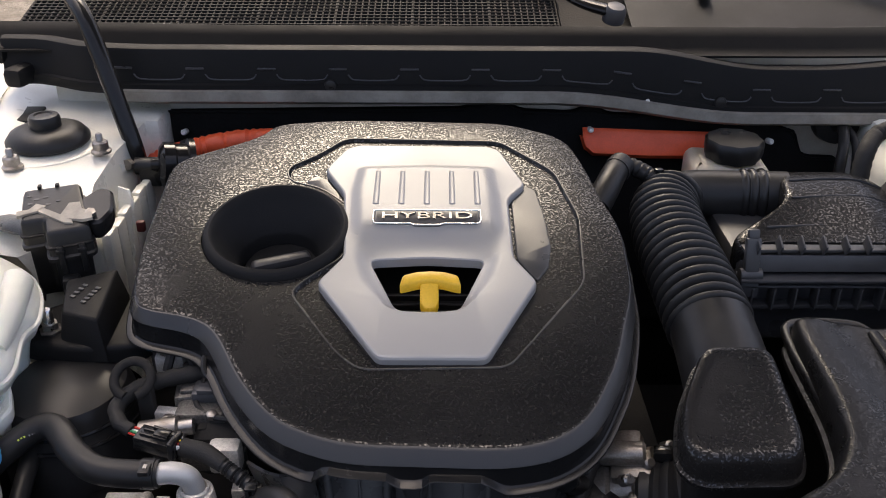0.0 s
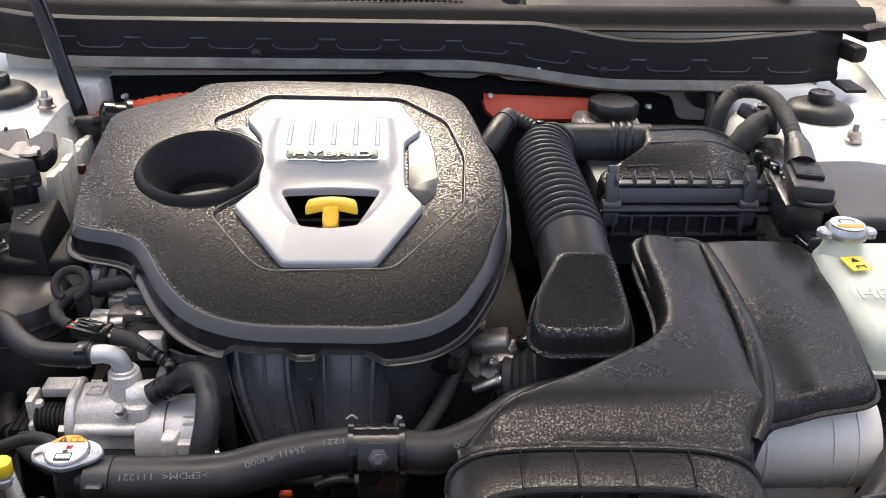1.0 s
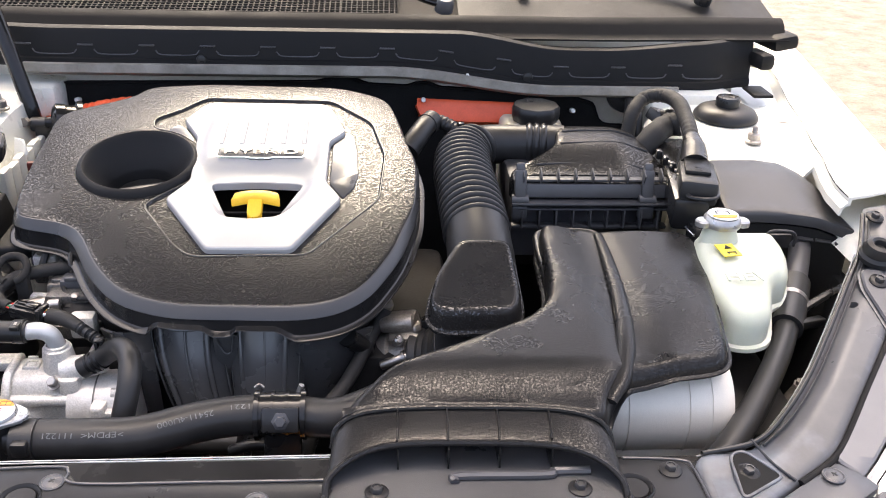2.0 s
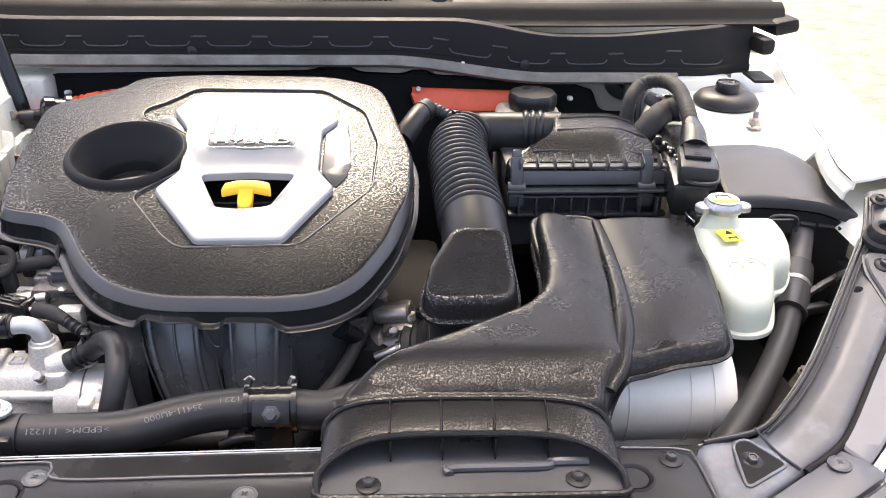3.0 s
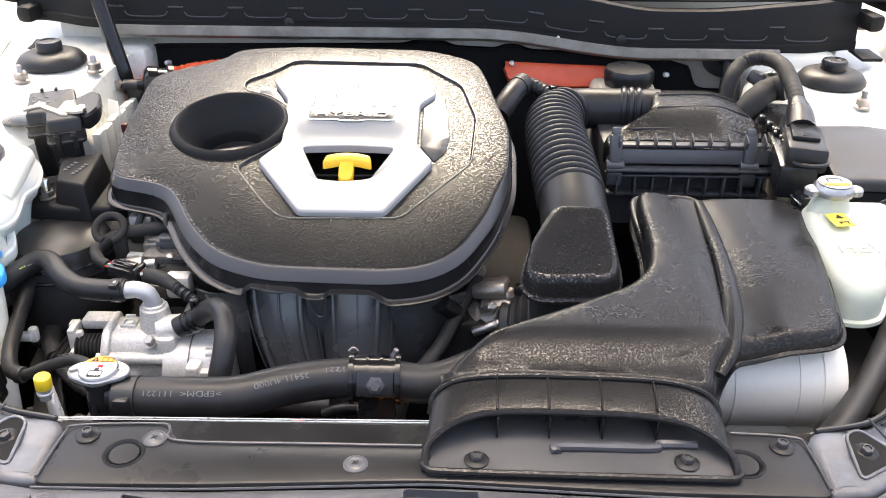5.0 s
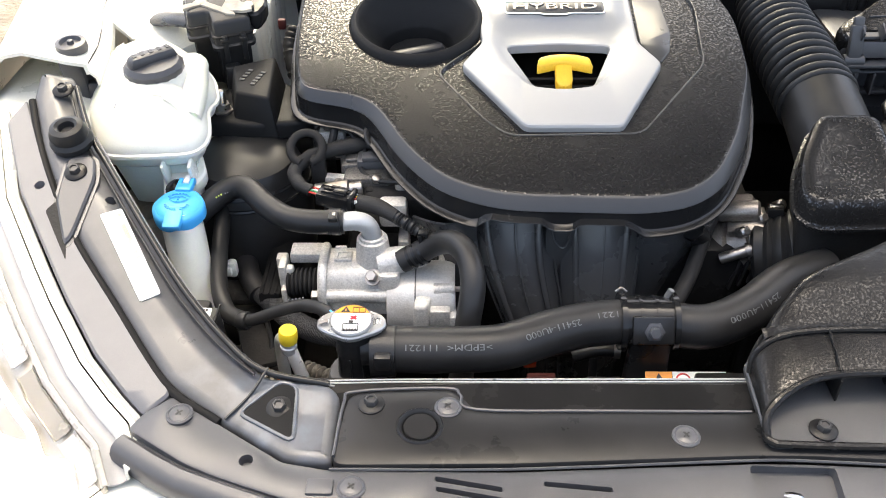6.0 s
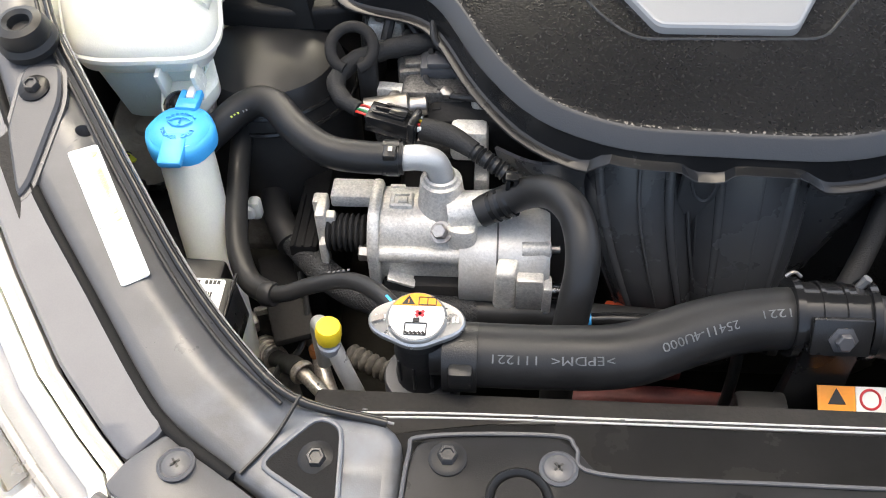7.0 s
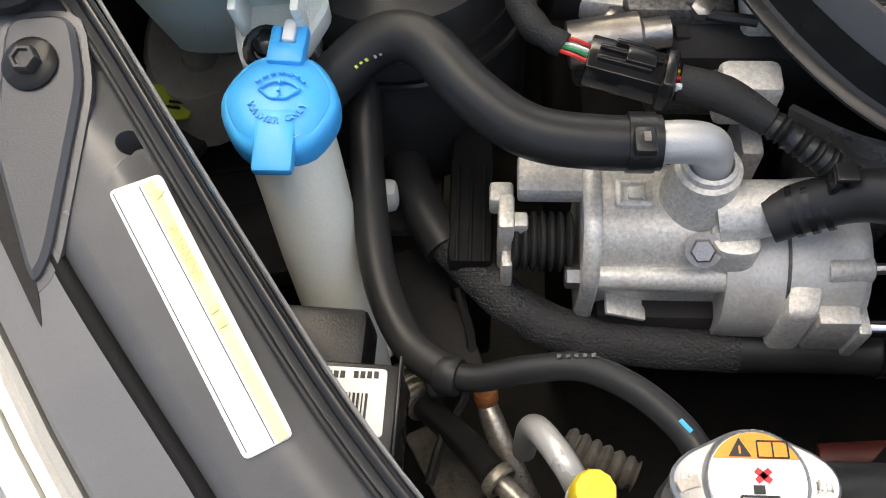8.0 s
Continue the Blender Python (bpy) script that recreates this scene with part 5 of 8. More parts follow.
part("cap_disc", lathe([(0.0185, 0.0), (0.0185, 0.0008), (0, 0.0008)], (0.468, 0.716, 0.8935), (0, 0, 1), 32), M_LABEL, pcap)
part("cap_print", slab(fillet([(0.455, 0.704), (0.481, 0.704), (0.485, 0.712), (0.451, 0.712)], 0.004, 2), [(0, 0), (0, 0.0006)], flat(0.8945)), M_LABELO, pcap)
part("cap_symbol", join(box((0.468, 0.724, 0.8947), (0.016, 0.0012, 0.0008), 0), box((0.460, 0.720, 0.8947), (0.0012, 0.008, 0.0008), 0), box((0.476, 0.720, 0.8947), (0.0012, 0.008, 0.0008), 0)), M_INK, pcap)
wl_ = part("warning_label", box((0.4645, 0.6745, 0.8655), (0.023, 0.028, 0.0012), 0, (3, 0, 8)), M_LABELY, tank, "small yellow warning label")
part("warning_mark", join(slab([(0.4605, 0.676), (0.4695, 0.677), (0.4645, 0.685)], [(0, 0), (0, 0.0006)], flat(0.8666)), box((0.4665, 0.668, 0.8664), (0.011, 0.0014, 0.0006), 0, (3, 0, 8)), box((0.4620, 0.6655, 0.8663), (0.0012, 0.006, 0.0006), 0, (3, 0, 8)), box((0.4712, 0.667, 0.8663), (0.0012, 0.006, 0.0006), 0, (3, 0, 8))), M_INK, wl_)
letters("tank_letters", "HEV", 0.024, facing(0.470, 0.622, 0.8575, (0, -0.15, 1)), M_TANKG, tank, 0.0008, 0.05)
part("bracket", box((0.455, 0.575, 0.69), (0.12, 0.18, 0.10), 0.01), M_DARK, tank)

# ---- filler pipe and hose on the wing side ----
pipe = thing("coolant_pipe", (0.52, 0.58, 0.75), "grey pipe joined to a black hose by a rubber sleeve", "pipe")
part("grey_pipe", tube([(0.606, 0.760, 0.822), (0.590, 0.725, 0.815), (0.560, 0.665, 0.808)], 0.0145, 18), M_TRIM, pipe, "bare grey pipe end")
part("sleeve", tube([(0.566, 0.678, 0.810), (0.545, 0.635, 0.806), (0.520, 0.588, 0.800)], 0.020, 20), M_RUBBER, pipe)
part("band", tube([(0.547, 0.640, 0.806), (0.543, 0.632, 0.8055)], 0.0208, 20, 2), M_STEEL, pipe)
part("hose", tube([(0.522, 0.590, 0.800), (0.490, 0.535, 0.794), (0.434, 0.455, 0.785), (0.385, 0.398, 0.775), (0.34, 0.37, 0.75)], 0.0142, 18), M_RUBBER, pipe)
part("cable_clip", join(box((0.555, 0.60, 0.80), (0.05, 0.012, 0.012), 0.003, (0, 10, 30)), tube([(0.545, 0.615, 0.805), (0.59, 0.635, 0.82), (0.63, 0.66, 0.82)], 0.005, 8)), M_PLASTIC, pipe)
limec = thing("bulb_cover", (0.575, 0.56, 0.75), "lime green headlamp bulb cover in shadow", "bulb cover", "bulb covers")
part("disc", lathe([(0.018, -0.01), (0.018, 0.006), (0.014, 0.010), (0.0, 0.010)], (0.585, 0.545, 0.755), (-0.6, 0.6, 0.4), 20), M_LIME, limec)
limel = thing("bulb_cover", (-0.62, 0.66, 0.73), "yellow printed label on a dark headlamp bulb cover", "bulb cover", "bulb covers")
part("disc", lathe([(0.032, -0.02), (0.032, 0.0), (0.028, 0.004), (0.0, 0.004)], (-0.622, 0.662, 0.722), (0.45, -0.35, 0.8), 24), M_DARK, limel)
part("label", slab(fillet([(-0.622, 0.645), (-0.601, 0.652), (-0.604, 0.672), (-0.628, 0.668)], 0.004, 2), [(0, -0.001), (0, 0.0006)], lambda x, y: 0.735 - 0.45 * (x + 0.61)), M_LIME, limel, "yellow label")
part("label_print", join(box((-0.609, 0.660, 0.7362), (0.008, 0.0016, 0.0006), 0, (0, 24, 10)), box((-0.610, 0.656, 0.7366), (0.008, 0.0016, 0.0006), 0, (0, 24, 10))), M_INK, limel)
tray = thing("battery_tray", (0.49, 0.55, 0.62), "dark metal tray and bracket under the coolant tank", "tray")
part("plate", join(box((0.47, 0.50, 0.655), (0.20, 0.22, 0.02), 0.004), box((0.47, 0.475, 0.715), (0.10, 0.03, 0.02), 0.003)), M_DIRT, tray)
part("tag", box((0.463, 0.513, 0.735), (0.05, 0.018, 0.004), 0.001, (20, 0, 0)), M_TRIM, tray)
part("plate_edge", box((0.50, 0.43, 0.69), (0.05, 0.03, 0.03), 0.003, (0, 0, 40)), M_CAN, tray)
part("stay", join(box((0.470, 0.560, 0.738), (0.075, 0.012, 0.006), 0.002, (12, 0, -6)), box((0.500, 0.565, 0.742), (0.016, 0.012, 0.014), 0.003)), M_STEEL, tray)
part("side_plate", slab(fillet([(0.515, 0.560), (0.560, 0.600), (0.585, 0.575), (0.540, 0.520), (0.520, 0.520)], 0.006, 2), soft(0.006, 0.002), lambda x, y: 0.715 + 0.2 * (y - 0.56)), M_DIRT, tray)
for x, y in ((0.553, 0.585), (0.535, 0.535)):
    part("bolt", lathe([(0.008, 0), (0.008, 0.0015), (0.0055, 0.002), (0.0055, 0.007), (0, 0.007)], (x, y, 0.715 + 0.2 * (y - 0.56)), (0, -0.2, 1), 6), M_STEEL, tray)

# ---- fuse box cover ----
fuse = thing("fuse_box", (0.575, 0.82, 0.80), "smooth dark grey fuse box cover beside the wing", "fuse box")


def fuse_z(x, y):
    return 0.889 - 0.018 * ease(0.88, 0.75, y) - 0.012 * ease(0.61, 0.67, x)


fo = fillet([(0.512, 0.915), (0.585, 0.919), (0.622, 0.904), (0.646, 0.878), (0.658, 0.840), (0.664, 0.79), (0.665, 0.729), (0.626, 0.747), (0.587, 0.760), (0.545, 0.766), (0.497, 0.762), (0.500, 0.816)], 0.012, 4)
part("cover", slab(fo, [(0.0, -0.016), (0.0, -0.006), (-0.002, -0.002), (-0.007, 0.0)], fuse_z, res=0.016), M_FUSE, fuse)
part("box_body", slab(grow(fo, -0.004), [(0, -0.16), (0, -0.02)], fuse_z), M_PLASTIC, fuse)
part("latch", tube([(0.545, 0.740, 0.835), (0.546, 0.738, 0.850), (0.553, 0.736, 0.857), (0.575, 0.734, 0.857), (0.583, 0.734, 0.850), (0.584, 0.736, 0.835)], 0.0022, 8), M_FUSE, fuse)
part("latch_tongue", box((0.564, 0.738, 0.842), (0.030, 0.006, 0.02), 0.002), M_PLASTIC, fuse)
for x, y in ((0.606, 0.751), (0.628, 0.744), (0.650, 0.734)):
    part("ledge", box((x, y, 0.838), (0.020, 0.008, 0.003), 0.001, (0, 0, -20)), M_FUSE, fuse)

# ---- relay block with harness ----
relay = thing("relay_block", (0.465, 0.83, 0.84), "black connector block with clips and thick taped harness", "connector block")
part("housing", box((0.472, 0.885, 0.858), (0.048, 0.25, 0.045), 0.006, (0, 0, -10)), M_GLOSS, relay)
part("plug", join(box((0.470, 0.812, 0.886), (0.050, 0.100, 0.034), 0.006, (-3, 0, -15)), tube([(0.478, 0.852, 0.894), (0.486, 0.885, 0.904), (0.491, 0.915, 0.912)], [0.0205, 0.018, 0.0128], 16, 5)), M_PLASTIC, relay)
part("plug_lid", join(box((0.471, 0.822, 0.9045), (0.034, 0.060, 0.007), 0.002, (-3, 0, -15)), box((0.4665, 0.804, 0.9085), (0.010, 0.012, 0.002), 0.0006, (-3, 0, -15))), M_SATIN, relay)
part("plug_lip", tube([(0.452, 0.800, 0.888), (0.444, 0.772, 0.886), (0.449, 0.760, 0.885), (0.470, 0.756, 0.885), (0.483, 0.764, 0.886), (0.490, 0.790, 0.888)], 0.0032, 8), M_PLASTIC, relay)
for k in range(7):
    part("wire_end", box((0.449 + 0.002 * (k % 2), 0.800 + 0.016 * k, 0.889), (0.003, 0.006, 0.003), 0.0006, (0, 0, -14)), M_STEEL, relay)
for k in range(5):
    part("clip", box((0.462 - 0.003 * k, 0.83 + 0.024 * k, 0.884), (0.010, 0.016, 0.014), 0.003, (0, 0, -14)), M_GLOSS, relay)
part("harness", tube([(0.488, 0.905, 0.910), (0.493, 0.935, 0.919), (0.498, 0.980, 0.927), (0.503, 1.030, 0.930), (0.496, 1.080, 0.926), (0.468, 1.092, 0.918), (0.442, 1.065, 0.900), (0.43, 1.04, 0.85)], 0.0112, 16, 10, rib=(0.011, 0.0007)), M_TAPE, relay)
part("harness_tail", tube([(0.505, 1.00, 0.905), (0.485, 1.01, 0.900), (0.455, 0.985, 0.890), (0.43, 0.97, 0.86)], 0.018, 14, rib=(0.010, 0.0008)), M_TAPE, relay)
part("connector", join(box((0.478, 1.035, 0.905), (0.035, 0.03, 0.02), 0.004, (10, 20, 30)), box((0.505, 1.05, 0.90), (0.025, 0.025, 0.02), 0.004)), M_PLASTIC, relay)
part("connector_tag", box((0.475, 1.022, 0.918), (0.016, 0.006, 0.004), 0.001, (10, 20, 40)), M_STEEL, relay)
part("bracket", box((0.452, 0.765, 0.845), (0.016, 0.055, 0.004), 0.001, (0, -35, 8)), M_CHROME, relay, "shiny metal bracket")
part("low_plug", box((0.470, 0.752, 0.838), (0.045, 0.028, 0.026), 0.005, (0, 0, 10)), M_PLASTIC, relay)

# ---- brake reservoir, orange high voltage cover, breather elbow ----
brake = thing("brake_fluid_reservoir", (0.285, 1.12, 0.80), "cream brake fluid reservoir with black screw cap", "reservoir")
part("body", slab(fillet([(0.232, 1.08), (0.345, 1.08), (0.35, 1.165), (0.24, 1.165)], 0.015, 4), soft(0.12, 0.015), lambda x, y: 0.858 + 0.004 * (x < 0.27)), M_CREAM, brake)
part("cap", lathe([(0.036, -0.01), (0.039, 0.0), (0.039, 0.014), (0.036, 0.018), (0.0, 0.019)], (0.297, 1.118, 0.872), (0, 0, 1), 36, flutes=9, flute=0.05), M_PLASTIC, brake)
hv = thing("high_voltage_cable", (0.17, 1.15, 0.84), "orange high voltage cable cover along the bulkhead", "cable")
part("cover", loft([[(x, y, z) for y, z in ((1.240, z0), (1.236, z0 - 0.003), (1.228, z1), (1.234, z1 - 0.006), (1.244, z1 - 0.006))] for x, z0, z1 in ((0.100, 0.874, 0.868), (0.106, 0.874, 0.852), (0.118, 0.873, 0.842), (0.20, 0.870, 0.838), (0.335, 0.866, 0.838))], thick=0.003), M_ORANGE, hv)
hv2 = thing("high_voltage_cable", (-0.44, 1.14, 0.86), "orange corrugated high voltage cable behind the cover", "cable")
part("sheath", tube([(-0.530, 1.155, 0.812), (-0.516, 1.180, 0.842), (-0.46, 1.195, 0.858), (-0.389, 1.200, 0.869), (-0.32, 1.200, 0.870)], 0.0155, 14, 14, rib=(0.009, 0.0012)), M_ORANGE, hv2)
part("tape", tube([(-0.480, 1.191, 0.854), (-0.470, 1.193, 0.8565)], 0.0168, 14, 3), M_TAPE, hv2)
elb = thing("breather_elbow", (0.11, 1.0, 0.86), "black rubber breather elbow beside the cover", "breather hose")
part("nozzle", tube([(0.078, 0.966, 0.878), (0.090, 0.985, 0.890), (0.104, 1.012, 0.900), (0.114, 1.032, 0.902)], [0.0165, 0.0165, 0.016, 0.015], 20), M_RUBBER, elb)
part("nozzle_cuff", tube([(0.109, 1.022, 0.901), (0.118, 1.036, 0.903)], 0.0172, 20, 3), M_RUBBER, elb)
part("hose", tube([(0.108, 1.030, 0.900), (0.122, 1.036, 0.902), (0.140, 1.028, 0.899), (0.160, 1.012, 0.890), (0.178, 0.995, 0.872)], [0.011, 0.011, 0.0105, 0.0105, 0.0105], 16, 10, rib=(0.007, 0.0009)), M_RUBBER, elb)
part("clip", box((0.160, 1.014, 0.903), (0.010, 0.010, 0.010), 0.002, (0, 0, 30)), M_GLOSS, elb)
part("nozzle_edge", tube([(0.062, 1.010, 0.908), (0.060, 0.996, 0.906), (0.068, 0.980, 0.898), (0.080, 0.962, 0.886)], 0.0022, 8), M_CAN, elb)
moved(tank, -0.008, -0.030, 0.010)
moved(brake, 0.003, 0.04, 0.002)
moved(relay, 0.0, 0.005, 0.006)

# ---- radiator shield and side rails ----
def rail_z(x, y):
    return 0.797 + 0.3 * max(0.0, y - 0.335)


shield = thing("radiator_shield", (0, 0.31, 0.79), "dusty grey black radiator shield with raised centre plate", "radiator shield")
half = [(0.0, 0.293), (0.02, 0.293), (0.20, 0.284), (0.334, 0.282), (0.335, 0.300), (0.331, 0.345), (0.322, 0.357), (0.250, 0.361), (0.238, 0.354), (0.226, 0.337)]
plate = half[1:] + [(-x, y) for x, y in reversed(half[1:])]
holes = [circle(s * 0.2695, 0.3205, 0.0185, 28) for s in (1, -1)]
part("raised_plate", slab(fillet(plate, 0.012, 4), [(0, -0.006), (0, -0.001), (-0.001, 0.0012), (-0.003, 0.002)], flat(0.799), holes, 0.0045), M_SHIELD, shield)
for s in (1, -1):
    part("ring_boss", lathe([(0.0182, -0.006), (0.0182, 0.002), (0.0168, 0.0034), (0.0146, 0.0015), (0.0138, -0.001), (0.0128, 0.0015), (0.0, 0.0018)], (s * 0.2695, 0.3205, 0.799), (0, 0, 1), 36), M_SHIELD, shield)
fr = []
for x in np.linspace(-0.497, 0.497, 41):
    fr.append((x, float(np.interp(abs(x), (0.0, 0.150, 0.280, 0.360, 0.406, 0.445, 0.469, 0.490, 0.508), (0.210, 0.214, 0.232, 0.254, 0.270, 0.285, 0.2985, 0.312, 0.3235)))))
apron = [(-0.4885, 0.3325), *fr, (0.4885, 0.3325), (0.4700, 0.3510), (0.4295, 0.3258), (0.3725, 0.2885), (0.338, 0.2820), (0.20, 0.281), (0.02, 0.290), (-0.02, 0.290), (-0.20, 0.281), (-0.338, 0.2820), (-0.3725, 0.2885), (-0.4295, 0.3258), (-0.4700, 0.3510)]
slots = []
for s in (1, -1):
    for x0, x1, y0, y1 in ((0.207, 0.257, 0.267, 0.2765), (0.206, 0.256, 0.2575, 0.2675), (0.127, 0.177, 0.2675, 0.2725)):
        slots.append(fillet([(s * x0, y0), (s * x1, y1), (s * x1, y1 - 0.0045), (s * x0, y0 - 0.0045)], 0.002, 2))
    slots.append(circle(s * 0.400, 0.290, 0.0055, 16))
slots.append(fillet([(-0.024, 0.2885), (0.040, 0.2885), (0.036, 0.225), (-0.020, 0.225)], 0.006, 3))
part("front_apron", slab(fillet(apron, 0.004, 2), [(0, -0.008), (0, -0.001), (-0.0015, 0.0)], lambda x, y: 0.796 + 0.005 * ease(0.42, 0.48, abs(x)), slots, 0.012), M_TRIM, shield)
part("step_line", tube([(-0.336, 0.2815, 0.797), (-0.20, 0.2825, 0.797), (-0.03, 0.2915, 0.797), (0.03, 0.2915, 0.797), (0.20, 0.2825, 0.797), (0.336, 0.2815, 0.797)], 0.0012, 6), M_TRIM, shield)
for s in (1, -1):
    part("square_pad", box((s * 0.341, 0.2655, 0.7965), (0.020, 0.014, 0.004), 0.0014), M_TRIM, shield)
# paler tubes paint the highlight along the plate's rounded edge
part("plate_edge", tube([(x, y, 0.8015) for x, y in ((-0.3335, 0.290), (-0.331, 0.343), (-0.322, 0.3555), (-0.250, 0.3595), (-0.238, 0.352), (-0.226, 0.337), (-0.12, 0.336), (-0.01, 0.336))], 0.0013, 8), M_TRIM, shield)
part("plate_edge", tube([(x, y, 0.8015) for x, y in ((0.3335, 0.290), (0.331, 0.343), (0.322, 0.3555), (0.268, 0.360))], 0.0013, 8), M_TRIM, shield)
for s in (1, -1):
    rim_ = [(0.499, 0.3180), (0.490, 0.312), (0.469, 0.2985), (0.445, 0.285), (0.406, 0.270), (0.360, 0.254), (0.280, 0.232), (0.150, 0.214), (0.0, 0.210)]
    rows = []
    for k, (x, y) in enumerate(rim_):
        (xa, ya), (xb, yb) = rim_[max(k - 1, 0)], rim_[min(k + 1, len(rim_) - 1)]
        ln = math.hypot(xb - xa, yb - ya)
        nx, ny = -(yb - ya) / ln, (xb - xa) / ln
        rows.append(mirror_x([(x + nx * o, y + ny * o, z) for o, z in ((-0.004, 0.7925), (0.001, 0.7925), (0.0022, 0.7945), (0.005, 0.7965), (0.011, 0.7962), (0.0165, 0.7935), (0.0195, 0.788), (0.0195, 0.775))], s))
    part("rolled_edge", loft(rows, thick=0.003), M_TRIM, shield)
latch = thing("bonnet_latch", (0.008, 0.25, 0.75), "greasy steel bonnet latch below the shield", "latch")
part("latch_plate", box((0.008, 0.25, 0.765), (0.07, 0.06, 0.004), 0.001), M_STEEL, latch)
part("hook", tube([(-0.012, 0.262, 0.775), (0.0, 0.268, 0.785), (0.014, 0.266, 0.784), (0.026, 0.26, 0.774)], 0.0035, 8), M_CHROME, latch)

# strip between shield and radiator: glossy cross member with weather strip
cross = thing("radiator_cross_member", (0, 0.36, 0.78), "glossy black radiator cross member with seam", "cross member")
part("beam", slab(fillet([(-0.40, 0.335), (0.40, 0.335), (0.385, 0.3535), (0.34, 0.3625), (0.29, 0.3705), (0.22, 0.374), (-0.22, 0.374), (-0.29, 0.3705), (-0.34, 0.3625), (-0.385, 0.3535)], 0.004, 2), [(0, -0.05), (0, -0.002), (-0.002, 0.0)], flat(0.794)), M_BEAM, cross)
for dy in (0.0, 0.003):
    part("seam", tube([(-0.37, 0.3700 + dy, 0.7945), (-0.30, 0.3725 + dy, 0.7945), (-0.18, 0.3735 + dy, 0.7945), (0.0, 0.375 + dy, 0.7945)], 0.0007, 6), M_CAN, cross)
for k in range(8):
    part("nib", box((-0.36 + 0.05 * k, 0.3755, 0.7945), (0.003, 0.0012, 0.0012), 0.0003), M_TRIM, cross)
rows = []
for x in np.linspace(-0.385, 0.385, 31):
    y = 0.3735 - 0.020 * ease(0.22, 0.385, abs(x))
    rows.append([(x, y, 0.7905), (x, y + 0.002, 0.7912), (x, y + 0.005, 0.7900), (x, y + 0.007, 0.7860), (x, y + 0.0072, 0.765)])
part("back_edge", loft(rows, thick=0.002), M_PLASTIC, cross)

for s in (1, -1):
    rail = thing("headlamp_rail", (s * 0.52, 0.46, 0.80), "grey black plastic rail above the headlamp, dusty", "rail", "headlamp rails")
    inner = [(-0.652, 0.715), (-0.640, 0.690), (-0.609, 0.626), (-0.575, 0.578), (-0.530, 0.515), (-0.483, 0.452), (-0.440, 0.405), (-0.401, 0.374), (-0.345, 0.362), (-0.335, 0.352)]
    outer = [(-0.334, 0.288), (-0.370, 0.291), (-0.428, 0.329), (-0.478, 0.362), (-0.535, 0.432), (-0.597, 0.512), (-0.650, 0.603), (-0.680, 0.672), (-0.684, 0.71)]
    poly = fillet([(-s * x, y) for x, y in inner + outer], 0.006, 2)
    hole = circle(s * 0.569, 0.547, 0.0055, 16)
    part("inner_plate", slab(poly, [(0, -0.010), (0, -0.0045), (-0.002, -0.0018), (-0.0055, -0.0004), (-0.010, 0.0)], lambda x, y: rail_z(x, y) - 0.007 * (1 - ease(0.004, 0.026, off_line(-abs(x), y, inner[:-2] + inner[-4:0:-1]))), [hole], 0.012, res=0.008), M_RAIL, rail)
    trim = [(-0.686, 0.671), (-0.6515, 0.603), (-0.5975, 0.511), (-0.5355, 0.4315), (-0.4715, 0.3525), (-0.4905, 0.3335), (-0.511, 0.3525), (-0.5435, 0.3865), (-0.585, 0.443), (-0.606, 0.475), (-0.657, 0.553), (-0.697, 0.640)]
    hole2 = circle(s * 0.640, 0.560, 0.005, 14)
    part("outer_trim", slab(fillet([(-s * x, y) for x, y in trim], 0.005, 2), [(0, -0.012), (0, -0.002), (-0.002, 0.0)], lambda x, y: rail_z(x, y) + 0.001, [hole2], 0.012, res=0.02), M_TRIMLIGHT, rail)
    edge = [(s * -x, y, rail_z(0, y) - 0.002) for x, y in inner[1:-1]]
    part("weather_strip", tube(edge, 0.0030, 14, 5), M_GLOSS, rail)
    edge = [(s * (-x + 0.0062), y - 0.004, rail_z(0, y) - 0.0030) for x, y in inner[1:-2]]
    part("strip_bead", tube(edge, 0.0014, 12, 5), M_RUBBER, rail)
    edge = [(s * (-x - 0.0035), y + 0.0025, rail_z(0, y) - 0.0070) for x, y in inner[2:-1]]
    part("painted_edge", tube(edge, 0.0009, 8, 5), M_GASKET, rail, "scuffed grey edge below the strip")
    edge = [(s * (-x + 0.0010), y - 0.0008, rail_z(0, y) - 0.0030) for x, y in outer[2:-1]]
    part("channel_strip", tube(edge, 0.0040, 14, 5), M_SEAL, rail)
    # corner gusset; a black floor sheet paints its triangular recess as if in shade
    tri = fillet([(s * 0.413, 0.335), (s * 0.384, 0.361), (s * 0.371, 0.357), (s * 0.368, 0.308)], 0.006, 3)
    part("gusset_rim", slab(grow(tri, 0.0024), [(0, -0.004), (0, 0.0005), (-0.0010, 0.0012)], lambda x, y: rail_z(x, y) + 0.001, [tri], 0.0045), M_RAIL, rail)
    part("gusset_floor", slab(tri, [(0, -0.003), (0, 0.0)], lambda x, y: rail_z(x, y) + 0.0012), M_SEAL, rail)
    part("gusset_seam", tube([(s * 0.424, 0.329, 0.7975), (s * 0.408, 0.350, rail_z(0, 0.350) + 0.0005), (s * 0.396, 0.374, rail_z(0, 0.374) + 0.0005)], 0.0013, 6), M_GLOSS, rail)
    # bonnet stop arm
    armz = rail_z(0, 0.57) + 0.004
    arm_poly = fillet([(s * 0.620, 0.590), (s * 0.594, 0.592), (s * 0.587, 0.565), (s * 0.592, 0.500), (s * 0.597, 0.490), (s * 0.618, 0.540)], 0.008, 3)
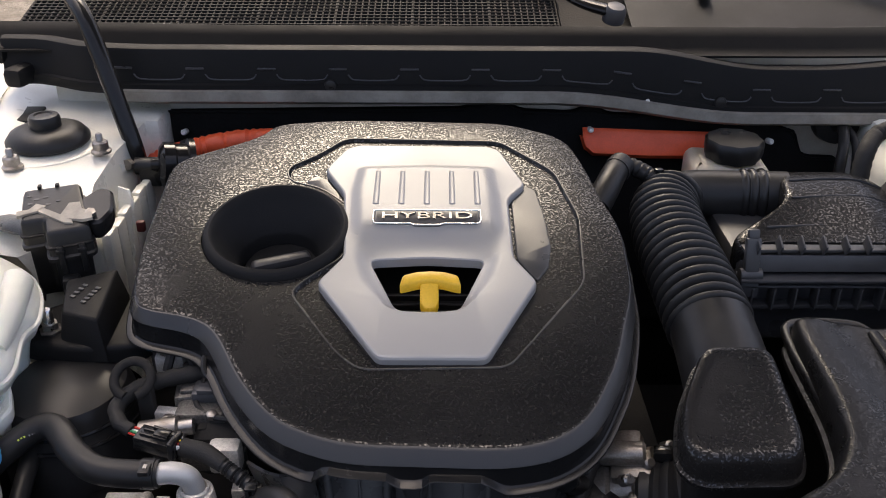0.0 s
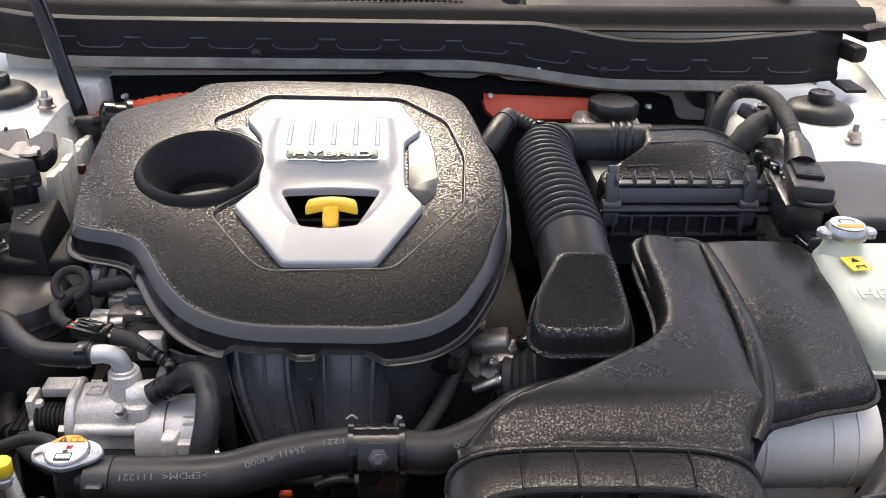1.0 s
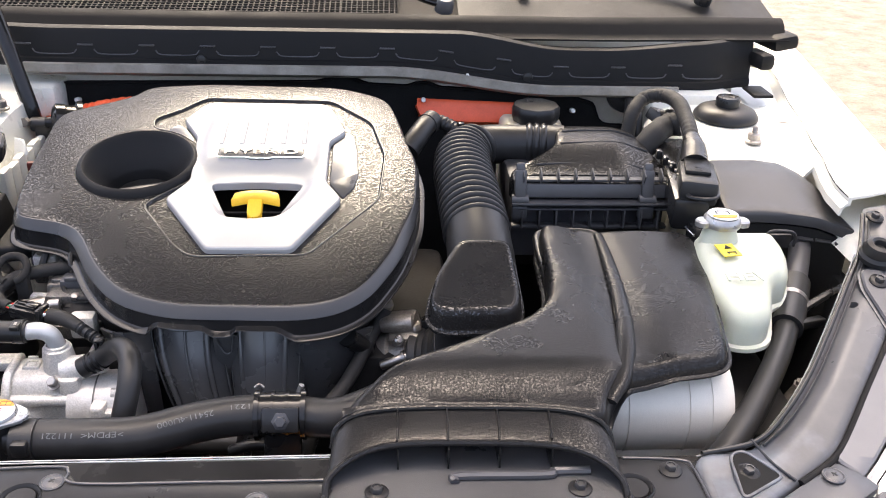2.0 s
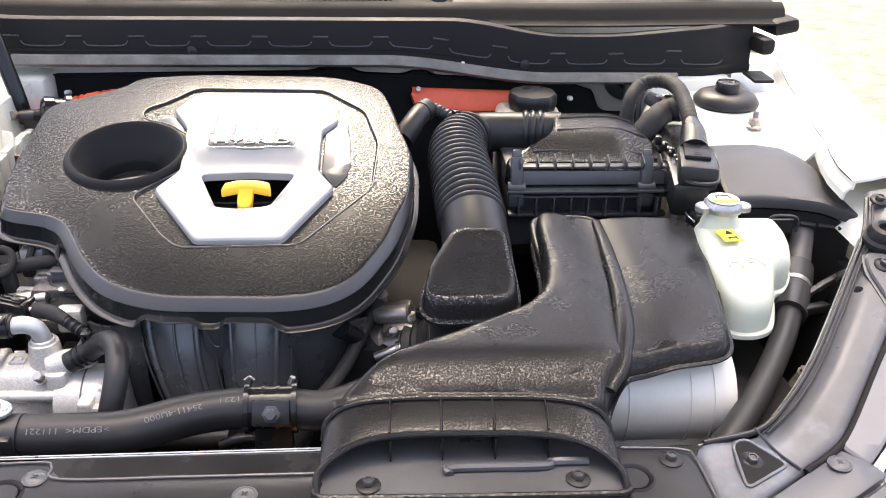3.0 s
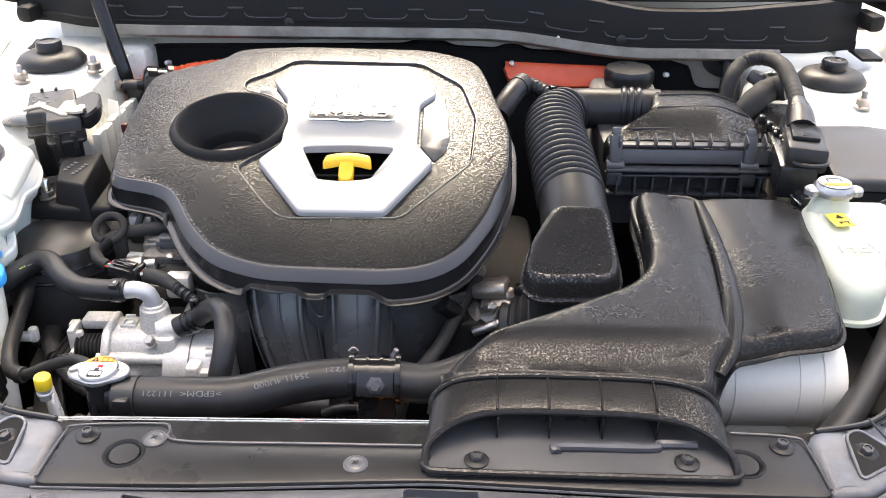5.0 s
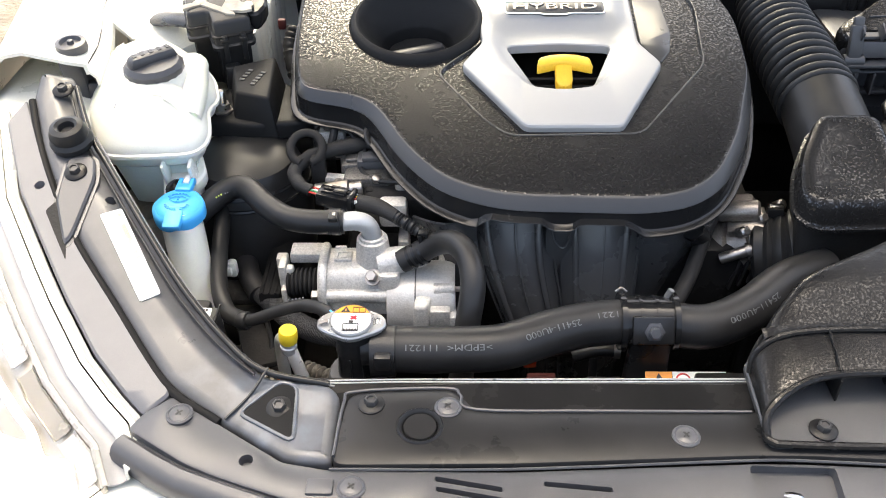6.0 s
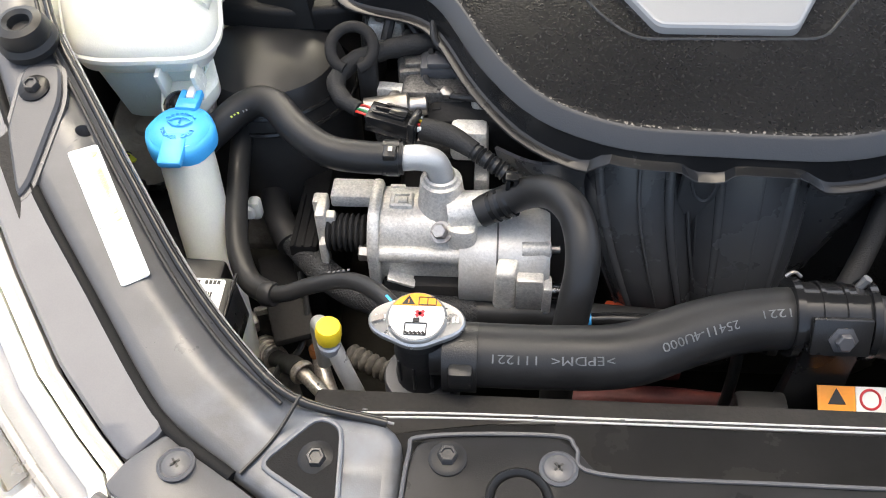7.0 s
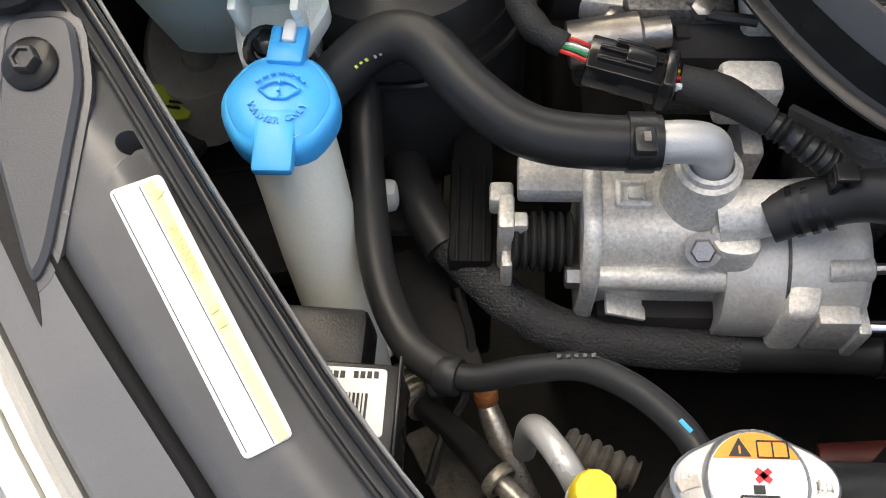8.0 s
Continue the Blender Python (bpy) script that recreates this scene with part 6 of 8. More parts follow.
    # darker sheet under the arm paints the shaded channel round it
    part("arm_channel_shade", slab(grow(arm_poly, 0.0035), [(0, -0.004), (0, 0.0006)], lambda x, y: rail_z(x, y) + 0.0006), M_RUNNER, rail)
    arm = part("stop_arm", slab(fillet([(s * 0.620, 0.590), (s * 0.594, 0.592), (s * 0.587, 0.565), (s * 0.592, 0.500), (s * 0.597, 0.490), (s * 0.618, 0.540)], 0.008, 3), [(0, -0.004), (0, 0.002), (-0.002, 0.004)], lambda x, y: rail_z(x, y) + 0.001), M_TRIM, rail)
    # black sheet laid on the rail to paint a shaded recess
    part("arm_recess_shade", slab(fillet([(s * 0.626, 0.530), (s * 0.617, 0.543), (s * 0.595, 0.489), (s * 0.592, 0.476)], 0.003, 2), [(0, -0.002), (0, 0.0015)], rail_z), M_DARK, rail)
    bz = rail_z(0, 0.612)
    bump_ = thing("bonnet_bumper", (s * 0.622, 0.612, bz), "black rubber bonnet bumper stop on the rail", "rubber stop", "rubber stops")
    part("stop", lathe([(0.020, 0), (0.021, 0.006), (0.018, 0.010), (0.019, 0.014), (0.016, 0.022), (0.011, 0.024), (0.008, 0.022), (0.007, 0.016), (0, 0.016)], (s * 0.622, 0.612, bz), (0, -0.2, 1), 24), M_RUBBER, bump_)
    if s > 0:
        continue
    post = thing("hose_post", (s * 0.66, 0.755, 0.83), "black plastic post beside the rail end", "post", "rail posts")
    part("stem", join(box((s * 0.657, 0.735, 0.885), (0.026, 0.03, 0.06), 0.005, (8, 0, 0)), box((s * 0.64, 0.73, 0.87), (0.03, 0.012, 0.02), 0.004)), M_TRIM, post)
    part("head", lathe([(0.016, 0), (0.0175, 0.004), (0.0165, 0.012), (0.012, 0.013), (0.010, 0.009), (0.004, 0.010), (0.003, 0.014), (0.0, 0.015)], (s * 0.657, 0.738, 0.912), (0, -0.1, 1), 24), M_TRIM, post)
    moved(post, s * 0.012, 0.028, -0.006)

# paper label on the passenger rail
lab = thing("warning_sticker", (-0.54, 0.485, 0.842), "long white sticker with faded yellow stripe on the rail", "sticker")
part("paper", slab(fillet([(-0.5765, 0.527), (-0.5185, 0.436), (-0.502, 0.4445), (-0.5575, 0.534)], 0.0025, 3), [(0, 0), (0, 0.0008)], lambda x, y: rail_z(x, y) + 0.0005, res=0.02), M_LABEL, lab)
part("stripe", slab([(-0.5640, 0.5295), (-0.5075, 0.4420), (-0.5035, 0.4442), (-0.5595, 0.5315)], [(0, 0), (0, 0.0005)], lambda x, y: rail_z(x, y) + 0.0013), material("faded_yellow_stripe", (0.74, 0.71, 0.34), 0.5), lab, "faded yellow stripe")
M_FADED = material("faded_print", (0.64, 0.58, 0.25), 0.5)
letters("sticker_letters", "WARNING", 0.0052, facing(-0.5455, 0.5050, rail_z(0, 0.5050) + 0.0024, (0, -0.3, 1), -57.5), M_FADED, lab, 0.0001, 0.024)
part("triangle", slab([(-0.5600, 0.5275), (-0.5575, 0.5235), (-0.5548, 0.5272)], [(0, 0), (0, 0.0003)], lambda x, y: rail_z(x, y) + 0.0020), M_FADED, lab)
for k in range(2):
    x, y = -0.5335 + 0.0032 * k, 0.4860 - 0.0050 * k
    part("print_bar", box((x, y, rail_z(x, y) + 0.0020), (0.0035, 0.0034, 0.0003), 0, (16.7, 0, -57.5)), M_FADED, lab)
for (x0, y0), (x1, y1) in (((-0.5650, 0.5290), (-0.5085, 0.4415)), ((-0.5745, 0.5262), (-0.5180, 0.4385))):
    part("rule", tube([(x0, y0, rail_z(0, y0) + 0.0014), (x1, y1, rail_z(0, y1) + 0.0014)], 0.0002, 4, 1), M_TRIM, lab)

# ---- bolts and screws ----
def bolt(at, normal, kind, tilt=0):
    """A flanged hex bolt or a cross-head clip."""
    ob = thing("panel_bolt" if kind == "hex" else "screw_clip", at, "black flanged hex bolt holding the front panels" if kind == "hex" else "black cross-head push clip in the front panels", "bolt" if kind == "hex" else "clip", "panel bolts" if kind == "hex" else "panel clips")
    if kind == "hex":
        part("washer", lathe([(0.0108, 0), (0.0108, 0.0012), (0.0088, 0.0024), (0.0, 0.0024)], at, normal, 24), M_SHIELD, ob)
        part("hex_head", lathe([(0.0056, 0.0024), (0.0056, 0.0064), (0.0048, 0.0073), (0.0036, 0.0073), (0.0032, 0.006), (0, 0.006)], at, normal, 6), M_FUSE, ob)
    else:
        part("disc", lathe([(0.0108, 0), (0.0108, 0.0010), (0.0092, 0.0020), (0.0080, 0.0012), (0.0060, 0.0022), (0, 0.0026)], at, normal, 24), M_TRIM, ob)
        part("cross_slot", join(box((at[0], at[1], at[2] + 0.0028), (0.006, 0.0013, 0.0005), 0, (0, 0, 40)), box((at[0], at[1], at[2] + 0.0028), (0.0013, 0.006, 0.0005), 0, (0, 0, 40))), M_INK, ob)
    return ob


for s in (1, -1):
    bolt((s * 0.309, 0.342, 0.801), (0, 0, 1), "hex")
    bolt((s * 0.382, 0.339, rail_z(0, 0.339) + 0.001), (0, -0.2, 1), "hex")
    bolt((s * 0.607, 0.571, rail_z(0, 0.571) + 0.005), (0, -0.3, 1), "hex")
    bolt((s * 0.651, 0.682, rail_z(0, 0.682) + 0.001), (0, -0.3, 1), "hex")
    bolt((s * 0.460, 0.331, 0.8005), (0, 0, 1), "cross")
    bolt((s * 0.248, 0.339, 0.801), (0, 0, 1), "cross")
    bolt((s * 0.318, 0.265, 0.7965), (0, 0, 1), "cross")
bolt((-0.066, 0.311, 0.801), (0, 0, 1), "cross")
bolt((0.038, 0.315, 0.8045), (0, 0, 1), "hex")
bolt((0.219, 0.316, 0.8045), (0, 0, 1), "hex")

# ---- radiator hose, neck and cap ----
rh = thing("radiator_hose", (-0.17, 0.44, 0.775), "thick black upper radiator hose with pale print", "radiator hose")
hose_pts = [(-0.300, 0.434, 0.772), (-0.25, 0.434, 0.772), (-0.20, 0.439, 0.771), (-0.155, 0.459, 0.770), (-0.115, 0.473, 0.768), (-0.064, 0.479, 0.766), (-0.01, 0.474, 0.764), (0.035, 0.495, 0.766), (0.08, 0.533, 0.768), (0.13, 0.566, 0.76)]
part("hose", tube(hose_pts, 0.0210, 24, 8), M_RUBBER, rh)
part("end_clamp", join(tube([(-0.318, 0.432, 0.772), (-0.296, 0.432, 0.772)], 0.0228, 24, 3), box((-0.306, 0.411, 0.780), (0.016, 0.010, 0.016), 0.003)), M_PLASTIC, rh)


HOSE_RUN = spline(hose_pts, 8)


def hose_text(name, text, x, up, size, width):
    """Print wrapped on the hose, upside down as fitted: x where its middle lies, up its height round the tube."""
    ob = letters(name, text, size, Matrix.Identity(4), M_PRINT, rh, 0.0001, width)
    i0 = min(range(len(HOSE_RUN)), key=lambda i: abs(HOSE_RUN[i].x - x))
    for v in ob.data.vertices:
        run, i, step = -v.co.x, i0, 1 if v.co.x < 0 else -1
        left = abs(run)
        while 0 < i + step < len(HOSE_RUN) - 1 and (HOSE_RUN[i + step] - HOSE_RUN[i]).length < left:
            left -= (HOSE_RUN[i + step] - HOSE_RUN[i]).length
            i += step
        t = (HOSE_RUN[i + step] - HOSE_RUN[i]).normalized()
        c = HOSE_RUN[i] + t * left
        ahead = t * step
        side = ahead.cross(Vector((0, 0, 1))).normalized()
        top = side.cross(ahead)
        a = up - v.co.y / 0.0210
        v.co = c + (0.0215 + v.co.z) * (math.cos(a) * side + math.sin(a) * top)


hose_text("print_letters", ">EPDM<  111221", -0.250, 0.86, 0.0080, 0.074)
hose_text("print_letters", "25411-4U000", -0.160, 0.95, 0.0082, 0.056)
hose_text("print_letters", "11221", -0.102, 1.1, 0.0078, 0.026)
hose_text("print_letters", "25411-4U000", 0.030, 0.86, 0.0082, 0.058)
holder = thing("hose_bracket", (-0.064, 0.45, 0.70), "black plastic bracket clamping the radiator hose", "bracket")
part("band", tube([(-0.088, 0.479, 0.766), (-0.064, 0.479, 0.766), (-0.040, 0.479, 0.766)], 0.0238, 24, 4), M_GLOSS, holder)
for x in (-0.088, -0.040):
    part("band_rim", tube([(x - 0.0025, 0.479, 0.766), (x + 0.0025, 0.479, 0.766)], 0.0272, 24, 2), M_GLOSS, holder)
for x in (-0.072, -0.057):
    part("rib", tube([(x - 0.0014, 0.479, 0.766), (x + 0.0014, 0.479, 0.766)], 0.0252, 24, 2), M_GLOSS, holder)
part("post", slab(fillet([(-0.080, 0.459), (-0.044, 0.459), (-0.044, 0.467), (-0.080, 0.467)], 0.002, 2), [(0.004, -0.10), (0.001, -0.02), (0.0, 0.0)], flat(0.772)), M_PLASTIC, holder)
part("clamp_plate", join(box((-0.0625, 0.4565, 0.7755), (0.038, 0.006, 0.026), 0.0016, (-28, 0, 0)), box((-0.0625, 0.4545, 0.7640), (0.040, 0.0035, 0.003), 0.001, (-28, 0, 0))), M_PLASTIC, holder)
part("bolt", lathe([(0.0095, 0), (0.0095, 0.0012), (0.0060, 0.002), (0.0060, 0.006), (0.005, 0.007), (0, 0.007)], (-0.062, 0.4535, 0.7762), (0, -0.88, 0.47), 6), M_TRIM, holder)
part("strap_end", tube([(-0.093, 0.496, 0.788), (-0.088, 0.497, 0.7915), (-0.083, 0.496, 0.788)], 0.0013, 8, 4), M_STEEL, holder)
part("tab", lathe([(0.0032, 0), (0.0032, 0.009), (0, 0.009)], (-0.046, 0.490, 0.786), (0.4, 0.1, 1), 8), M_STEEL, holder)
sg = thing("fan_warning_label", (-0.02, 0.405, 0.735), "small orange and white warning label on the fan shroud", "label")
part("white_half", box((-0.0145, 0.4335, 0.7350), (0.050, 0.018, 0.001), 0, (30, 0, 0)), M_LABEL, sg)
part("orange_half", box((-0.0525, 0.4335, 0.7350), (0.025, 0.018, 0.001), 0, (30, 0, 0)), M_LABELO, sg)
part("triangle", slab([(-0.0585, 0.4300), (-0.0465, 0.4300), (-0.0525, 0.4395)], [(0, 0), (0, 0.0006)], lambda x, y: 0.7357 + 0.577 * (y - 0.4335)), M_INK, sg)
part("stop_ring", tube([(-0.030 + 0.0065 * math.cos(a), 0.4335 + 0.0056 * math.sin(a), 0.7358 + 0.0033 * math.sin(a)) for a in np.linspace(0, 6.283, 13)], 0.0009, 6, 2), M_REDINK, sg)
part("print_bar", box((-0.005, 0.4360, 0.7368), (0.022, 0.002, 0.0006), 0, (30, 0, 0)), M_INK, sg)
part("print_bar", box((-0.005, 0.4315, 0.7342), (0.022, 0.002, 0.0006), 0, (30, 0, 0)), M_INK, sg)

moved(sg, 0, 0.0105, -0.0125)

neck = thing("radiator_neck", (-0.337, 0.43, 0.74), "black radiator filler neck with white pressure cap", "radiator neck")
part("tower", lathe([(0.0175, -0.12), (0.0175, -0.050), (0.0165, -0.048), (0.0165, -0.030), (0.0175, -0.026), (0.015, -0.012), (0.018, -0.010), (0.018, 0.0)], (-0.337, 0.436, 0.796), (0, 0, 1), 24), M_PLASTIC, neck)
part("collar", lathe([(0.0225, -0.016), (0.0255, -0.015), (0.0262, -0.012), (0.0262, 0.002), (0.0250, 0.0042), (0.0200, 0.005), (0.0, 0.005)], (-0.337, 0.436, 0.736), (0, 0, 1), 32), M_TRIM, neck)
part("lower_ring", lathe([(0.0205, -0.010), (0.0240, -0.009), (0.0246, -0.006), (0.0246, 0.001), (0.0235, 0.003), (0.0, 0.003)], (-0.337, 0.436, 0.715), (0, 0, 1), 32), M_PLASTIC, neck)
part("lower_pipe", lathe([(0.020, -0.12), (0.020, -0.03), (0.0205, -0.028), (0.0205, 0.0)], (-0.337, 0.436, 0.712), (0, 0, 1), 28), M_RUBBER, neck)
for a in (-0.9, -0.2, 0.5):
    part("rib", box((-0.337 + 0.0165 * math.sin(a), 0.436 - 0.0165 * math.cos(a), 0.757), (0.002, 0.003, 0.024), 0.0008, (0, 0, math.degrees(a))), M_PLASTIC, neck)
part("spout", lathe([(0.0165, 0), (0.0165, 0.035)], (-0.33, 0.433, 0.772), (1, 0, 0), 20), M_PLASTIC, neck)
rc = part("pressure_cap", lathe([(0.0180, -0.006), (0.0192, -0.004), (0.0197, 0.0), (0.0192, 0.0035), (0.0184, 0.0045), (0.0178, 0.0038), (0.0, 0.0040)], (-0.338, 0.436, 0.7985), (0, -0.05, 1), 44), M_CAPMETAL, neck, "white pressure cap with orange warning band")
plate_ = [(-0.338 + (0.0202 + 0.0106 * abs(math.cos(a)) ** 6) * math.cos(a), 0.4355 + (0.0202 + 0.0106 * abs(math.cos(a)) ** 6) * math.sin(a)) for a in np.linspace(0, 6.2832, 61)[:-1]]
part("cap_plate", slab(plate_, [(-0.001, -0.004), (0, -0.003), (0, 0.0), (-0.0012, 0.0012), (-0.0022, 0.0010)], lambda x, y: 0.7992 + 0.05 * (y - 0.436)), M_CAPMETAL, rc)
for x in (-0.3640, -0.3612, -0.3584, -0.3150, -0.3122):
    part("stamped_mark", box((x, 0.4358, 0.8006), (0.0014, 0.0046, 0.0008), 0.0002), M_LABEL, rc)
part("white_disc", lathe([(0.0175, 0.0), (0.0175, 0.0006), (0, 0.0006)], (-0.338, 0.436, 0.8025), (0, -0.05, 1), 40), M_LABEL, rc)
seg_ = [(-0.338 + 0.0172 * math.cos(a), 0.436 + 0.0172 * math.sin(a)) for a in np.linspace(0.46, math.pi - 0.46, 14)]
part("orange_band", slab(seg_, [(0, 0), (0, 0.0005)], lambda x, y: 0.8032 + 0.05 * (y - 0.436)), M_LABELO, rc)
part("warning_triangle", slab([(-0.3478, 0.4442), (-0.3396, 0.4442), (-0.3437, 0.4510)], [(0, 0), (0, 0.0004)], lambda x, y: 0.8038 + 0.05 * (y - 0.436)), M_INK, rc)
part("book_outline", join(*[box((x, 0.4470, 0.8043), (0.0006, 0.006, 0.0004), 0) for x in (-0.3372, -0.3317, -0.3262)], box((-0.3317, 0.4440, 0.8043), (0.011, 0.0006, 0.0004), 0), box((-0.3317, 0.4500, 0.8046), (0.011, 0.0006, 0.0004), 0)), M_INK, rc)
part("mark_bar", box((-0.3437, 0.4466, 0.8046), (0.0007, 0.0030, 0.0004), 0), M_LABELO, rc)
part("radiator_symbol", join(box((-0.338, 0.4212, 0.8032), (0.0135, 0.0008, 0.0004), 0), box((-0.3447, 0.4255, 0.8034), (0.0008, 0.009, 0.0004), 0), box((-0.3313, 0.4255, 0.8034), (0.0008, 0.009, 0.0004), 0), box((-0.338, 0.430, 0.8036), (0.0135, 0.0008, 0.0004), 0), *[box((-0.3432 + 0.0026 * k, 0.4225, 0.8034), (0.0016, 0.0026, 0.0004), 0, (0, 0, 45)) for k in range(5)], box((-0.338, 0.4325, 0.8036), (0.004, 0.003, 0.0004), 0)), M_INK, rc)
part("red_mark", join(box((-0.336, 0.4375, 0.8038), (0.0065, 0.0022, 0.0004), 0, (0, 0, 40)), box((-0.336, 0.4375, 0.8038), (0.0065, 0.0022, 0.0004), 0, (0, 0, -40))), M_REDINK, rc)
letters("cap_letters", "1.1", 0.0065, facing(-0.3135, 0.4345, 0.8018, (0, -0.05, 1)), M_STEEL, rc, 0.0002)
part("maker_mark", box((-0.3625, 0.4345, 0.8018), (0.008, 0.004, 0.0005), 0, (0, 0, 20)), M_STEEL, rc)

# ---- pump and its hoses ----
pump = thing("drive_pump", (-0.335, 0.565, 0.68), "rough cast silver coolant pump and motor housing", "pump")
def cast_section(x0, x1, profile):
    """A casting of one cross-section, its ends rounded in."""
    rows = []
    cy, cz = sum(q[0] for q in profile) / len(profile), sum(q[1] for q in profile) / len(profile)
    for x, f in ((x0, 0.93), (x0 + 0.0015, 0.985), (x0 + 0.004, 1.0), (x1 - 0.004, 1.0), (x1 - 0.0015, 0.985), (x1, 0.93)):
        rows.append([(x, cy + (y - cy) * f, cz + (z - cz) * f) for y, z in profile])
    bm = loft(rows, True)
    cap(bm, bm.verts[:len(profile)])
    cap(bm, bm.verts[-len(profile):])
    bmesh.ops.recalc_face_normals(bm, faces=bm.faces)
    return bm


body_ = fillet([(0.602, 0.690), (0.602, 0.753), (0.594, 0.7575), (0.566, 0.757), (0.556, 0.751), (0.549, 0.738), (0.546, 0.715), (0.546, 0.690)], 0.006, 3)
part("casting", cast_section(-0.380, -0.312, body_), M_CAST, pump)
part("bolt_tube", lathe([(0.0, -0.001), (0.0068, 0), (0.0072, 0.002), (0.0072, 0.070), (0.0062, 0.072), (0, 0.072)], (-0.384, 0.5475, 0.731), (1, 0, 0), 16), M_CAST, pump)
part("bolt_head", join(lathe([(0.0, 0), (0.0085, 0), (0.0085, 0.0015), (0, 0.0015)], (-0.384, 0.5475, 0.731), (-1, 0, 0), 16), lathe([(0.0066, 0.001), (0.0066, 0.009), (0.0056, 0.010), (0, 0.010)], (-0.384, 0.5475, 0.731), (-1, 0, 0), 6)), M_STEEL, pump, "steel hexagon bolt")
part("end_flange", cast_section(-0.3865, -0.3775, fillet([(0.606, 0.688), (0.606, 0.757), (0.598, 0.763), (0.560, 0.762), (0.548, 0.752), (0.5385, 0.738), (0.538, 0.690)], 0.006, 3)), M_CAST, pump)
part("top_boss", lathe([(0.021, -0.045), (0.0175, -0.012), (0.0165, -0.004), (0.0160, 0.0), (0.0135, 0.001), (0.0130, 0.004), (0.0110, 0.005), (0.0105, 0.0)], (-0.330, 0.580, 0.782), (0, 0, 1), 28), M_CAST, pump)
sq = fillet([(-0.3705, 0.572), (-0.3525, 0.572), (-0.3525, 0.588), (-0.3705, 0.588)], 0.002, 2)
part("square_boss", slab(sq, [(0.001, -0.002), (0.0, 0.0025), (-0.001, 0.0032), (-0.003, 0.0032), (-0.0034, 0.0012), (-0.0045, 0.001)], flat(0.757)), M_CAST, pump)
part("square_insert", box((-0.3605, 0.5795, 0.7590), (0.0075, 0.0065, 0.0025), 0.0008), M_CAST, pump)
for x, y, ln in ((-0.366, 0.596, 0.012), (-0.334, 0.5665, 0.016), (-0.336, 0.5715, 0.010)):
    part("cast_rib", box((x, y, 0.757), (ln, 0.0024, 0.005), 0.0008), M_CAST, pump)
plate = fillet([(-0.3215, 0.588), (-0.305, 0.588), (-0.3015, 0.560), (-0.3025, 0.549), (-0.310, 0.5465), (-0.322, 0.548), (-0.3255, 0.555)], 0.004, 3)
part("mount_plate", slab(plate, [(0.001, -0.05), (0.0005, -0.002), (-0.0005, 0.0), (-0.002, 0.0006)], flat(0.7565)), M_CAST, pump)
part("lug_bolt", join(lathe([(0.0, 0), (0.0088, 0), (0.0088, 0.0018), (0, 0.0018)], (-0.3285, 0.5525, 0.7515), (-0.25, -0.55, 0.8), 18), lathe([(0.0062, 0.001), (0.0062, 0.0075), (0.0052, 0.0085), (0, 0.0085)], (-0.3285, 0.5525, 0.7515), (-0.25, -0.55, 0.8), 6)), M_STEEL, pump, "steel hexagon bolt with washer")
part("motor", tube([(-0.314, 0.570, 0.708), (-0.311, 0.570, 0.708), (-0.268, 0.570, 0.708), (-0.250, 0.570, 0.708), (-0.2445, 0.570, 0.708)], [0.0395, 0.0405, 0.0415, 0.0415, 0.039], 36, 4), M_CASTFINE, pump, "smooth dull silver motor can")
part("seam", tube([(-0.286, 0.570, 0.708), (-0.2845, 0.570, 0.708)], 0.0421, 36, 2), M_CASTDARK, pump)
for k in range(5):
    part("print_line", box((-0.302 + 0.0035 * k, 0.5335, 0.7225), (0.0012, 0.0016, 0.007 - 0.001 * (k % 3)), 0.0002, (-25, 0, 0)), M_LABEL, pump)
part("outlet", lathe([(0.0165, -0.022), (0.0148, -0.006), (0.0128, 0.010), (0.0122, 0.024)], (-0.300, 0.570, 0.762), (0.95, 0.0, 0.25), 24), M_CAST, pump)
arm_ = fillet([(-0.2865, 0.5265), (-0.272, 0.5265), (-0.268, 0.5405), (-0.247, 0.5425), (-0.244, 0.557), (-0.264, 0.5555), (-0.285, 0.5420)], 0.0035, 3)
part("right_lug", slab(arm_, [(0.002, -0.045), (0.0006, -0.003), (-0.0006, 0.0), (-0.0025, 0.0008)], lambda x, y: 0.737 + 0.25 * (y - 0.545)), M_CAST, pump)
part("lug_boss", lathe([(0, 0), (0.0072, 0), (0.0075, 0.002), (0.0075, 0.021), (0.006, 0.0225), (0, 0.0225)], (-0.2665, 0.5495, 0.738), (1, 0.05, 0), 16), M_CAST, pump)
part("lug_pin", lathe([(0.003, 0), (0.003, 0.008), (0, 0.008)], (-0.245, 0.5505, 0.738), (1, 0.05, 0), 8), M_STEEL, pump)
part("foot_block", join(box((-0.2595, 0.5325, 0.712), (0.021, 0.016, 0.034), 0.002), box((-0.246, 0.5300, 0.708), (0.007, 0.016, 0.030), 0.002)), M_CAST, pump)
part("pipe_stub", lathe([(0.0058, 0), (0.0058, 0.012), (0.007, 0.013), (0.007, 0.015), (0, 0.015)], (-0.243, 0.5305, 0.712), (1, 0, 0), 12), M_CHROME, pump)
part("bracket", box((-0.424, 0.568, 0.738), (0.008, 0.020, 0.045), 0.002), M_CAST, pump)
part("bracket_bar", box((-0.4015, 0.590, 0.755), (0.034, 0.022, 0.012), 0.002), M_CAST, pump)
part("bracket_boss", box((-0.4265, 0.580, 0.752), (0.012, 0.012, 0.014), 0.002), M_CAST, pump)
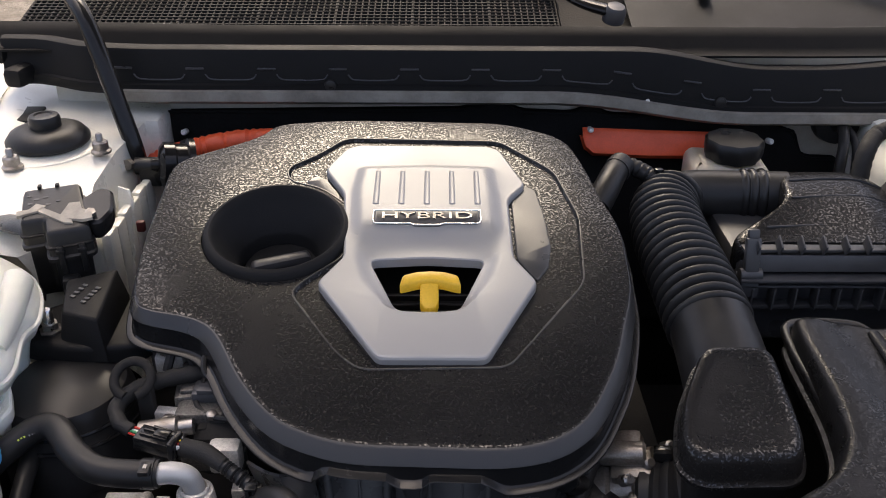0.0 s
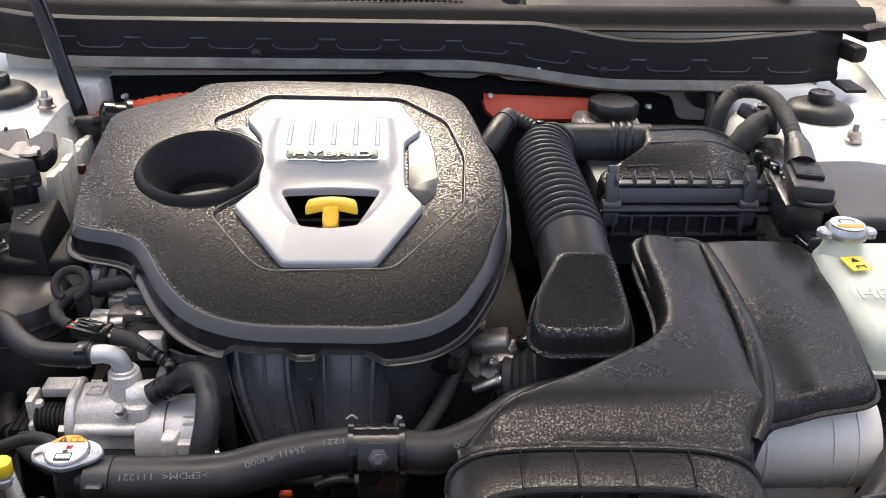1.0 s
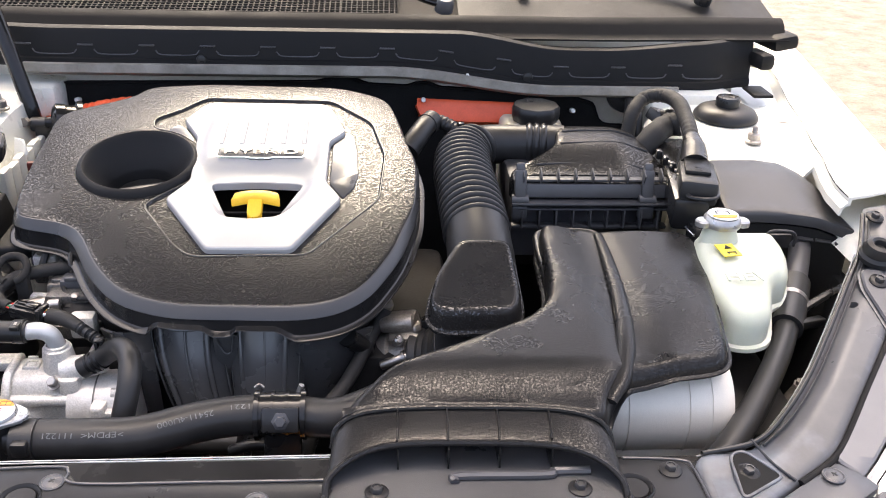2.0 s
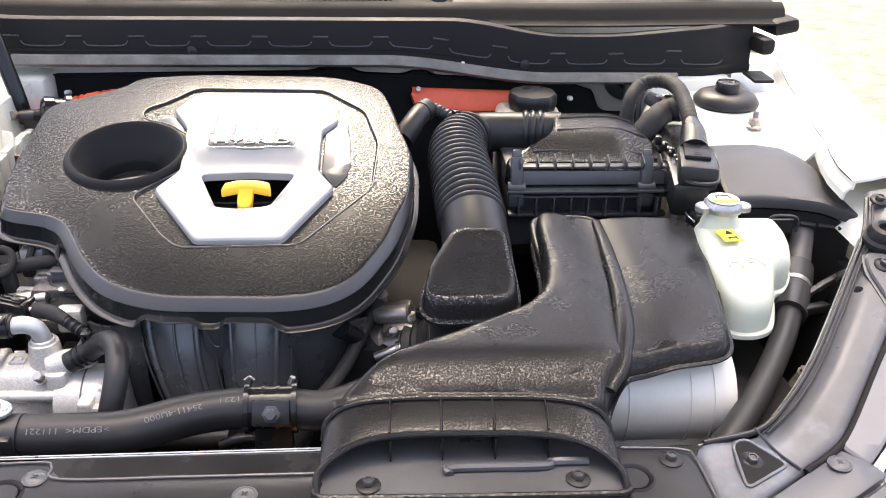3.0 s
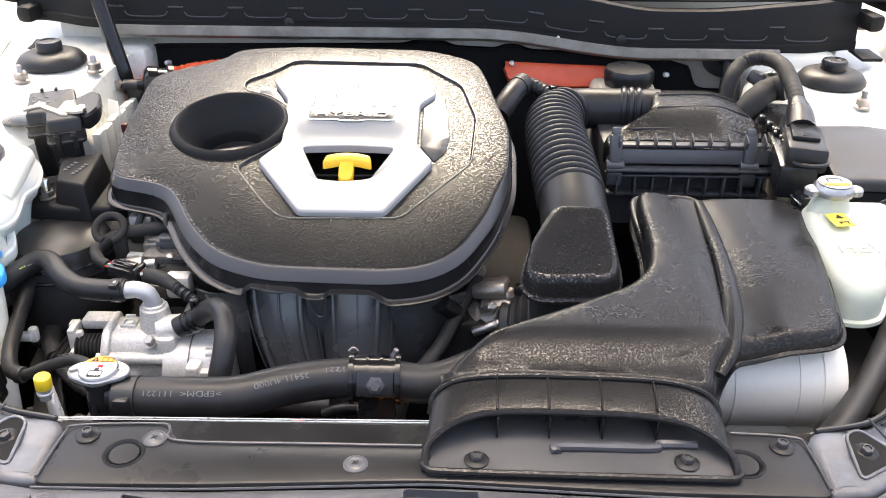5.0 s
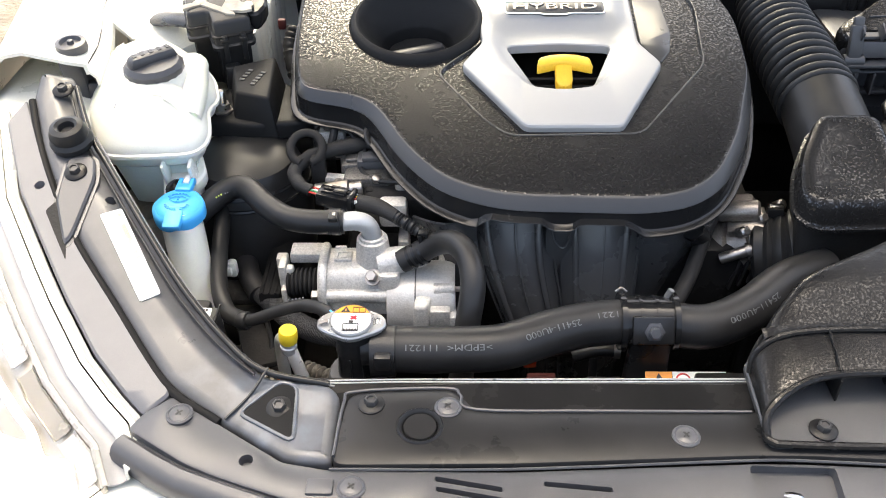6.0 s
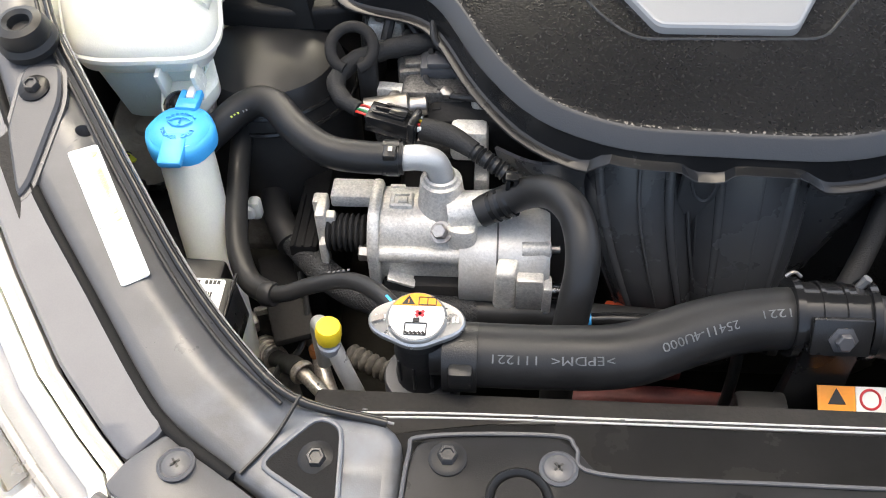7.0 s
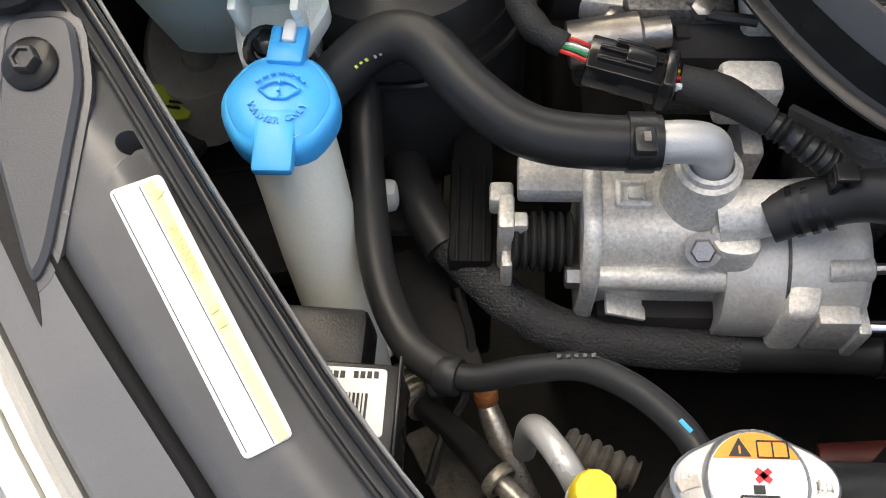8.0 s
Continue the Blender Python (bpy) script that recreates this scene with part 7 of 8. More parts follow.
part("bracket_foot", box((-0.423, 0.556, 0.712), (0.006, 0.014, 0.05), 0.002), M_CAST, pump)
part("bracket_hook", box((-0.4195, 0.5665, 0.750), (0.013, 0.009, 0.010), 0.002), M_CAST, pump)
part("spring", tube([(-0.421, 0.565, 0.735), (-0.390, 0.565, 0.735)], 0.014, 16, 40, rib=(0.0045, 0.0016)), M_DARK, pump)
part("rear_lug", box((-0.300, 0.618, 0.735), (0.012, 0.030, 0.05), 0.003), M_CAST, pump)
part("rear_lug", box((-0.252, 0.60, 0.735), (0.02, 0.02, 0.06), 0.004), M_CAST, pump)
# underside of the silver casting in black: shade below the pump as colour
part("under_case", box((-0.335, 0.560, 0.694), (0.085, 0.05, 0.026), 0.008), M_DARK, pump)
for k in range(2):
    part("under_fin", box((-0.366 + 0.010 * k, 0.541, 0.711 - 0.004 * k), (0.012, 0.012, 0.003), 0.0008, (0, 20, 0)), M_CAST, pump)

ha = thing("heater_hose", (-0.44, 0.60, 0.80), "soft black hose curving to the pump elbow", "hose")
part("hose", tube([(-0.535, 0.605, 0.775), (-0.512, 0.618, 0.793), (-0.488, 0.634, 0.806), (-0.466, 0.630, 0.811), (-0.440, 0.600, 0.809), (-0.415, 0.582, 0.806), (-0.385, 0.577, 0.805), (-0.357, 0.577, 0.805)], 0.0125, 18, 8), M_RUBBER, ha)
part("clamp", join(tube([(-0.372, 0.577, 0.805), (-0.360, 0.577, 0.805)], 0.0138, 18, 3), box((-0.366, 0.569, 0.817), (0.010, 0.014, 0.006), 0.002)), M_PLASTIC, ha)
# small bright patch painting the highlight on the clamp
part("clamp_highlight", box((-0.3655, 0.5695, 0.8203), (0.003, 0.005, 0.0006), 0), M_STEEL, ha)
part("metal_elbow", tube([(-0.358, 0.577, 0.805), (-0.345, 0.577, 0.806), (-0.334, 0.5785, 0.800), (-0.330, 0.580, 0.785), (-0.330, 0.580, 0.765)], 0.0098, 18, 6), M_CAN, ha, "dull silver metal pipe elbow")
part("yellow_print", join(*[box((-0.4975 + 0.0024 * k, 0.6185 + 0.0014 * k, 0.8080 + 0.0008 * k), (0.0014, 0.0050 - 0.001 * (k % 2), 0.0006), 0, (20, -20, 40)) for k in range(3)]), M_LIME, ha)
part("print_marks", join(*[box((-0.4880 + 0.0026 * k, 0.6225 + 0.0007 * k, 0.8100 + 0.0006 * k), (0.0012, 0.0040 - 0.001 * (k % 3), 0.0006), 0, (20, -10, 30)) for k in range(6)]), M_PRINT, ha)
hb = thing("pump_outlet_hose", (-0.24, 0.53, 0.75), "black hose arching from the pump outlet downwards", "hose")
part("hose", tube([(-0.300, 0.575, 0.760), (-0.282, 0.577, 0.770), (-0.263, 0.573, 0.785), (-0.245, 0.558, 0.798), (-0.231, 0.534, 0.799), (-0.2265, 0.506, 0.785), (-0.232, 0.484, 0.752), (-0.238, 0.468, 0.70), (-0.239, 0.46, 0.65)], 0.0122, 18, 7), M_RUBBER, hb)
part("clamp", join(*[tube([(-0.290 + d, 0.576, 0.765 + 0.55 * d), (-0.2875 + d, 0.576, 0.7665 + 0.55 * d)], 0.0128, 20, 3) for d in (0.0, 0.006, 0.012)]), M_GLOSS, hb)
part("clamp_ear", join(box((-0.279, 0.577, 0.789), (0.004, 0.010, 0.012), 0.0015), box((-0.273, 0.577, 0.791), (0.004, 0.010, 0.012), 0.0015), box((-0.276, 0.577, 0.797), (0.010, 0.010, 0.003), 0.001)), M_GLOSS, hb)
hc = thing("vent_hose", (-0.45, 0.50, 0.76), "thin black vent hose looping to the radiator neck", "hose")
part("hose", tube([(-0.499, 0.665, 0.778), (-0.496, 0.625, 0.766), (-0.492, 0.585, 0.754), (-0.484, 0.545, 0.745), (-0.469, 0.514, 0.744), (-0.450, 0.497, 0.749)], 0.0088, 14), M_RUBBER, hc)
part("thin_hose", tube([(-0.455, 0.500, 0.748), (-0.438, 0.494, 0.753), (-0.415, 0.495, 0.763), (-0.392, 0.493, 0.772), (-0.372, 0.481, 0.780), (-0.356, 0.464, 0.785), (-0.348, 0.450, 0.785)], 0.0062, 14, 8), M_RUBBER, hc)
part("joint", lathe([(0.0088, -0.005), (0.0094, -0.004), (0.0094, 0.003), (0.0084, 0.005)], (-0.449, 0.4965, 0.7492), (0.9, -0.3, 0.25), 16), M_RUBBER, hc)
part("blue_mark", box((-0.3555, 0.4625, 0.7915), (0.006, 0.0018, 0.0006), 0, (0, 0, -50)), M_BLUE, hc)
part("print_marks", join(*[box((-0.402 + 0.0035 * k, 0.4965 - 0.0002 * k, 0.7757 + 0.0010 * k), (0.0018, 0.0016, 0.0006), 0, (0, -15, 0)) for k in range(5)]), M_PRINT, hc)
hd = thing("lower_coolant_hose", (-0.33, 0.53, 0.70), "braided lower coolant hose crossing beneath the pump", "hose")
part("hose", tube([(-0.486, 0.660, 0.700), (-0.473, 0.617, 0.708), (-0.455, 0.585, 0.706)], 0.0125, 18), M_RUBBER, hd)
hd_run = [(-0.456, 0.592, 0.706), (-0.442, 0.577, 0.704), (-0.418, 0.556, 0.697), (-0.390, 0.545, 0.689), (-0.350, 0.541, 0.684), (-0.300, 0.540, 0.681)]
part("braid", tube(hd_run, 0.0119, 24, 24, rib=(0.0032, 0.0002)), M_BRAID, hd, "woven black sleeve")
strands = bmesh.new()
mid = spline(hd_run, 16)
for turn in range(26):
    for way in (1, -1):
        pts = []
        for i, p in enumerate(mid):
            t = (mid[min(i + 1, len(mid) - 1)] - mid[max(i - 1, 0)]).normalized()
            side = t.cross(Vector((0, 0, 1))).normalized()
            a = 2 * math.pi * turn / 26 + way * i * 0.16
            pts.append(p + 0.0120 * (math.cos(a) * side + math.sin(a) * side.cross(t)))
        tube(pts, 0.0003, 4, 1, strands)
tagged(part("weave", strands, M_BRAID, hd), kind="stuff")
part("tail", tube([(-0.304, 0.540, 0.681), (-0.25, 0.541, 0.680), (-0.20, 0.537, 0.682), (-0.12, 0.525, 0.69)], 0.0122, 16), M_RUBBER, hd)
part("clamp", tube([(-0.226, 0.540, 0.681), (-0.214, 0.539, 0.681)], 0.0138, 16, 3), M_GLOSS, hd)

# harness and connector over the pump
wh = thing("wiring_harness", (-0.37, 0.64, 0.80), "taped wiring harness with black connector and coloured wires", "harness")
part("taped_loom", tube([(-0.296, 0.727, 0.820), (-0.340, 0.701, 0.824), (-0.373, 0.688, 0.826), (-0.405, 0.672, 0.824), (-0.419, 0.652, 0.819), (-0.412, 0.634, 0.814), (-0.398, 0.625, 0.811)], [0.0085, 0.0085, 0.0082, 0.0078, 0.0075, 0.007, 0.006], 14, 8, rib=(0.016, 0.0004)), M_TAPE, wh)
for k, m_ in enumerate((M_RED, M_GREEN, M_LABEL, M_RED)):
    part("wire", tube([(-0.402, 0.6255 + 0.0022 * (k - 1.5), 0.812), (-0.394, 0.622 + 0.003 * (k - 1.5), 0.813 + 0.001 * (k % 2)), (-0.386, 0.619 + 0.0035 * (k - 1.5), 0.812)], 0.0011, 6), m_, wh)
plug = part("connector", box((-0.368, 0.609, 0.812), (0.042, 0.020, 0.015), 0.0012, (0, 6, -14)), M_GLOSS, wh)
part("connector_rib", join(box((-0.372, 0.606, 0.8205), (0.026, 0.003, 0.004), 0.001, (0, 6, -14)), box((-0.368, 0.6120, 0.8203), (0.03, 0.003, 0.003), 0.001, (0, 6, -14)), box((-0.352, 0.602, 0.814), (0.006, 0.022, 0.020), 0.002, (0, 6, -14))), M_GLOSS, plug)
part("latch", join(box((-0.364, 0.6085, 0.8215), (0.014, 0.009, 0.004), 0.001, (0, 6, -14)), box((-0.366, 0.6165, 0.8205), (0.018, 0.003, 0.003), 0.0008, (0, 6, -14))), M_GLOSS, plug)
for k in range(4):
    part("pin", box((-0.3475, 0.609 - 0.0042 * k, 0.816), (0.003, 0.0022, 0.004), 0.0005), (M_LABEL, M_LEMON, M_RED, M_LABEL)[k], plug)
part("second_loom", tube([(-0.346, 0.603, 0.811), (-0.325, 0.597, 0.810), (-0.305, 0.585, 0.806)], [0.009, 0.009, 0.007], 12), M_TAPE, wh)
part("corrugated_loom", tube([(-0.307, 0.586, 0.806), (-0.285, 0.572, 0.800), (-0.265, 0.565, 0.788)], 0.0062, 12, 18, rib=(0.0036, 0.0011)), M_PLASTIC, wh)
part("thin_wire", tube([(-0.362, 0.735, 0.85), (-0.368, 0.72, 0.838), (-0.360, 0.705, 0.832), (-0.345, 0.69, 0.822), (-0.348, 0.665, 0.812), (-0.330, 0.650, 0.808), (-0.305, 0.640, 0.812)], 0.003, 8), M_RUBBER, wh)

# valve hardware between mount and cover
alu = thing("valve_actuator", (-0.355, 0.70, 0.76), "grey cast valve bodies crowded beneath the harness", "valve body")
part("upper_casting", join(box((-0.385, 0.755, 0.800), (0.055, 0.035, 0.05), 0.006), lathe([(0.014, 0), (0.014, 0.06)], (-0.375, 0.745, 0.818), (1, -0.1, 0.1), 18), box((-0.395, 0.738, 0.815), (0.02, 0.02, 0.02), 0.004)), M_CASTDARK, alu)
part("lower_casting", join(box((-0.340, 0.672, 0.785), (0.055, 0.04, 0.045), 0.006), box((-0.355, 0.650, 0.772), (0.07, 0.02, 0.025), 0.005), box((-0.325, 0.628, 0.775), (0.06, 0.018, 0.02), 0.004)), M_CASTDARK, alu)
part("sensor", join(box((-0.337, 0.683, 0.812), (0.032, 0.026, 0.012), 0.003), box((-0.337, 0.676, 0.820), (0.020, 0.014, 0.006), 0.002)), M_TRIM, alu)
part("solenoid", lathe([(0.012, 0), (0.012, 0.035), (0.008, 0.037), (0.008, 0.05)], (-0.395, 0.640, 0.795), (1, 0.1, 0.1), 16), M_STEEL, alu)
part("bolt", lathe([(0.007, 0), (0.007, 0.008), (0.005, 0.010), (0.005, 0.018), (0, 0.018)], (-0.388, 0.722, 0.83), (0, 0, 1), 8), M_STEEL, alu)
part("red_tip", lathe([(0.0045, 0), (0.0045, 0.005), (0, 0.005)], (-0.388, 0.722, 0.848), (0, 0, 1), 8), M_DARKRED, alu)
part("lug", box((-0.31, 0.615, 0.79), (0.03, 0.02, 0.03), 0.005), M_CAST, alu)
part("rear_lug", box((-0.30, 0.66, 0.80), (0.02, 0.03, 0.02), 0.004), M_CAST, alu)
part("valve_cylinder", lathe([(0.010, 0), (0.0115, 0.004), (0.0115, 0.034), (0.009, 0.037), (0.009, 0.044), (0, 0.044)], (-0.374, 0.739, 0.826), (1, -0.15, 0.05), 20), M_CAN, alu)
part("valve_block", join(box((-0.386, 0.733, 0.812), (0.030, 0.030, 0.030), 0.004), box((-0.372, 0.722, 0.804), (0.024, 0.016, 0.020), 0.003)), M_CAST, alu)
part("sensor_body", join(box((-0.356, 0.688, 0.800), (0.034, 0.026, 0.022), 0.004, (0, 0, 8)), box((-0.356, 0.688, 0.812), (0.022, 0.016, 0.006), 0.002, (0, 0, 8))), M_CASTDARK, alu)
part("bridge", box((-0.352, 0.664, 0.795), (0.075, 0.012, 0.014), 0.003, (0, 0, -8)), M_CAST, alu)
part("small_pipe", tube([(-0.336, 0.714, 0.836), (-0.342, 0.700, 0.842), (-0.340, 0.684, 0.834), (-0.326, 0.674, 0.826)], 0.0032, 8), M_RUBBER, alu)
part("small_pipe", tube([(-0.390, 0.752, 0.845), (-0.384, 0.735, 0.848), (-0.380, 0.718, 0.838), (-0.384, 0.704, 0.82)], 0.0045, 8), M_RUBBER, alu)
for x, y, z in ((-0.394, 0.742, 0.829), (-0.366, 0.716, 0.815), (-0.330, 0.655, 0.803), (-0.372, 0.652, 0.800), (-0.322, 0.690, 0.818)):
    part("bolt", lathe([(0.0055, 0), (0.0055, 0.005), (0.004, 0.006), (0, 0.006)], (x, y, z), (0, -0.2, 1), 6), M_STEEL, alu)
# black blocks painting the shade between the castings
for x in (-0.372, -0.348, -0.338):
    part("shaded_gap", box((x, 0.648, 0.79), (0.008, 0.010, 0.016), 0.002), M_DARK, alu)
lp = thing("lifting_eye", (-0.407, 0.69, 0.80), "dark steel lifting eye beside the cover", "lifting eye")
part("eye", tube([(-0.407 + 0.0175 * math.cos(a), 0.690 + 0.014 * math.sin(a), 0.827 + 0.011 * math.sin(a)) for a in np.linspace(-1.2, 4.4, 16)], 0.0048, 10, 3), M_DARK, lp)
part("stem", box((-0.395, 0.685, 0.80), (0.016, 0.012, 0.04), 0.003), M_DARK, lp)

# ---- engine mount ----
em = thing("engine_mount", (-0.47, 0.72, 0.74), "black engine mount with domed rubber and stud", "engine mount")
part("dome", lathe([(0.072, -0.12), (0.072, -0.030), (0.066, -0.022), (0.064, -0.012), (0.058, 0.0), (0.040, 0.008), (0.0, 0.010)], (-0.478, 0.708, 0.800), (0, 0, 1), 36), M_RUBBER, em)
part("arm", slab(fillet([(-0.548, 0.795), (-0.530, 0.740), (-0.470, 0.730), (-0.405, 0.738), (-0.395, 0.778), (-0.45, 0.84), (-0.50, 0.83)], 0.012, 3), soft(0.02, 0.006), flat(0.826)), M_COWL, em)
part("block", slab(fillet([(-0.486, 0.750), (-0.448, 0.738), (-0.454, 0.824), (-0.499, 0.804)], 0.003, 2), [(0.010, -0.045), (0.0015, -0.003), (0.0, -0.001), (-0.002, 0.0)], lambda x, y: 0.860 + 0.10 * (y - 0.78)), M_COWL, em)
for k in range(4):
    part("block_print", box((-0.4838 + 0.0022 * k, 0.7745 + 0.0062 * k, 0.8604 + 0.0006 * k), (0.0058, 0.0034, 0.0010), 0.0003, (6, 0, -20)), M_TRIM, em)
for k in range(5):
    part("block_print", box((-0.4700 + 0.0020 * k, 0.7650 + 0.0058 * k, 0.8594 + 0.0006 * k), (0.0058, 0.0034, 0.0010), 0.0003, (6, 0, -20)), M_TRIM, em)
part("nut", lathe([(0.012, 0), (0.012, 0.003), (0.0085, 0.004), (0.0085, 0.011), (0, 0.011)], (-0.508, 0.762, 0.825), (0, 0, 1), 6), M_STEEL, em)
part("stud", lathe([(0.0055, 0), (0.0055, 0.022), (0.004, 0.024), (0, 0.024)], (-0.508, 0.762, 0.828), (0, 0, 1), 10), M_CHROME, em)
for rad, z in ((0.0655, 0.781), (0.0725, 0.770)):
    part("ring", tube([(-0.478 + rad * math.cos(a), 0.708 + rad * math.sin(a), z) for a in np.linspace(0, 6.283, 33)], 0.0022, 6, 2), M_GLOSS, em)
part("mould_mark", box((-0.478, 0.642, 0.788), (0.02, 0.003, 0.008), 0.001, (-40, 0, 0)), M_TRIM, em)

# ---- coolant reservoir and washer filler ----
res = thing("coolant_reservoir", (-0.56, 0.68, 0.76), "milky white plastic coolant reservoir with dark grip cap", "reservoir")


def res_z(x, y):
    return 0.904 - 0.010 * ease(0.69, 0.64, y) - 0.006 * ease(-0.60, -0.64, x)


ro_ = fillet([(-0.668, 0.815), (-0.605, 0.850), (-0.553, 0.828), (-0.524, 0.785), (-0.508, 0.735), (-0.516, 0.715), (-0.502, 0.664), (-0.514, 0.640), (-0.588, 0.634), (-0.615, 0.642), (-0.645, 0.71)], 0.018, 4)
part("upper_shell", slab(ro_, [(0.0, -0.044), (0.0, -0.038), (-0.004, -0.032), (-0.012, -0.022), (-0.022, -0.011), (-0.030, -0.004), (-0.040, 0.0)], res_z, res=0.014), M_TANK, res)
part("seam", slab(ro_, [(0.001, -0.047), (0.003, -0.046), (0.003, -0.0425), (0.001, -0.0415), (-0.02, -0.041)], res_z), M_TANK, res)
part("wall", slab(ro_, [(-0.012, -0.064), (-0.004, -0.058), (0.0, -0.047)], res_z), M_TANK, res)
part("lower_shell", slab(ro_, [(-0.034, -0.128), (-0.026, -0.122), (-0.012, -0.0645)], res_z), M_WATER, res, "bluish lower half of the tank")
part("shoulder", tube([(-0.522, 0.672, 0.872), (-0.528, 0.72, 0.882), (-0.540, 0.775, 0.884)], [0.012, 0.016, 0.016], 14, 6), M_TANK, res)
part("neck", lathe([(0.044, -0.024), (0.036, -0.006), (0.031, 0.004), (0.029, 0.012)], (-0.566, 0.722, 0.897), (0, -0.05, 1), 28), M_TANK, res)
part("cap", lathe([(0.0285, -0.004), (0.031, 0.0), (0.031, 0.005), (0.027, 0.010), (0.0, 0.012)], (-0.566, 0.722, 0.906), (0, -0.05, 1), 36, flutes=18, flute=0.03), M_TRIM, res, "grey ribbed screw cap")
part("cap_grip", box((-0.566, 0.722, 0.9205), (0.056, 0.017, 0.012), 0.004, (3, 0, 42), taper=0.85), M_TRIM, res)
part("grip_print", join(*[box((-0.566 + 0.007 * (k - 2), 0.722 + 0.0063 * (k - 2), 0.9268), (0.004, 0.007, 0.0006), 0, (3, 0, 42)) for k in range(5)]), M_PLASTIC, res)
part("mould_mark", join(box((-0.578, 0.652, 0.818), (0.010, 0.003, 0.0015), 0.0004), box((-0.573, 0.6555, 0.804), (0.0015, 0.003, 0.010), 0.0004)), M_WATER, res)
for k in range(2):
    part("web", box((-0.548 + 0.028 * k, 0.648, 0.812), (0.004, 0.018, 0.062), 0.001, (16, 0, 0)), M_TANK, res)
ear_ = fillet([(-0.560, 0.672), (-0.520, 0.682), (-0.509, 0.655), (-0.520, 0.636), (-0.542, 0.622), (-0.551, 0.628)], 0.005, 3)
part("mounting_ear", slab(ear_, [(-0.002, -0.016), (0.0, -0.012), (0.0, -0.002), (-0.002, 0.0)], lambda x, y: 0.818 + 0.35 * (y - 0.65)), M_TANK, res)
wash = thing("washer_filler", (-0.515, 0.575, 0.70), "milky washer filler neck with bright blue cap", "washer filler")
part("neck", tube([(-0.524, 0.588, 0.805), (-0.520, 0.578, 0.775), (-0.514, 0.560, 0.735), (-0.506, 0.538, 0.685), (-0.50, 0.52, 0.62)], [0.021, 0.021, 0.0205, 0.019, 0.018], 22), M_TANK, wash)
part("clip", join(box((-0.4835, 0.596, 0.7235), (0.011, 0.012, 0.020), 0.004), box((-0.4975, 0.590, 0.724), (0.030, 0.008, 0.012), 0.003)), M_TANK, wash)
cp = [(-0.5245 + 0.0268 * math.cos(a) * (1 + 0.015 * math.cos(6 * a)), 0.590 + 0.0268 * math.sin(a) * (1 + 0.015 * math.cos(6 * a))) for a in np.linspace(0, 6.2832, 37)[:-1]]
bm = bmesh.new()
last = None
for k, dz in ((0.90, -0.015), (0.985, -0.013), (1.0, -0.010), (1.0, -0.004), (0.97, -0.001), (0.90, 0.0010), (0.86, 0.0012), (0.83, 0.0022), (0.60, 0.0040), (0.30, 0.0050), (0.02, 0.0053)):
    r = ring(bm, [(-0.5245 + (x + 0.5245) * k, 0.590 + (y - 0.590) * k, 0.811 + 0.10 * (0.590 + (y - 0.590) * k - 0.59) + dz) for x, y in cp])
    if last:
        bridge(bm, last, r)
    last = r
bm.faces.new(last)
bcap = part("cap", bm, M_BLUE, wash, "bright blue flip cap")
part("cap_tab", join(box((-0.5285, 0.6175, 0.8165), (0.0055, 0.020, 0.007), 0.002, (8, 0, -4)), box((-0.5165, 0.6175, 0.8165), (0.0055, 0.020, 0.007), 0.002, (8, 0, -4)), box((-0.5225, 0.6125, 0.8160), (0.0165, 0.011, 0.0075), 0.002, (8, 0, -4))), M_BLUE, bcap)
part("tab_slot", box((-0.5220, 0.6240, 0.8180), (0.0065, 0.012, 0.0075), 0.002, (8, 0, -4)), M_LABEL, bcap)
part("cap_ridge", box((-0.5240, 0.5690, 0.8095), (0.0185, 0.030, 0.007), 0.0025, (12, 0, 0)), M_BLUE, bcap)
fan = [(-0.5235 + r_ * math.cos(a), 0.5850 + r_ * math.sin(a)) for r_, a in [(0.0115, b_) for b_ in np.linspace(0.65, math.pi - 0.65, 9)] + [(0.0045, math.pi - 0.65), (0.0045, 0.65)]]
bm = tube([(x, y, 0.8172 + 0.10 * (y - 0.59)) for x, y in fan + fan[:1]], 0.0007, 6, 1)
for y, r_ in ((0.5955, 0.0009), (0.5915, 0.0009), (0.5880, 0.0008)):
    tube([(-0.5235, y - 0.0008, 0.8176 + 0.10 * (y - 0.59)), (-0.5235, y + 0.0008, 0.8177 + 0.10 * (y - 0.59))], r_, 6, 1, bm)
for k in range(7):
    a = 0.75 + 0.27 * k
    tube([(-0.5235 + 0.0140 * math.cos(a + d), 0.5870 + 0.0140 * math.sin(a + d), 0.8166 + 0.0015 * math.sin(a)) for d in (-0.09, 0.0, 0.09)], 0.0008, 6, 1, bm)
part("washer_symbol", bm, M_BLUE, bcap)
for k, ch in enumerate("WASHER ONLY"):
    a = math.radians(205 + 13 * k)
    if ch != " ":
        letters("cap_letters", ch, 0.0046, facing(-0.5235 + 0.0128 * math.cos(a), 0.5895 + 0.0128 * math.sin(a), 0.8162 + 0.1 * 0.0128 * math.sin(a), (0, -0.1, 1), math.degrees(a) + 90), M_BLUE, bcap, 0.0005)
part("plug", lathe([(0.006, -0.004), (0.007, 0.0), (0.006, 0.005), (0.003, 0.007), (0, 0.007)], (-0.5345, 0.6245, 0.808), (0, -0.3, 1), 14), M_GLOSS, wash)

# relay box on the tower
rb = thing("relay_box", (-0.55, 0.92, 0.82), "stepped black relay box hung on the inner wing", "relay box")
def relay_z(x, y):
    return 0.905 + 0.22 * (y - 0.824)


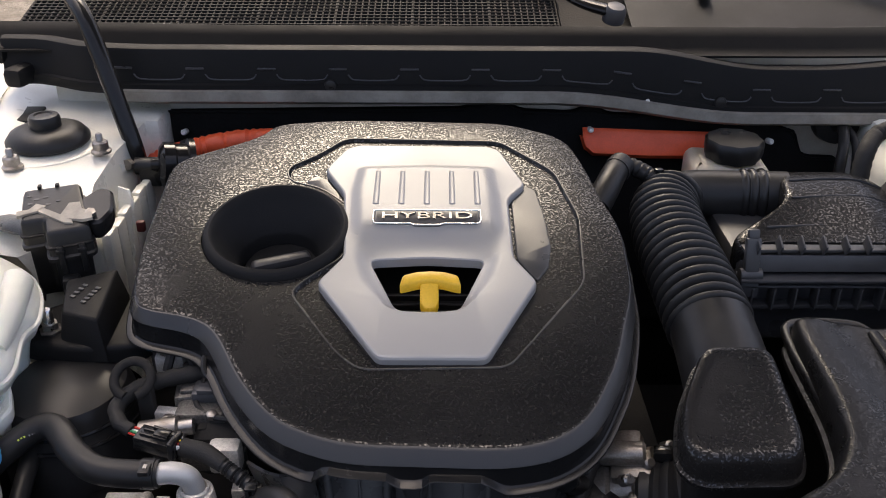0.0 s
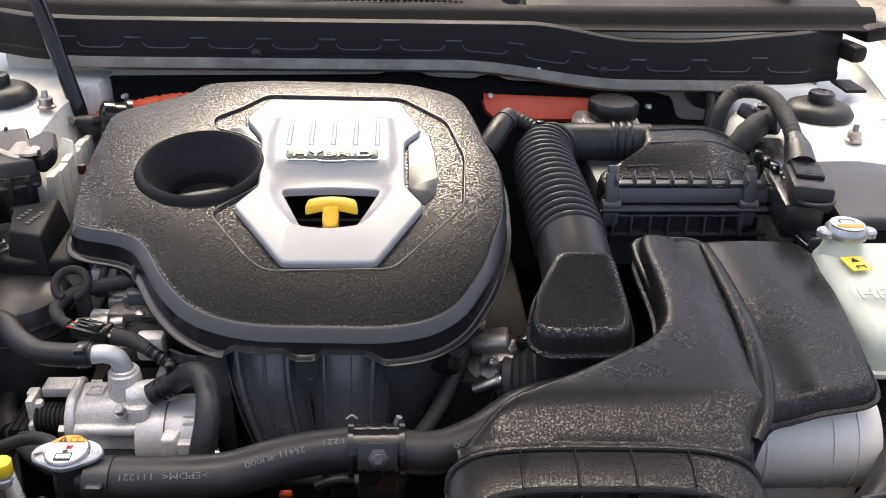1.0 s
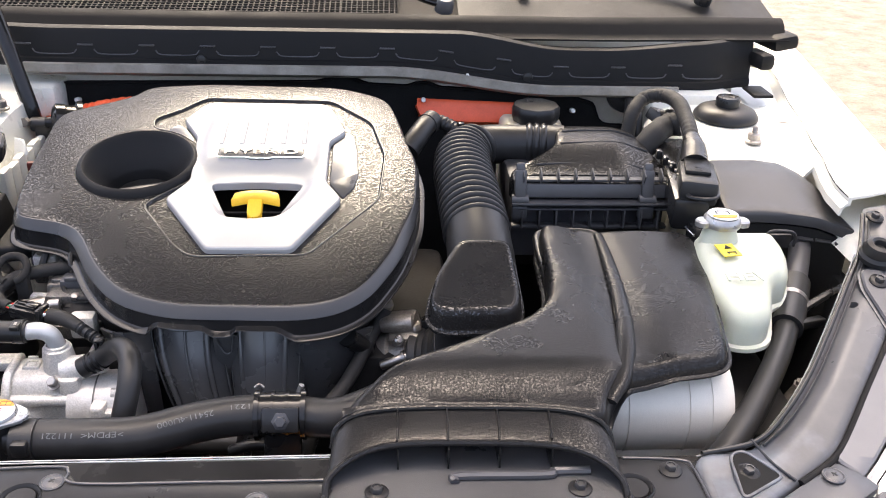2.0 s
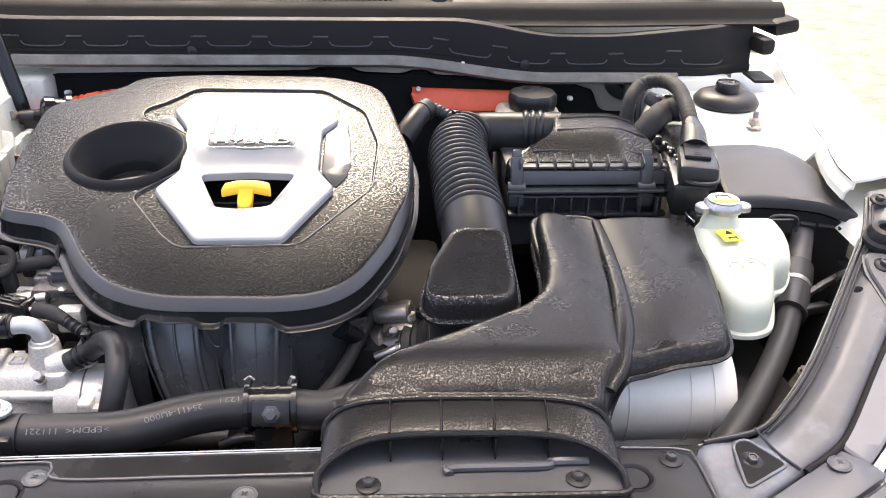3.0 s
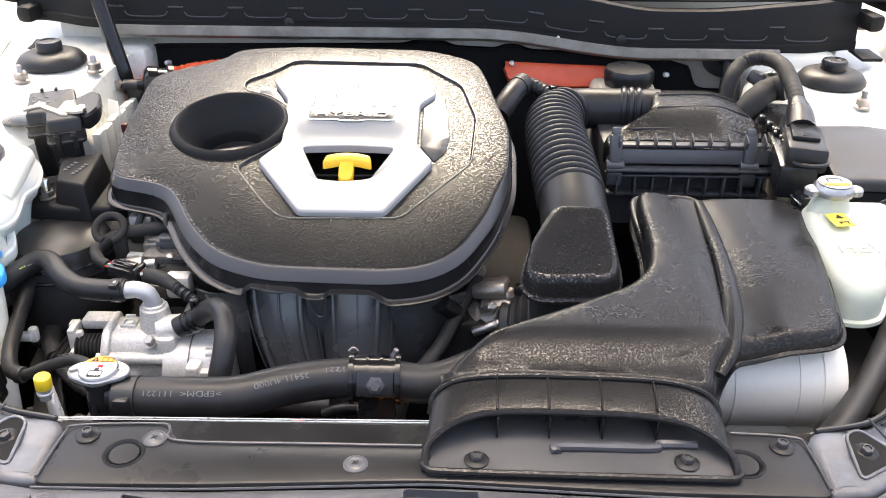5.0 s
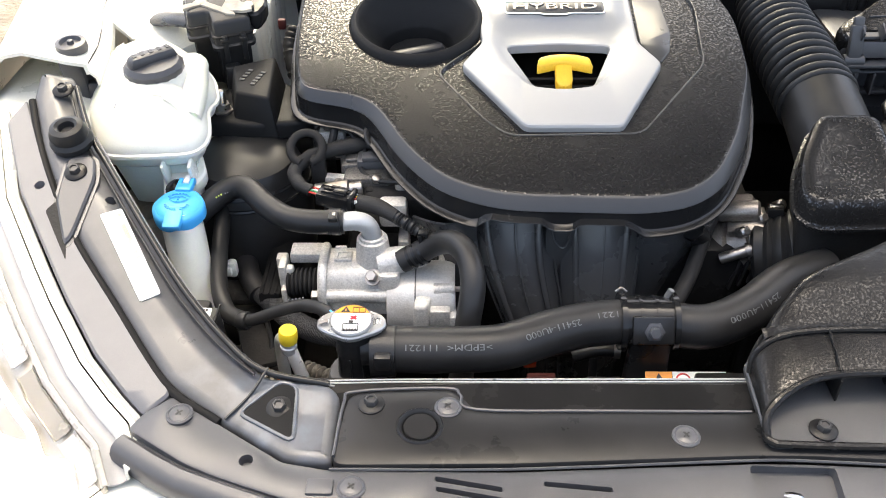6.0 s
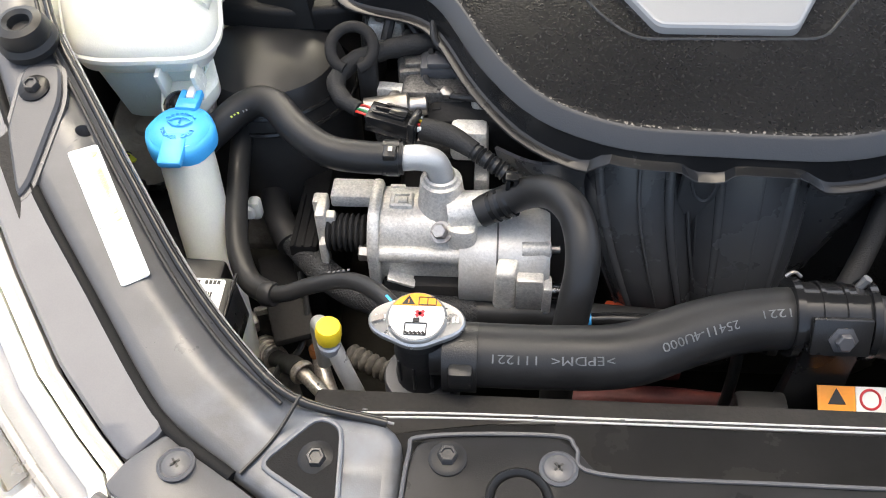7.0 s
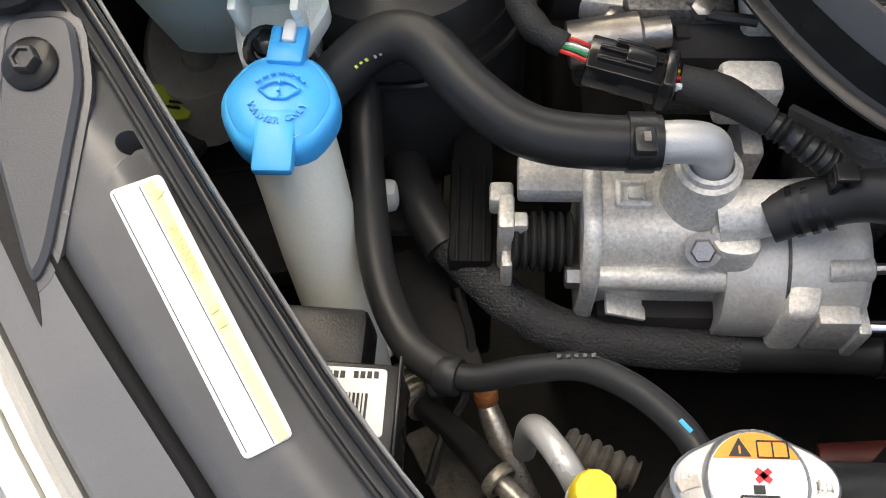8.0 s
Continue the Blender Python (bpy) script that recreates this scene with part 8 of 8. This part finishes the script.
case_ = fillet([(-0.577, 0.897), (-0.518, 0.912), (-0.484, 0.836), (-0.527, 0.823), (-0.537, 0.848), (-0.561, 0.841)], 0.005, 3)
part("case", slab(grow(case_, -0.004), [(-0.004, -0.098), (0.0, -0.080), (0.001, -0.030)], relay_z), M_PLASTIC, rb)
part("lid", slab(case_, [(0.003, -0.034), (0.0035, -0.030), (0.001, -0.0285), (0.0, -0.004), (-0.002, -0.0008), (-0.005, 0.0)], relay_z), M_PLASTIC, rb)
part("lid_rib", slab(case_, [(0.001, -0.020), (0.003, -0.019), (0.003, -0.017), (0.001, -0.016)], relay_z, floor=False), M_SATIN, rb)
for x, y in ((-0.515, 0.8235), (-0.494, 0.8300)):
    part("latch", join(box((x, y, 0.873), (0.006, 0.005, 0.034), 0.001, (4, 0, 16)), box((x, y - 0.002, 0.884), (0.009, 0.005, 0.005), 0.001, (4, 0, 16))), M_PLASTIC, rb)
part("tail", box((-0.512, 0.828, 0.826), (0.022, 0.020, 0.05), 0.003, (4, 0, 16), taper=0.8), M_PLASTIC, rb)
for k, (x, y) in enumerate(((-0.565, 0.885), (-0.556, 0.880), (-0.547, 0.884), (-0.540, 0.872), (-0.531, 0.878), (-0.560, 0.872))):
    part("lid_print", box((x, y, relay_z(x, y) + 0.0004), (0.005, 0.0022 + 0.001 * (k % 2), 0.0004), 0, (12, 0, 14)), M_TRIM, rb)
for x in (-0.560, -0.542):
    part("hinge", box((x, 0.9015 + 0.25 * (x + 0.56), relay_z(x, 0.905) - 0.001), (0.004, 0.008, 0.006), 0.001, (0, 0, 14)), M_SATIN, rb)
part("loop_bracket", slab(fillet([(-0.512, 0.882), (-0.494, 0.908), (-0.478, 0.902), (-0.468, 0.866), (-0.476, 0.842), (-0.494, 0.846)], 0.008, 3), [(-0.003, -0.022), (0.0, -0.016), (0.0, -0.003), (-0.003, 0.0)], lambda x, y: 0.912 + 0.2 * (y - 0.86)), M_GLOSS, rb)
part("loop_bolt", lathe([(0.006, 0), (0.006, 0.006), (0, 0.006)], (-0.489, 0.856, 0.9105), (0.1, -0.3, 0.9), 6), M_STEEL, rb)
part("side_arm", tube([(-0.560, 0.862, 0.890), (-0.590, 0.885, 0.884), (-0.625, 0.925, 0.868), (-0.655, 0.970, 0.854)], [0.014, 0.016, 0.018, 0.016], 12, 5, squash=0.45), M_PLASTIC, rb)
tape_ = thing("masking_tape", (-0.52, 0.85, 0.91), "torn strip of old cream masking tape on the relay box", "tape")
for pts in (((-0.566, 0.848), (-0.545, 0.858), (-0.540, 0.866), (-0.552, 0.870), (-0.557, 0.860), (-0.569, 0.856)), ((-0.548, 0.858), (-0.512, 0.839), (-0.502, 0.838), (-0.506, 0.845), (-0.544, 0.864)), ((-0.520, 0.852), (-0.512, 0.846), (-0.492, 0.840), (-0.482, 0.842), (-0.486, 0.852), (-0.500, 0.862), (-0.506, 0.874), (-0.517, 0.872))):
    part("strip", slab(pts, [(0, -0.001), (0, 0.0022)], lambda x, y: relay_z(x, y) + 0.004 * ease(-0.505, -0.485, x)), M_TAPECREAM, tape_)
moved(rb, -0.002, 0.010, 0.004)
moved(tape_, -0.002, 0.010, 0.004)
vac = thing("vacuum_valve", (-0.455, 0.99, 0.80), "round black valve between tower and cover", "valve")
part("can", lathe([(0.036, -0.034), (0.036, -0.026), (0.029, -0.024), (0.029, -0.010), (0.031, -0.008), (0.031, 0.006), (0.024, 0.011), (0.010, 0.013), (0.008, 0.022), (0, 0.022)], (-0.478, 1.062, 0.858), (-0.9, -0.35, 0.15), 26), M_GLOSS, vac)
part("hose", tube([(-0.462, 0.95, 0.82), (-0.468, 0.93, 0.80), (-0.46, 0.90, 0.77)], 0.010, 10, 10, rib=(0.008, 0.001)), M_RUBBER, vac)
part("red_clip", box((-0.470, 0.905, 0.845), (0.010, 0.008, 0.014), 0.002), M_DARKRED, vac)

# ---- pipes in the front corner ----
yc = thing("charge_port", (-0.395, 0.44, 0.76), "bright aluminium service pipe with yellow cap", "service port")
part("cap", lathe([(0.0078, -0.008), (0.0082, -0.006), (0.0082, 0.004), (0.0074, 0.0058), (0, 0.0060)], (-0.392, 0.4365, 0.788), (0.1, -0.05, 1), 24, flutes=12, flute=0.04), M_LEMON, yc, "yellow screw cap")
part("fitting", lathe([(0.0058, -0.022), (0.0058, -0.016), (0.0078, -0.015), (0.0078, -0.0125), (0.0066, -0.0115), (0.0066, -0.010), (0.0078, -0.009), (0.0078, -0.006)], (-0.392, 0.4365, 0.787), (0.1, -0.05, 1), 20), M_CAN, yc)
part("pipe", tube([(-0.4130, 0.480, 0.690), (-0.4125, 0.479, 0.725), (-0.4100, 0.474, 0.746), (-0.4040, 0.463, 0.7565), (-0.397, 0.452, 0.757), (-0.387, 0.441, 0.735), (-0.377, 0.436, 0.70), (-0.370, 0.433, 0.66)], 0.0060, 16, 8), M_CAN, yc)
pp = thing("refrigerant_pipes", (-0.43, 0.48, 0.62), "worn metal pipes and couplings in the front corner", "pipes")
part("plugged_pipe", tube([(-0.4325, 0.525, 0.634), (-0.428, 0.513, 0.631), (-0.420, 0.496, 0.624), (-0.410, 0.479, 0.612), (-0.398, 0.462, 0.59)], [0.0058, 0.0070, 0.0072, 0.0072, 0.0072], 16, 5), M_PIPE, pp)
part("rusty_cap", lathe([(0.0066, -0.003), (0.0076, -0.001), (0.0076, 0.0055), (0.0068, 0.0068), (0.0, 0.0070)], (-0.4325, 0.5255, 0.6370), (-0.1, 0.35, 1), 22), M_RUST, pp, "rust brown plug")
hose_run = [(-0.476, 0.532, 0.626), (-0.466, 0.519, 0.634), (-0.452, 0.501, 0.655), (-0.438, 0.480, 0.684), (-0.427, 0.463, 0.702)]
part("hose", tube(hose_run, 0.0078, 16, 6), M_RUBBER, pp)
part("coupling", tube([(-0.487, 0.546, 0.618), (-0.480, 0.537, 0.623), (-0.468, 0.521, 0.632)], [0.0086, 0.0092, 0.0098], 18, 18, rib=(0.0062, 0.0010)), M_PIPE, pp, "dirty banded metal ferrule")
for k in range(3):
    part("crimp_band", tube([(-0.4835 + 0.005 * k, 0.5415 - 0.0067 * k, 0.6205 + 0.0037 * k), (-0.4822 + 0.005 * k, 0.5398 - 0.0067 * k, 0.6214 + 0.0037 * k)], 0.0106, 18, 2), M_PRIMER, pp)
part("collar", lathe([(0.0056, -0.002), (0.0086, -0.002), (0.0096, 0.0), (0.0096, 0.003), (0.0086, 0.0042), (0.0070, 0.0038), (0.0064, 0.0015), (0.0052, 0.0015)], (-0.4268, 0.4625, 0.7022), (0.62, -0.62, 0.10), 22), M_PIPE, pp)
part("pipe", tube([(-0.4262, 0.4618, 0.7024), (-0.413, 0.449, 0.703), (-0.399, 0.437, 0.697), (-0.388, 0.428, 0.675), (-0.382, 0.424, 0.64)], 0.0054, 14, 7), M_PIPE, pp)
part("knurled_fitting", tube([(-0.394, 0.482, 0.700), (-0.378, 0.474, 0.700), (-0.360, 0.466, 0.699)], 0.0074, 18, 16, rib=(0.0060, 0.0012)), M_DIRT, pp, "brown stained ribbed fitting")
part("bracket", slab(fillet([(-0.478, 0.500), (-0.452, 0.512), (-0.432, 0.470), (-0.450, 0.452)], 0.003, 2), soft(0.004, 0.001), lambda x, y: 0.640 + 0.15 * (y - 0.48)), M_DIRT, pp, "dirt-caked steel plate")
part("bracket", box((-0.447, 0.553, 0.640), (0.010, 0.012, 0.050), 0.002, (0, 0, 30)), M_STEEL, pp)
part("lug", join(box((-0.494, 0.552, 0.640), (0.010, 0.012, 0.024), 0.002, (20, 0, 30)), box((-0.480, 0.560, 0.650), (0.024, 0.006, 0.008), 0.002, (0, 0, 20))), M_PIPE, pp)
part("loose_wire", tube([(-0.452, 0.585, 0.690), (-0.446, 0.562, 0.684), (-0.441, 0.545, 0.668), (-0.445, 0.52, 0.65), (-0.455, 0.495, 0.66), (-0.462, 0.47, 0.655)], 0.0028, 8), M_RUBBER, pp)
bb = thing("control_module", (-0.485, 0.46, 0.72), "black control box with barcode sticker", "control box")
part("case", box((-0.488, 0.4665, 0.7385), (0.070, 0.048, 0.05), 0.003, (8, 0, -3)), M_PLASTIC, bb)
part("edge_rib", box((-0.4535, 0.4665, 0.762), (0.002, 0.046, 0.004), 0.0008, (8, 0, -3)), M_GLOSS, bb)
part("rear_step", box((-0.497, 0.508, 0.722), (0.050, 0.036, 0.04), 0.004, (8, 0, -3)), M_PLASTIC, bb)
stk = part("barcode_sticker", slab(fillet([(-0.5035, 0.4560), (-0.4590, 0.4540), (-0.4580, 0.4825), (-0.5025, 0.4845)], 0.002, 3), [(0, -0.001), (0, 0.0006)], lambda x, y: 0.7664 + 0.14 * (y - 0.484)), M_LABEL, bb, "white sticker with black bars")
bars = bmesh.new()
for k in range(17):
    box((-0.4955 + 0.0018 * k, 0.4665 - 0.00008 * k, 0.7648), (0.0010 if k % 3 else 0.0005, 0.0135, 0.0008), 0, (8, 0, -3), bars)
tagged(part("bars", bars, M_INK, stk), kind="stuff")
for k in range(13):
    if k not in (3, 8):
        part("print_bar", box((-0.4975 + 0.0029 * k, 0.4800, 0.7666), (0.0020, 0.0030, 0.0006), 0, (8, 0, -3)), M_INK, stk)
part("print_bar", box((-0.4880, 0.4755, 0.7660), (0.014, 0.0016, 0.0006), 0, (8, 0, -3)), M_INK, stk)
chassis = thing("inner_wing_bracket", (-0.59, 0.68, 0.66), "dirty grey cast bracket below the coolant reservoir", "bracket")
oval = [(-0.592 + 0.040 * math.cos(a) + 0.010 * math.sin(a), 0.712 + 0.055 * math.sin(a)) for a in np.linspace(0, 6.2832, 29)[:-1]]
part("plate", slab(oval, [(0.006, -0.03), (0.0, -0.004), (-0.004, -0.0005), (-0.009, -0.001), (-0.014, -0.0045)], lambda x, y: 0.742 + 0.25 * (y - 0.68), res=0.02), M_DUSTY, chassis)
for x, y in ((-0.606, 0.735), (-0.585, 0.700), (-0.600, 0.690)):
    part("casting_boss", lathe([(0.012, -0.004), (0.009, 0.002), (0.004, 0.0035), (0, 0.0035)], (x, y, 0.739 + 0.25 * (y - 0.68)), (0, -0.25, 1), 14), M_DUSTY, chassis)
part("bolt", lathe([(0.0135, -0.012), (0.0135, 0.0), (0.0105, 0.001), (0.0085, 0.0015), (0.0085, 0.009), (0.007, 0.011), (0, 0.011)], (-0.6065, 0.690, 0.675), (0, -0.2, 1), 6), M_CASTDARK, chassis)
part("step", join(box((-0.592, 0.660, 0.652), (0.050, 0.060, 0.030), 0.004, (10, 0, 12)), box((-0.575, 0.622, 0.640), (0.045, 0.050, 0.040), 0.004, (16, 0, 12))), M_DARK, chassis)
part("rib", join(*[box((-0.590 + 0.006 * k, 0.660 - 0.018 * k, 0.669 - 0.008 * k), (0.040, 0.004, 0.004), 0.001, (10, 0, 12)) for k in range(4)]), M_DARK, chassis)
rgrom = thing("rubber_grommet", (-0.535, 0.622, 0.815), "black rubber plug hanging beside the washer cap", "plug")
part("plug", lathe([(0.0, -0.006), (0.010, -0.006), (0.0115, -0.003), (0.0115, 0.002), (0.009, 0.004), (0.007, 0.003), (0.006, 0.001), (0, 0.001)], (-0.5375, 0.632, 0.812), (-0.1, -0.5, 1), 20), M_GLOSS, rgrom)
lb = thing("frame_bracket", (-0.48, 0.62, 0.68), "rusty dusty bracket and bolt low in the corner", "bracket")
part("plate", box((-0.485, 0.645, 0.672), (0.05, 0.06, 0.012), 0.004, (10, 0, 0)), M_DIRT, lb)
part("shield_plate", slab(fillet([(-0.520, 0.690), (-0.478, 0.700), (-0.470, 0.652), (-0.492, 0.632), (-0.515, 0.640)], 0.010, 3), soft(0.006, 0.002), lambda x, y: 0.694 + 0.1 * (y - 0.66)), M_DARK, lb)
part("bolt", lathe([(0.010, 0), (0.010, 0.002), (0.0070, 0.003), (0.0070, 0.009), (0.003, 0.0095), (0, 0.007)], (-0.4935, 0.663, 0.6955), (0, -0.2, 1), 14), M_STEEL, lb)
part("paint_mark", box((-0.4925, 0.6505, 0.6965), (0.004, 0.007, 0.002), 0.0006), M_DARKRED, lb)
part("arm", box((-0.462, 0.562, 0.665), (0.035, 0.09, 0.01), 0.003, (5, 0, 20)), M_DARK, lb)
belt = thing("drive_belt", (-0.445, 0.62, 0.62), "black ribbed drive belt beside the engine", "belt")
part("band", box((-0.442, 0.635, 0.655), (0.024, 0.13, 0.13), 0.004), M_SEAL, belt)
for k in range(3):
    part("groove_edge", box((-0.449 + 0.007 * k, 0.6, 0.7205), (0.002, 0.06, 0.002), 0.0006), M_SEAL, belt)
hvr = thing("orange_motor_cable", (-0.13, 0.475, 0.66), "orange high voltage cable low behind the radiator hose", "cable")
part("plug", box((-0.182, 0.566, 0.655), (0.026, 0.010, 0.018), 0.003, (0, 0, -10)), M_ORANGE, hvr, "bright orange plug")
part("tab", join(box((-0.160, 0.566, 0.652), (0.020, 0.006, 0.006), 0.002), box((-0.164, 0.543, 0.648), (0.014, 0.010, 0.010), 0.002)), M_ORANGE, hvr)
# orange sheath and clip, coloured dark red for the shade they lie in
part("sheath", tube([(-0.24, 0.50, 0.615), (-0.20, 0.50, 0.625), (-0.15, 0.50, 0.628), (-0.08, 0.50, 0.62)], 0.010, 12), M_DARKRED, hvr)
part("clip", box((-0.155, 0.505, 0.66), (0.03, 0.012, 0.010), 0.002), M_DARKRED, hvr)
drain = thing("drain_pipe", (-0.18, 0.48, 0.69), "thin black pipe with blue end behind the radiator hose", "pipe")
part("pipe", tube([(-0.226, 0.494, 0.735), (-0.19, 0.496, 0.735), (-0.13, 0.496, 0.731)], 0.0050, 10), M_GLOSS, drain)
part("blue_end", tube([(-0.226, 0.494, 0.735), (-0.217, 0.4945, 0.735)], 0.0058, 10), M_BLUE, drain)
part("white_tip", tube([(-0.231, 0.499, 0.738), (-0.226, 0.498, 0.738)], 0.0035, 10), M_LABEL, drain)
stub = thing("hose_stub", (-0.10, 0.47, 0.74), "dark pipe stub with pale clip ring beneath the hose", "pipe stub")
part("pipe", tube([(-0.125, 0.499, 0.700), (-0.104, 0.498, 0.709), (-0.085, 0.497, 0.710)], 0.0068, 14, 5), M_PLASTIC, stub)
part("clip_ring", tube([(-0.0865, 0.497, 0.710), (-0.0800, 0.4965, 0.710)], 0.0076, 16, 2), M_STEEL, stub)
part("leg", tube([(-0.106, 0.494, 0.705), (-0.106, 0.488, 0.68), (-0.106, 0.485, 0.64)], 0.0045, 10, 4), M_PLASTIC, stub)
fanm = thing("cooling_fan_shroud", (0, 0.43, 0.55), "black fan shroud behind the radiator", "fan shroud")
part("shroud", box((-0.02, 0.425, 0.60), (0.66, 0.05, 0.20), 0.01), M_PLASTIC, fanm)
part("plug", box((-0.105, 0.432, 0.715), (0.035, 0.025, 0.03), 0.004), M_PLASTIC, fanm)
part("plug", box((0.005, 0.44, 0.72), (0.05, 0.02, 0.02), 0.004), M_PLASTIC, fanm)
moved(neck, 0.0035, 0.003, 0.001)
for ob, dy, dz in ((pump, 0.012, -0.004), (ha, 0.012, -0.004), (wh, 0.020, -0.010), (alu, 0.016, -0.006)):
    moved(ob, 0.0, dy, dz)
moved(em, -0.006, 0.006, 0.004)
moved(wash, -0.003, 0.010, 0.003)
moved(vac, -0.004, 0.055, 0.008)
moved(bb, -0.017, 0.008, 0.004)
moved(lab, 0.003, -0.0015, -0.0004)
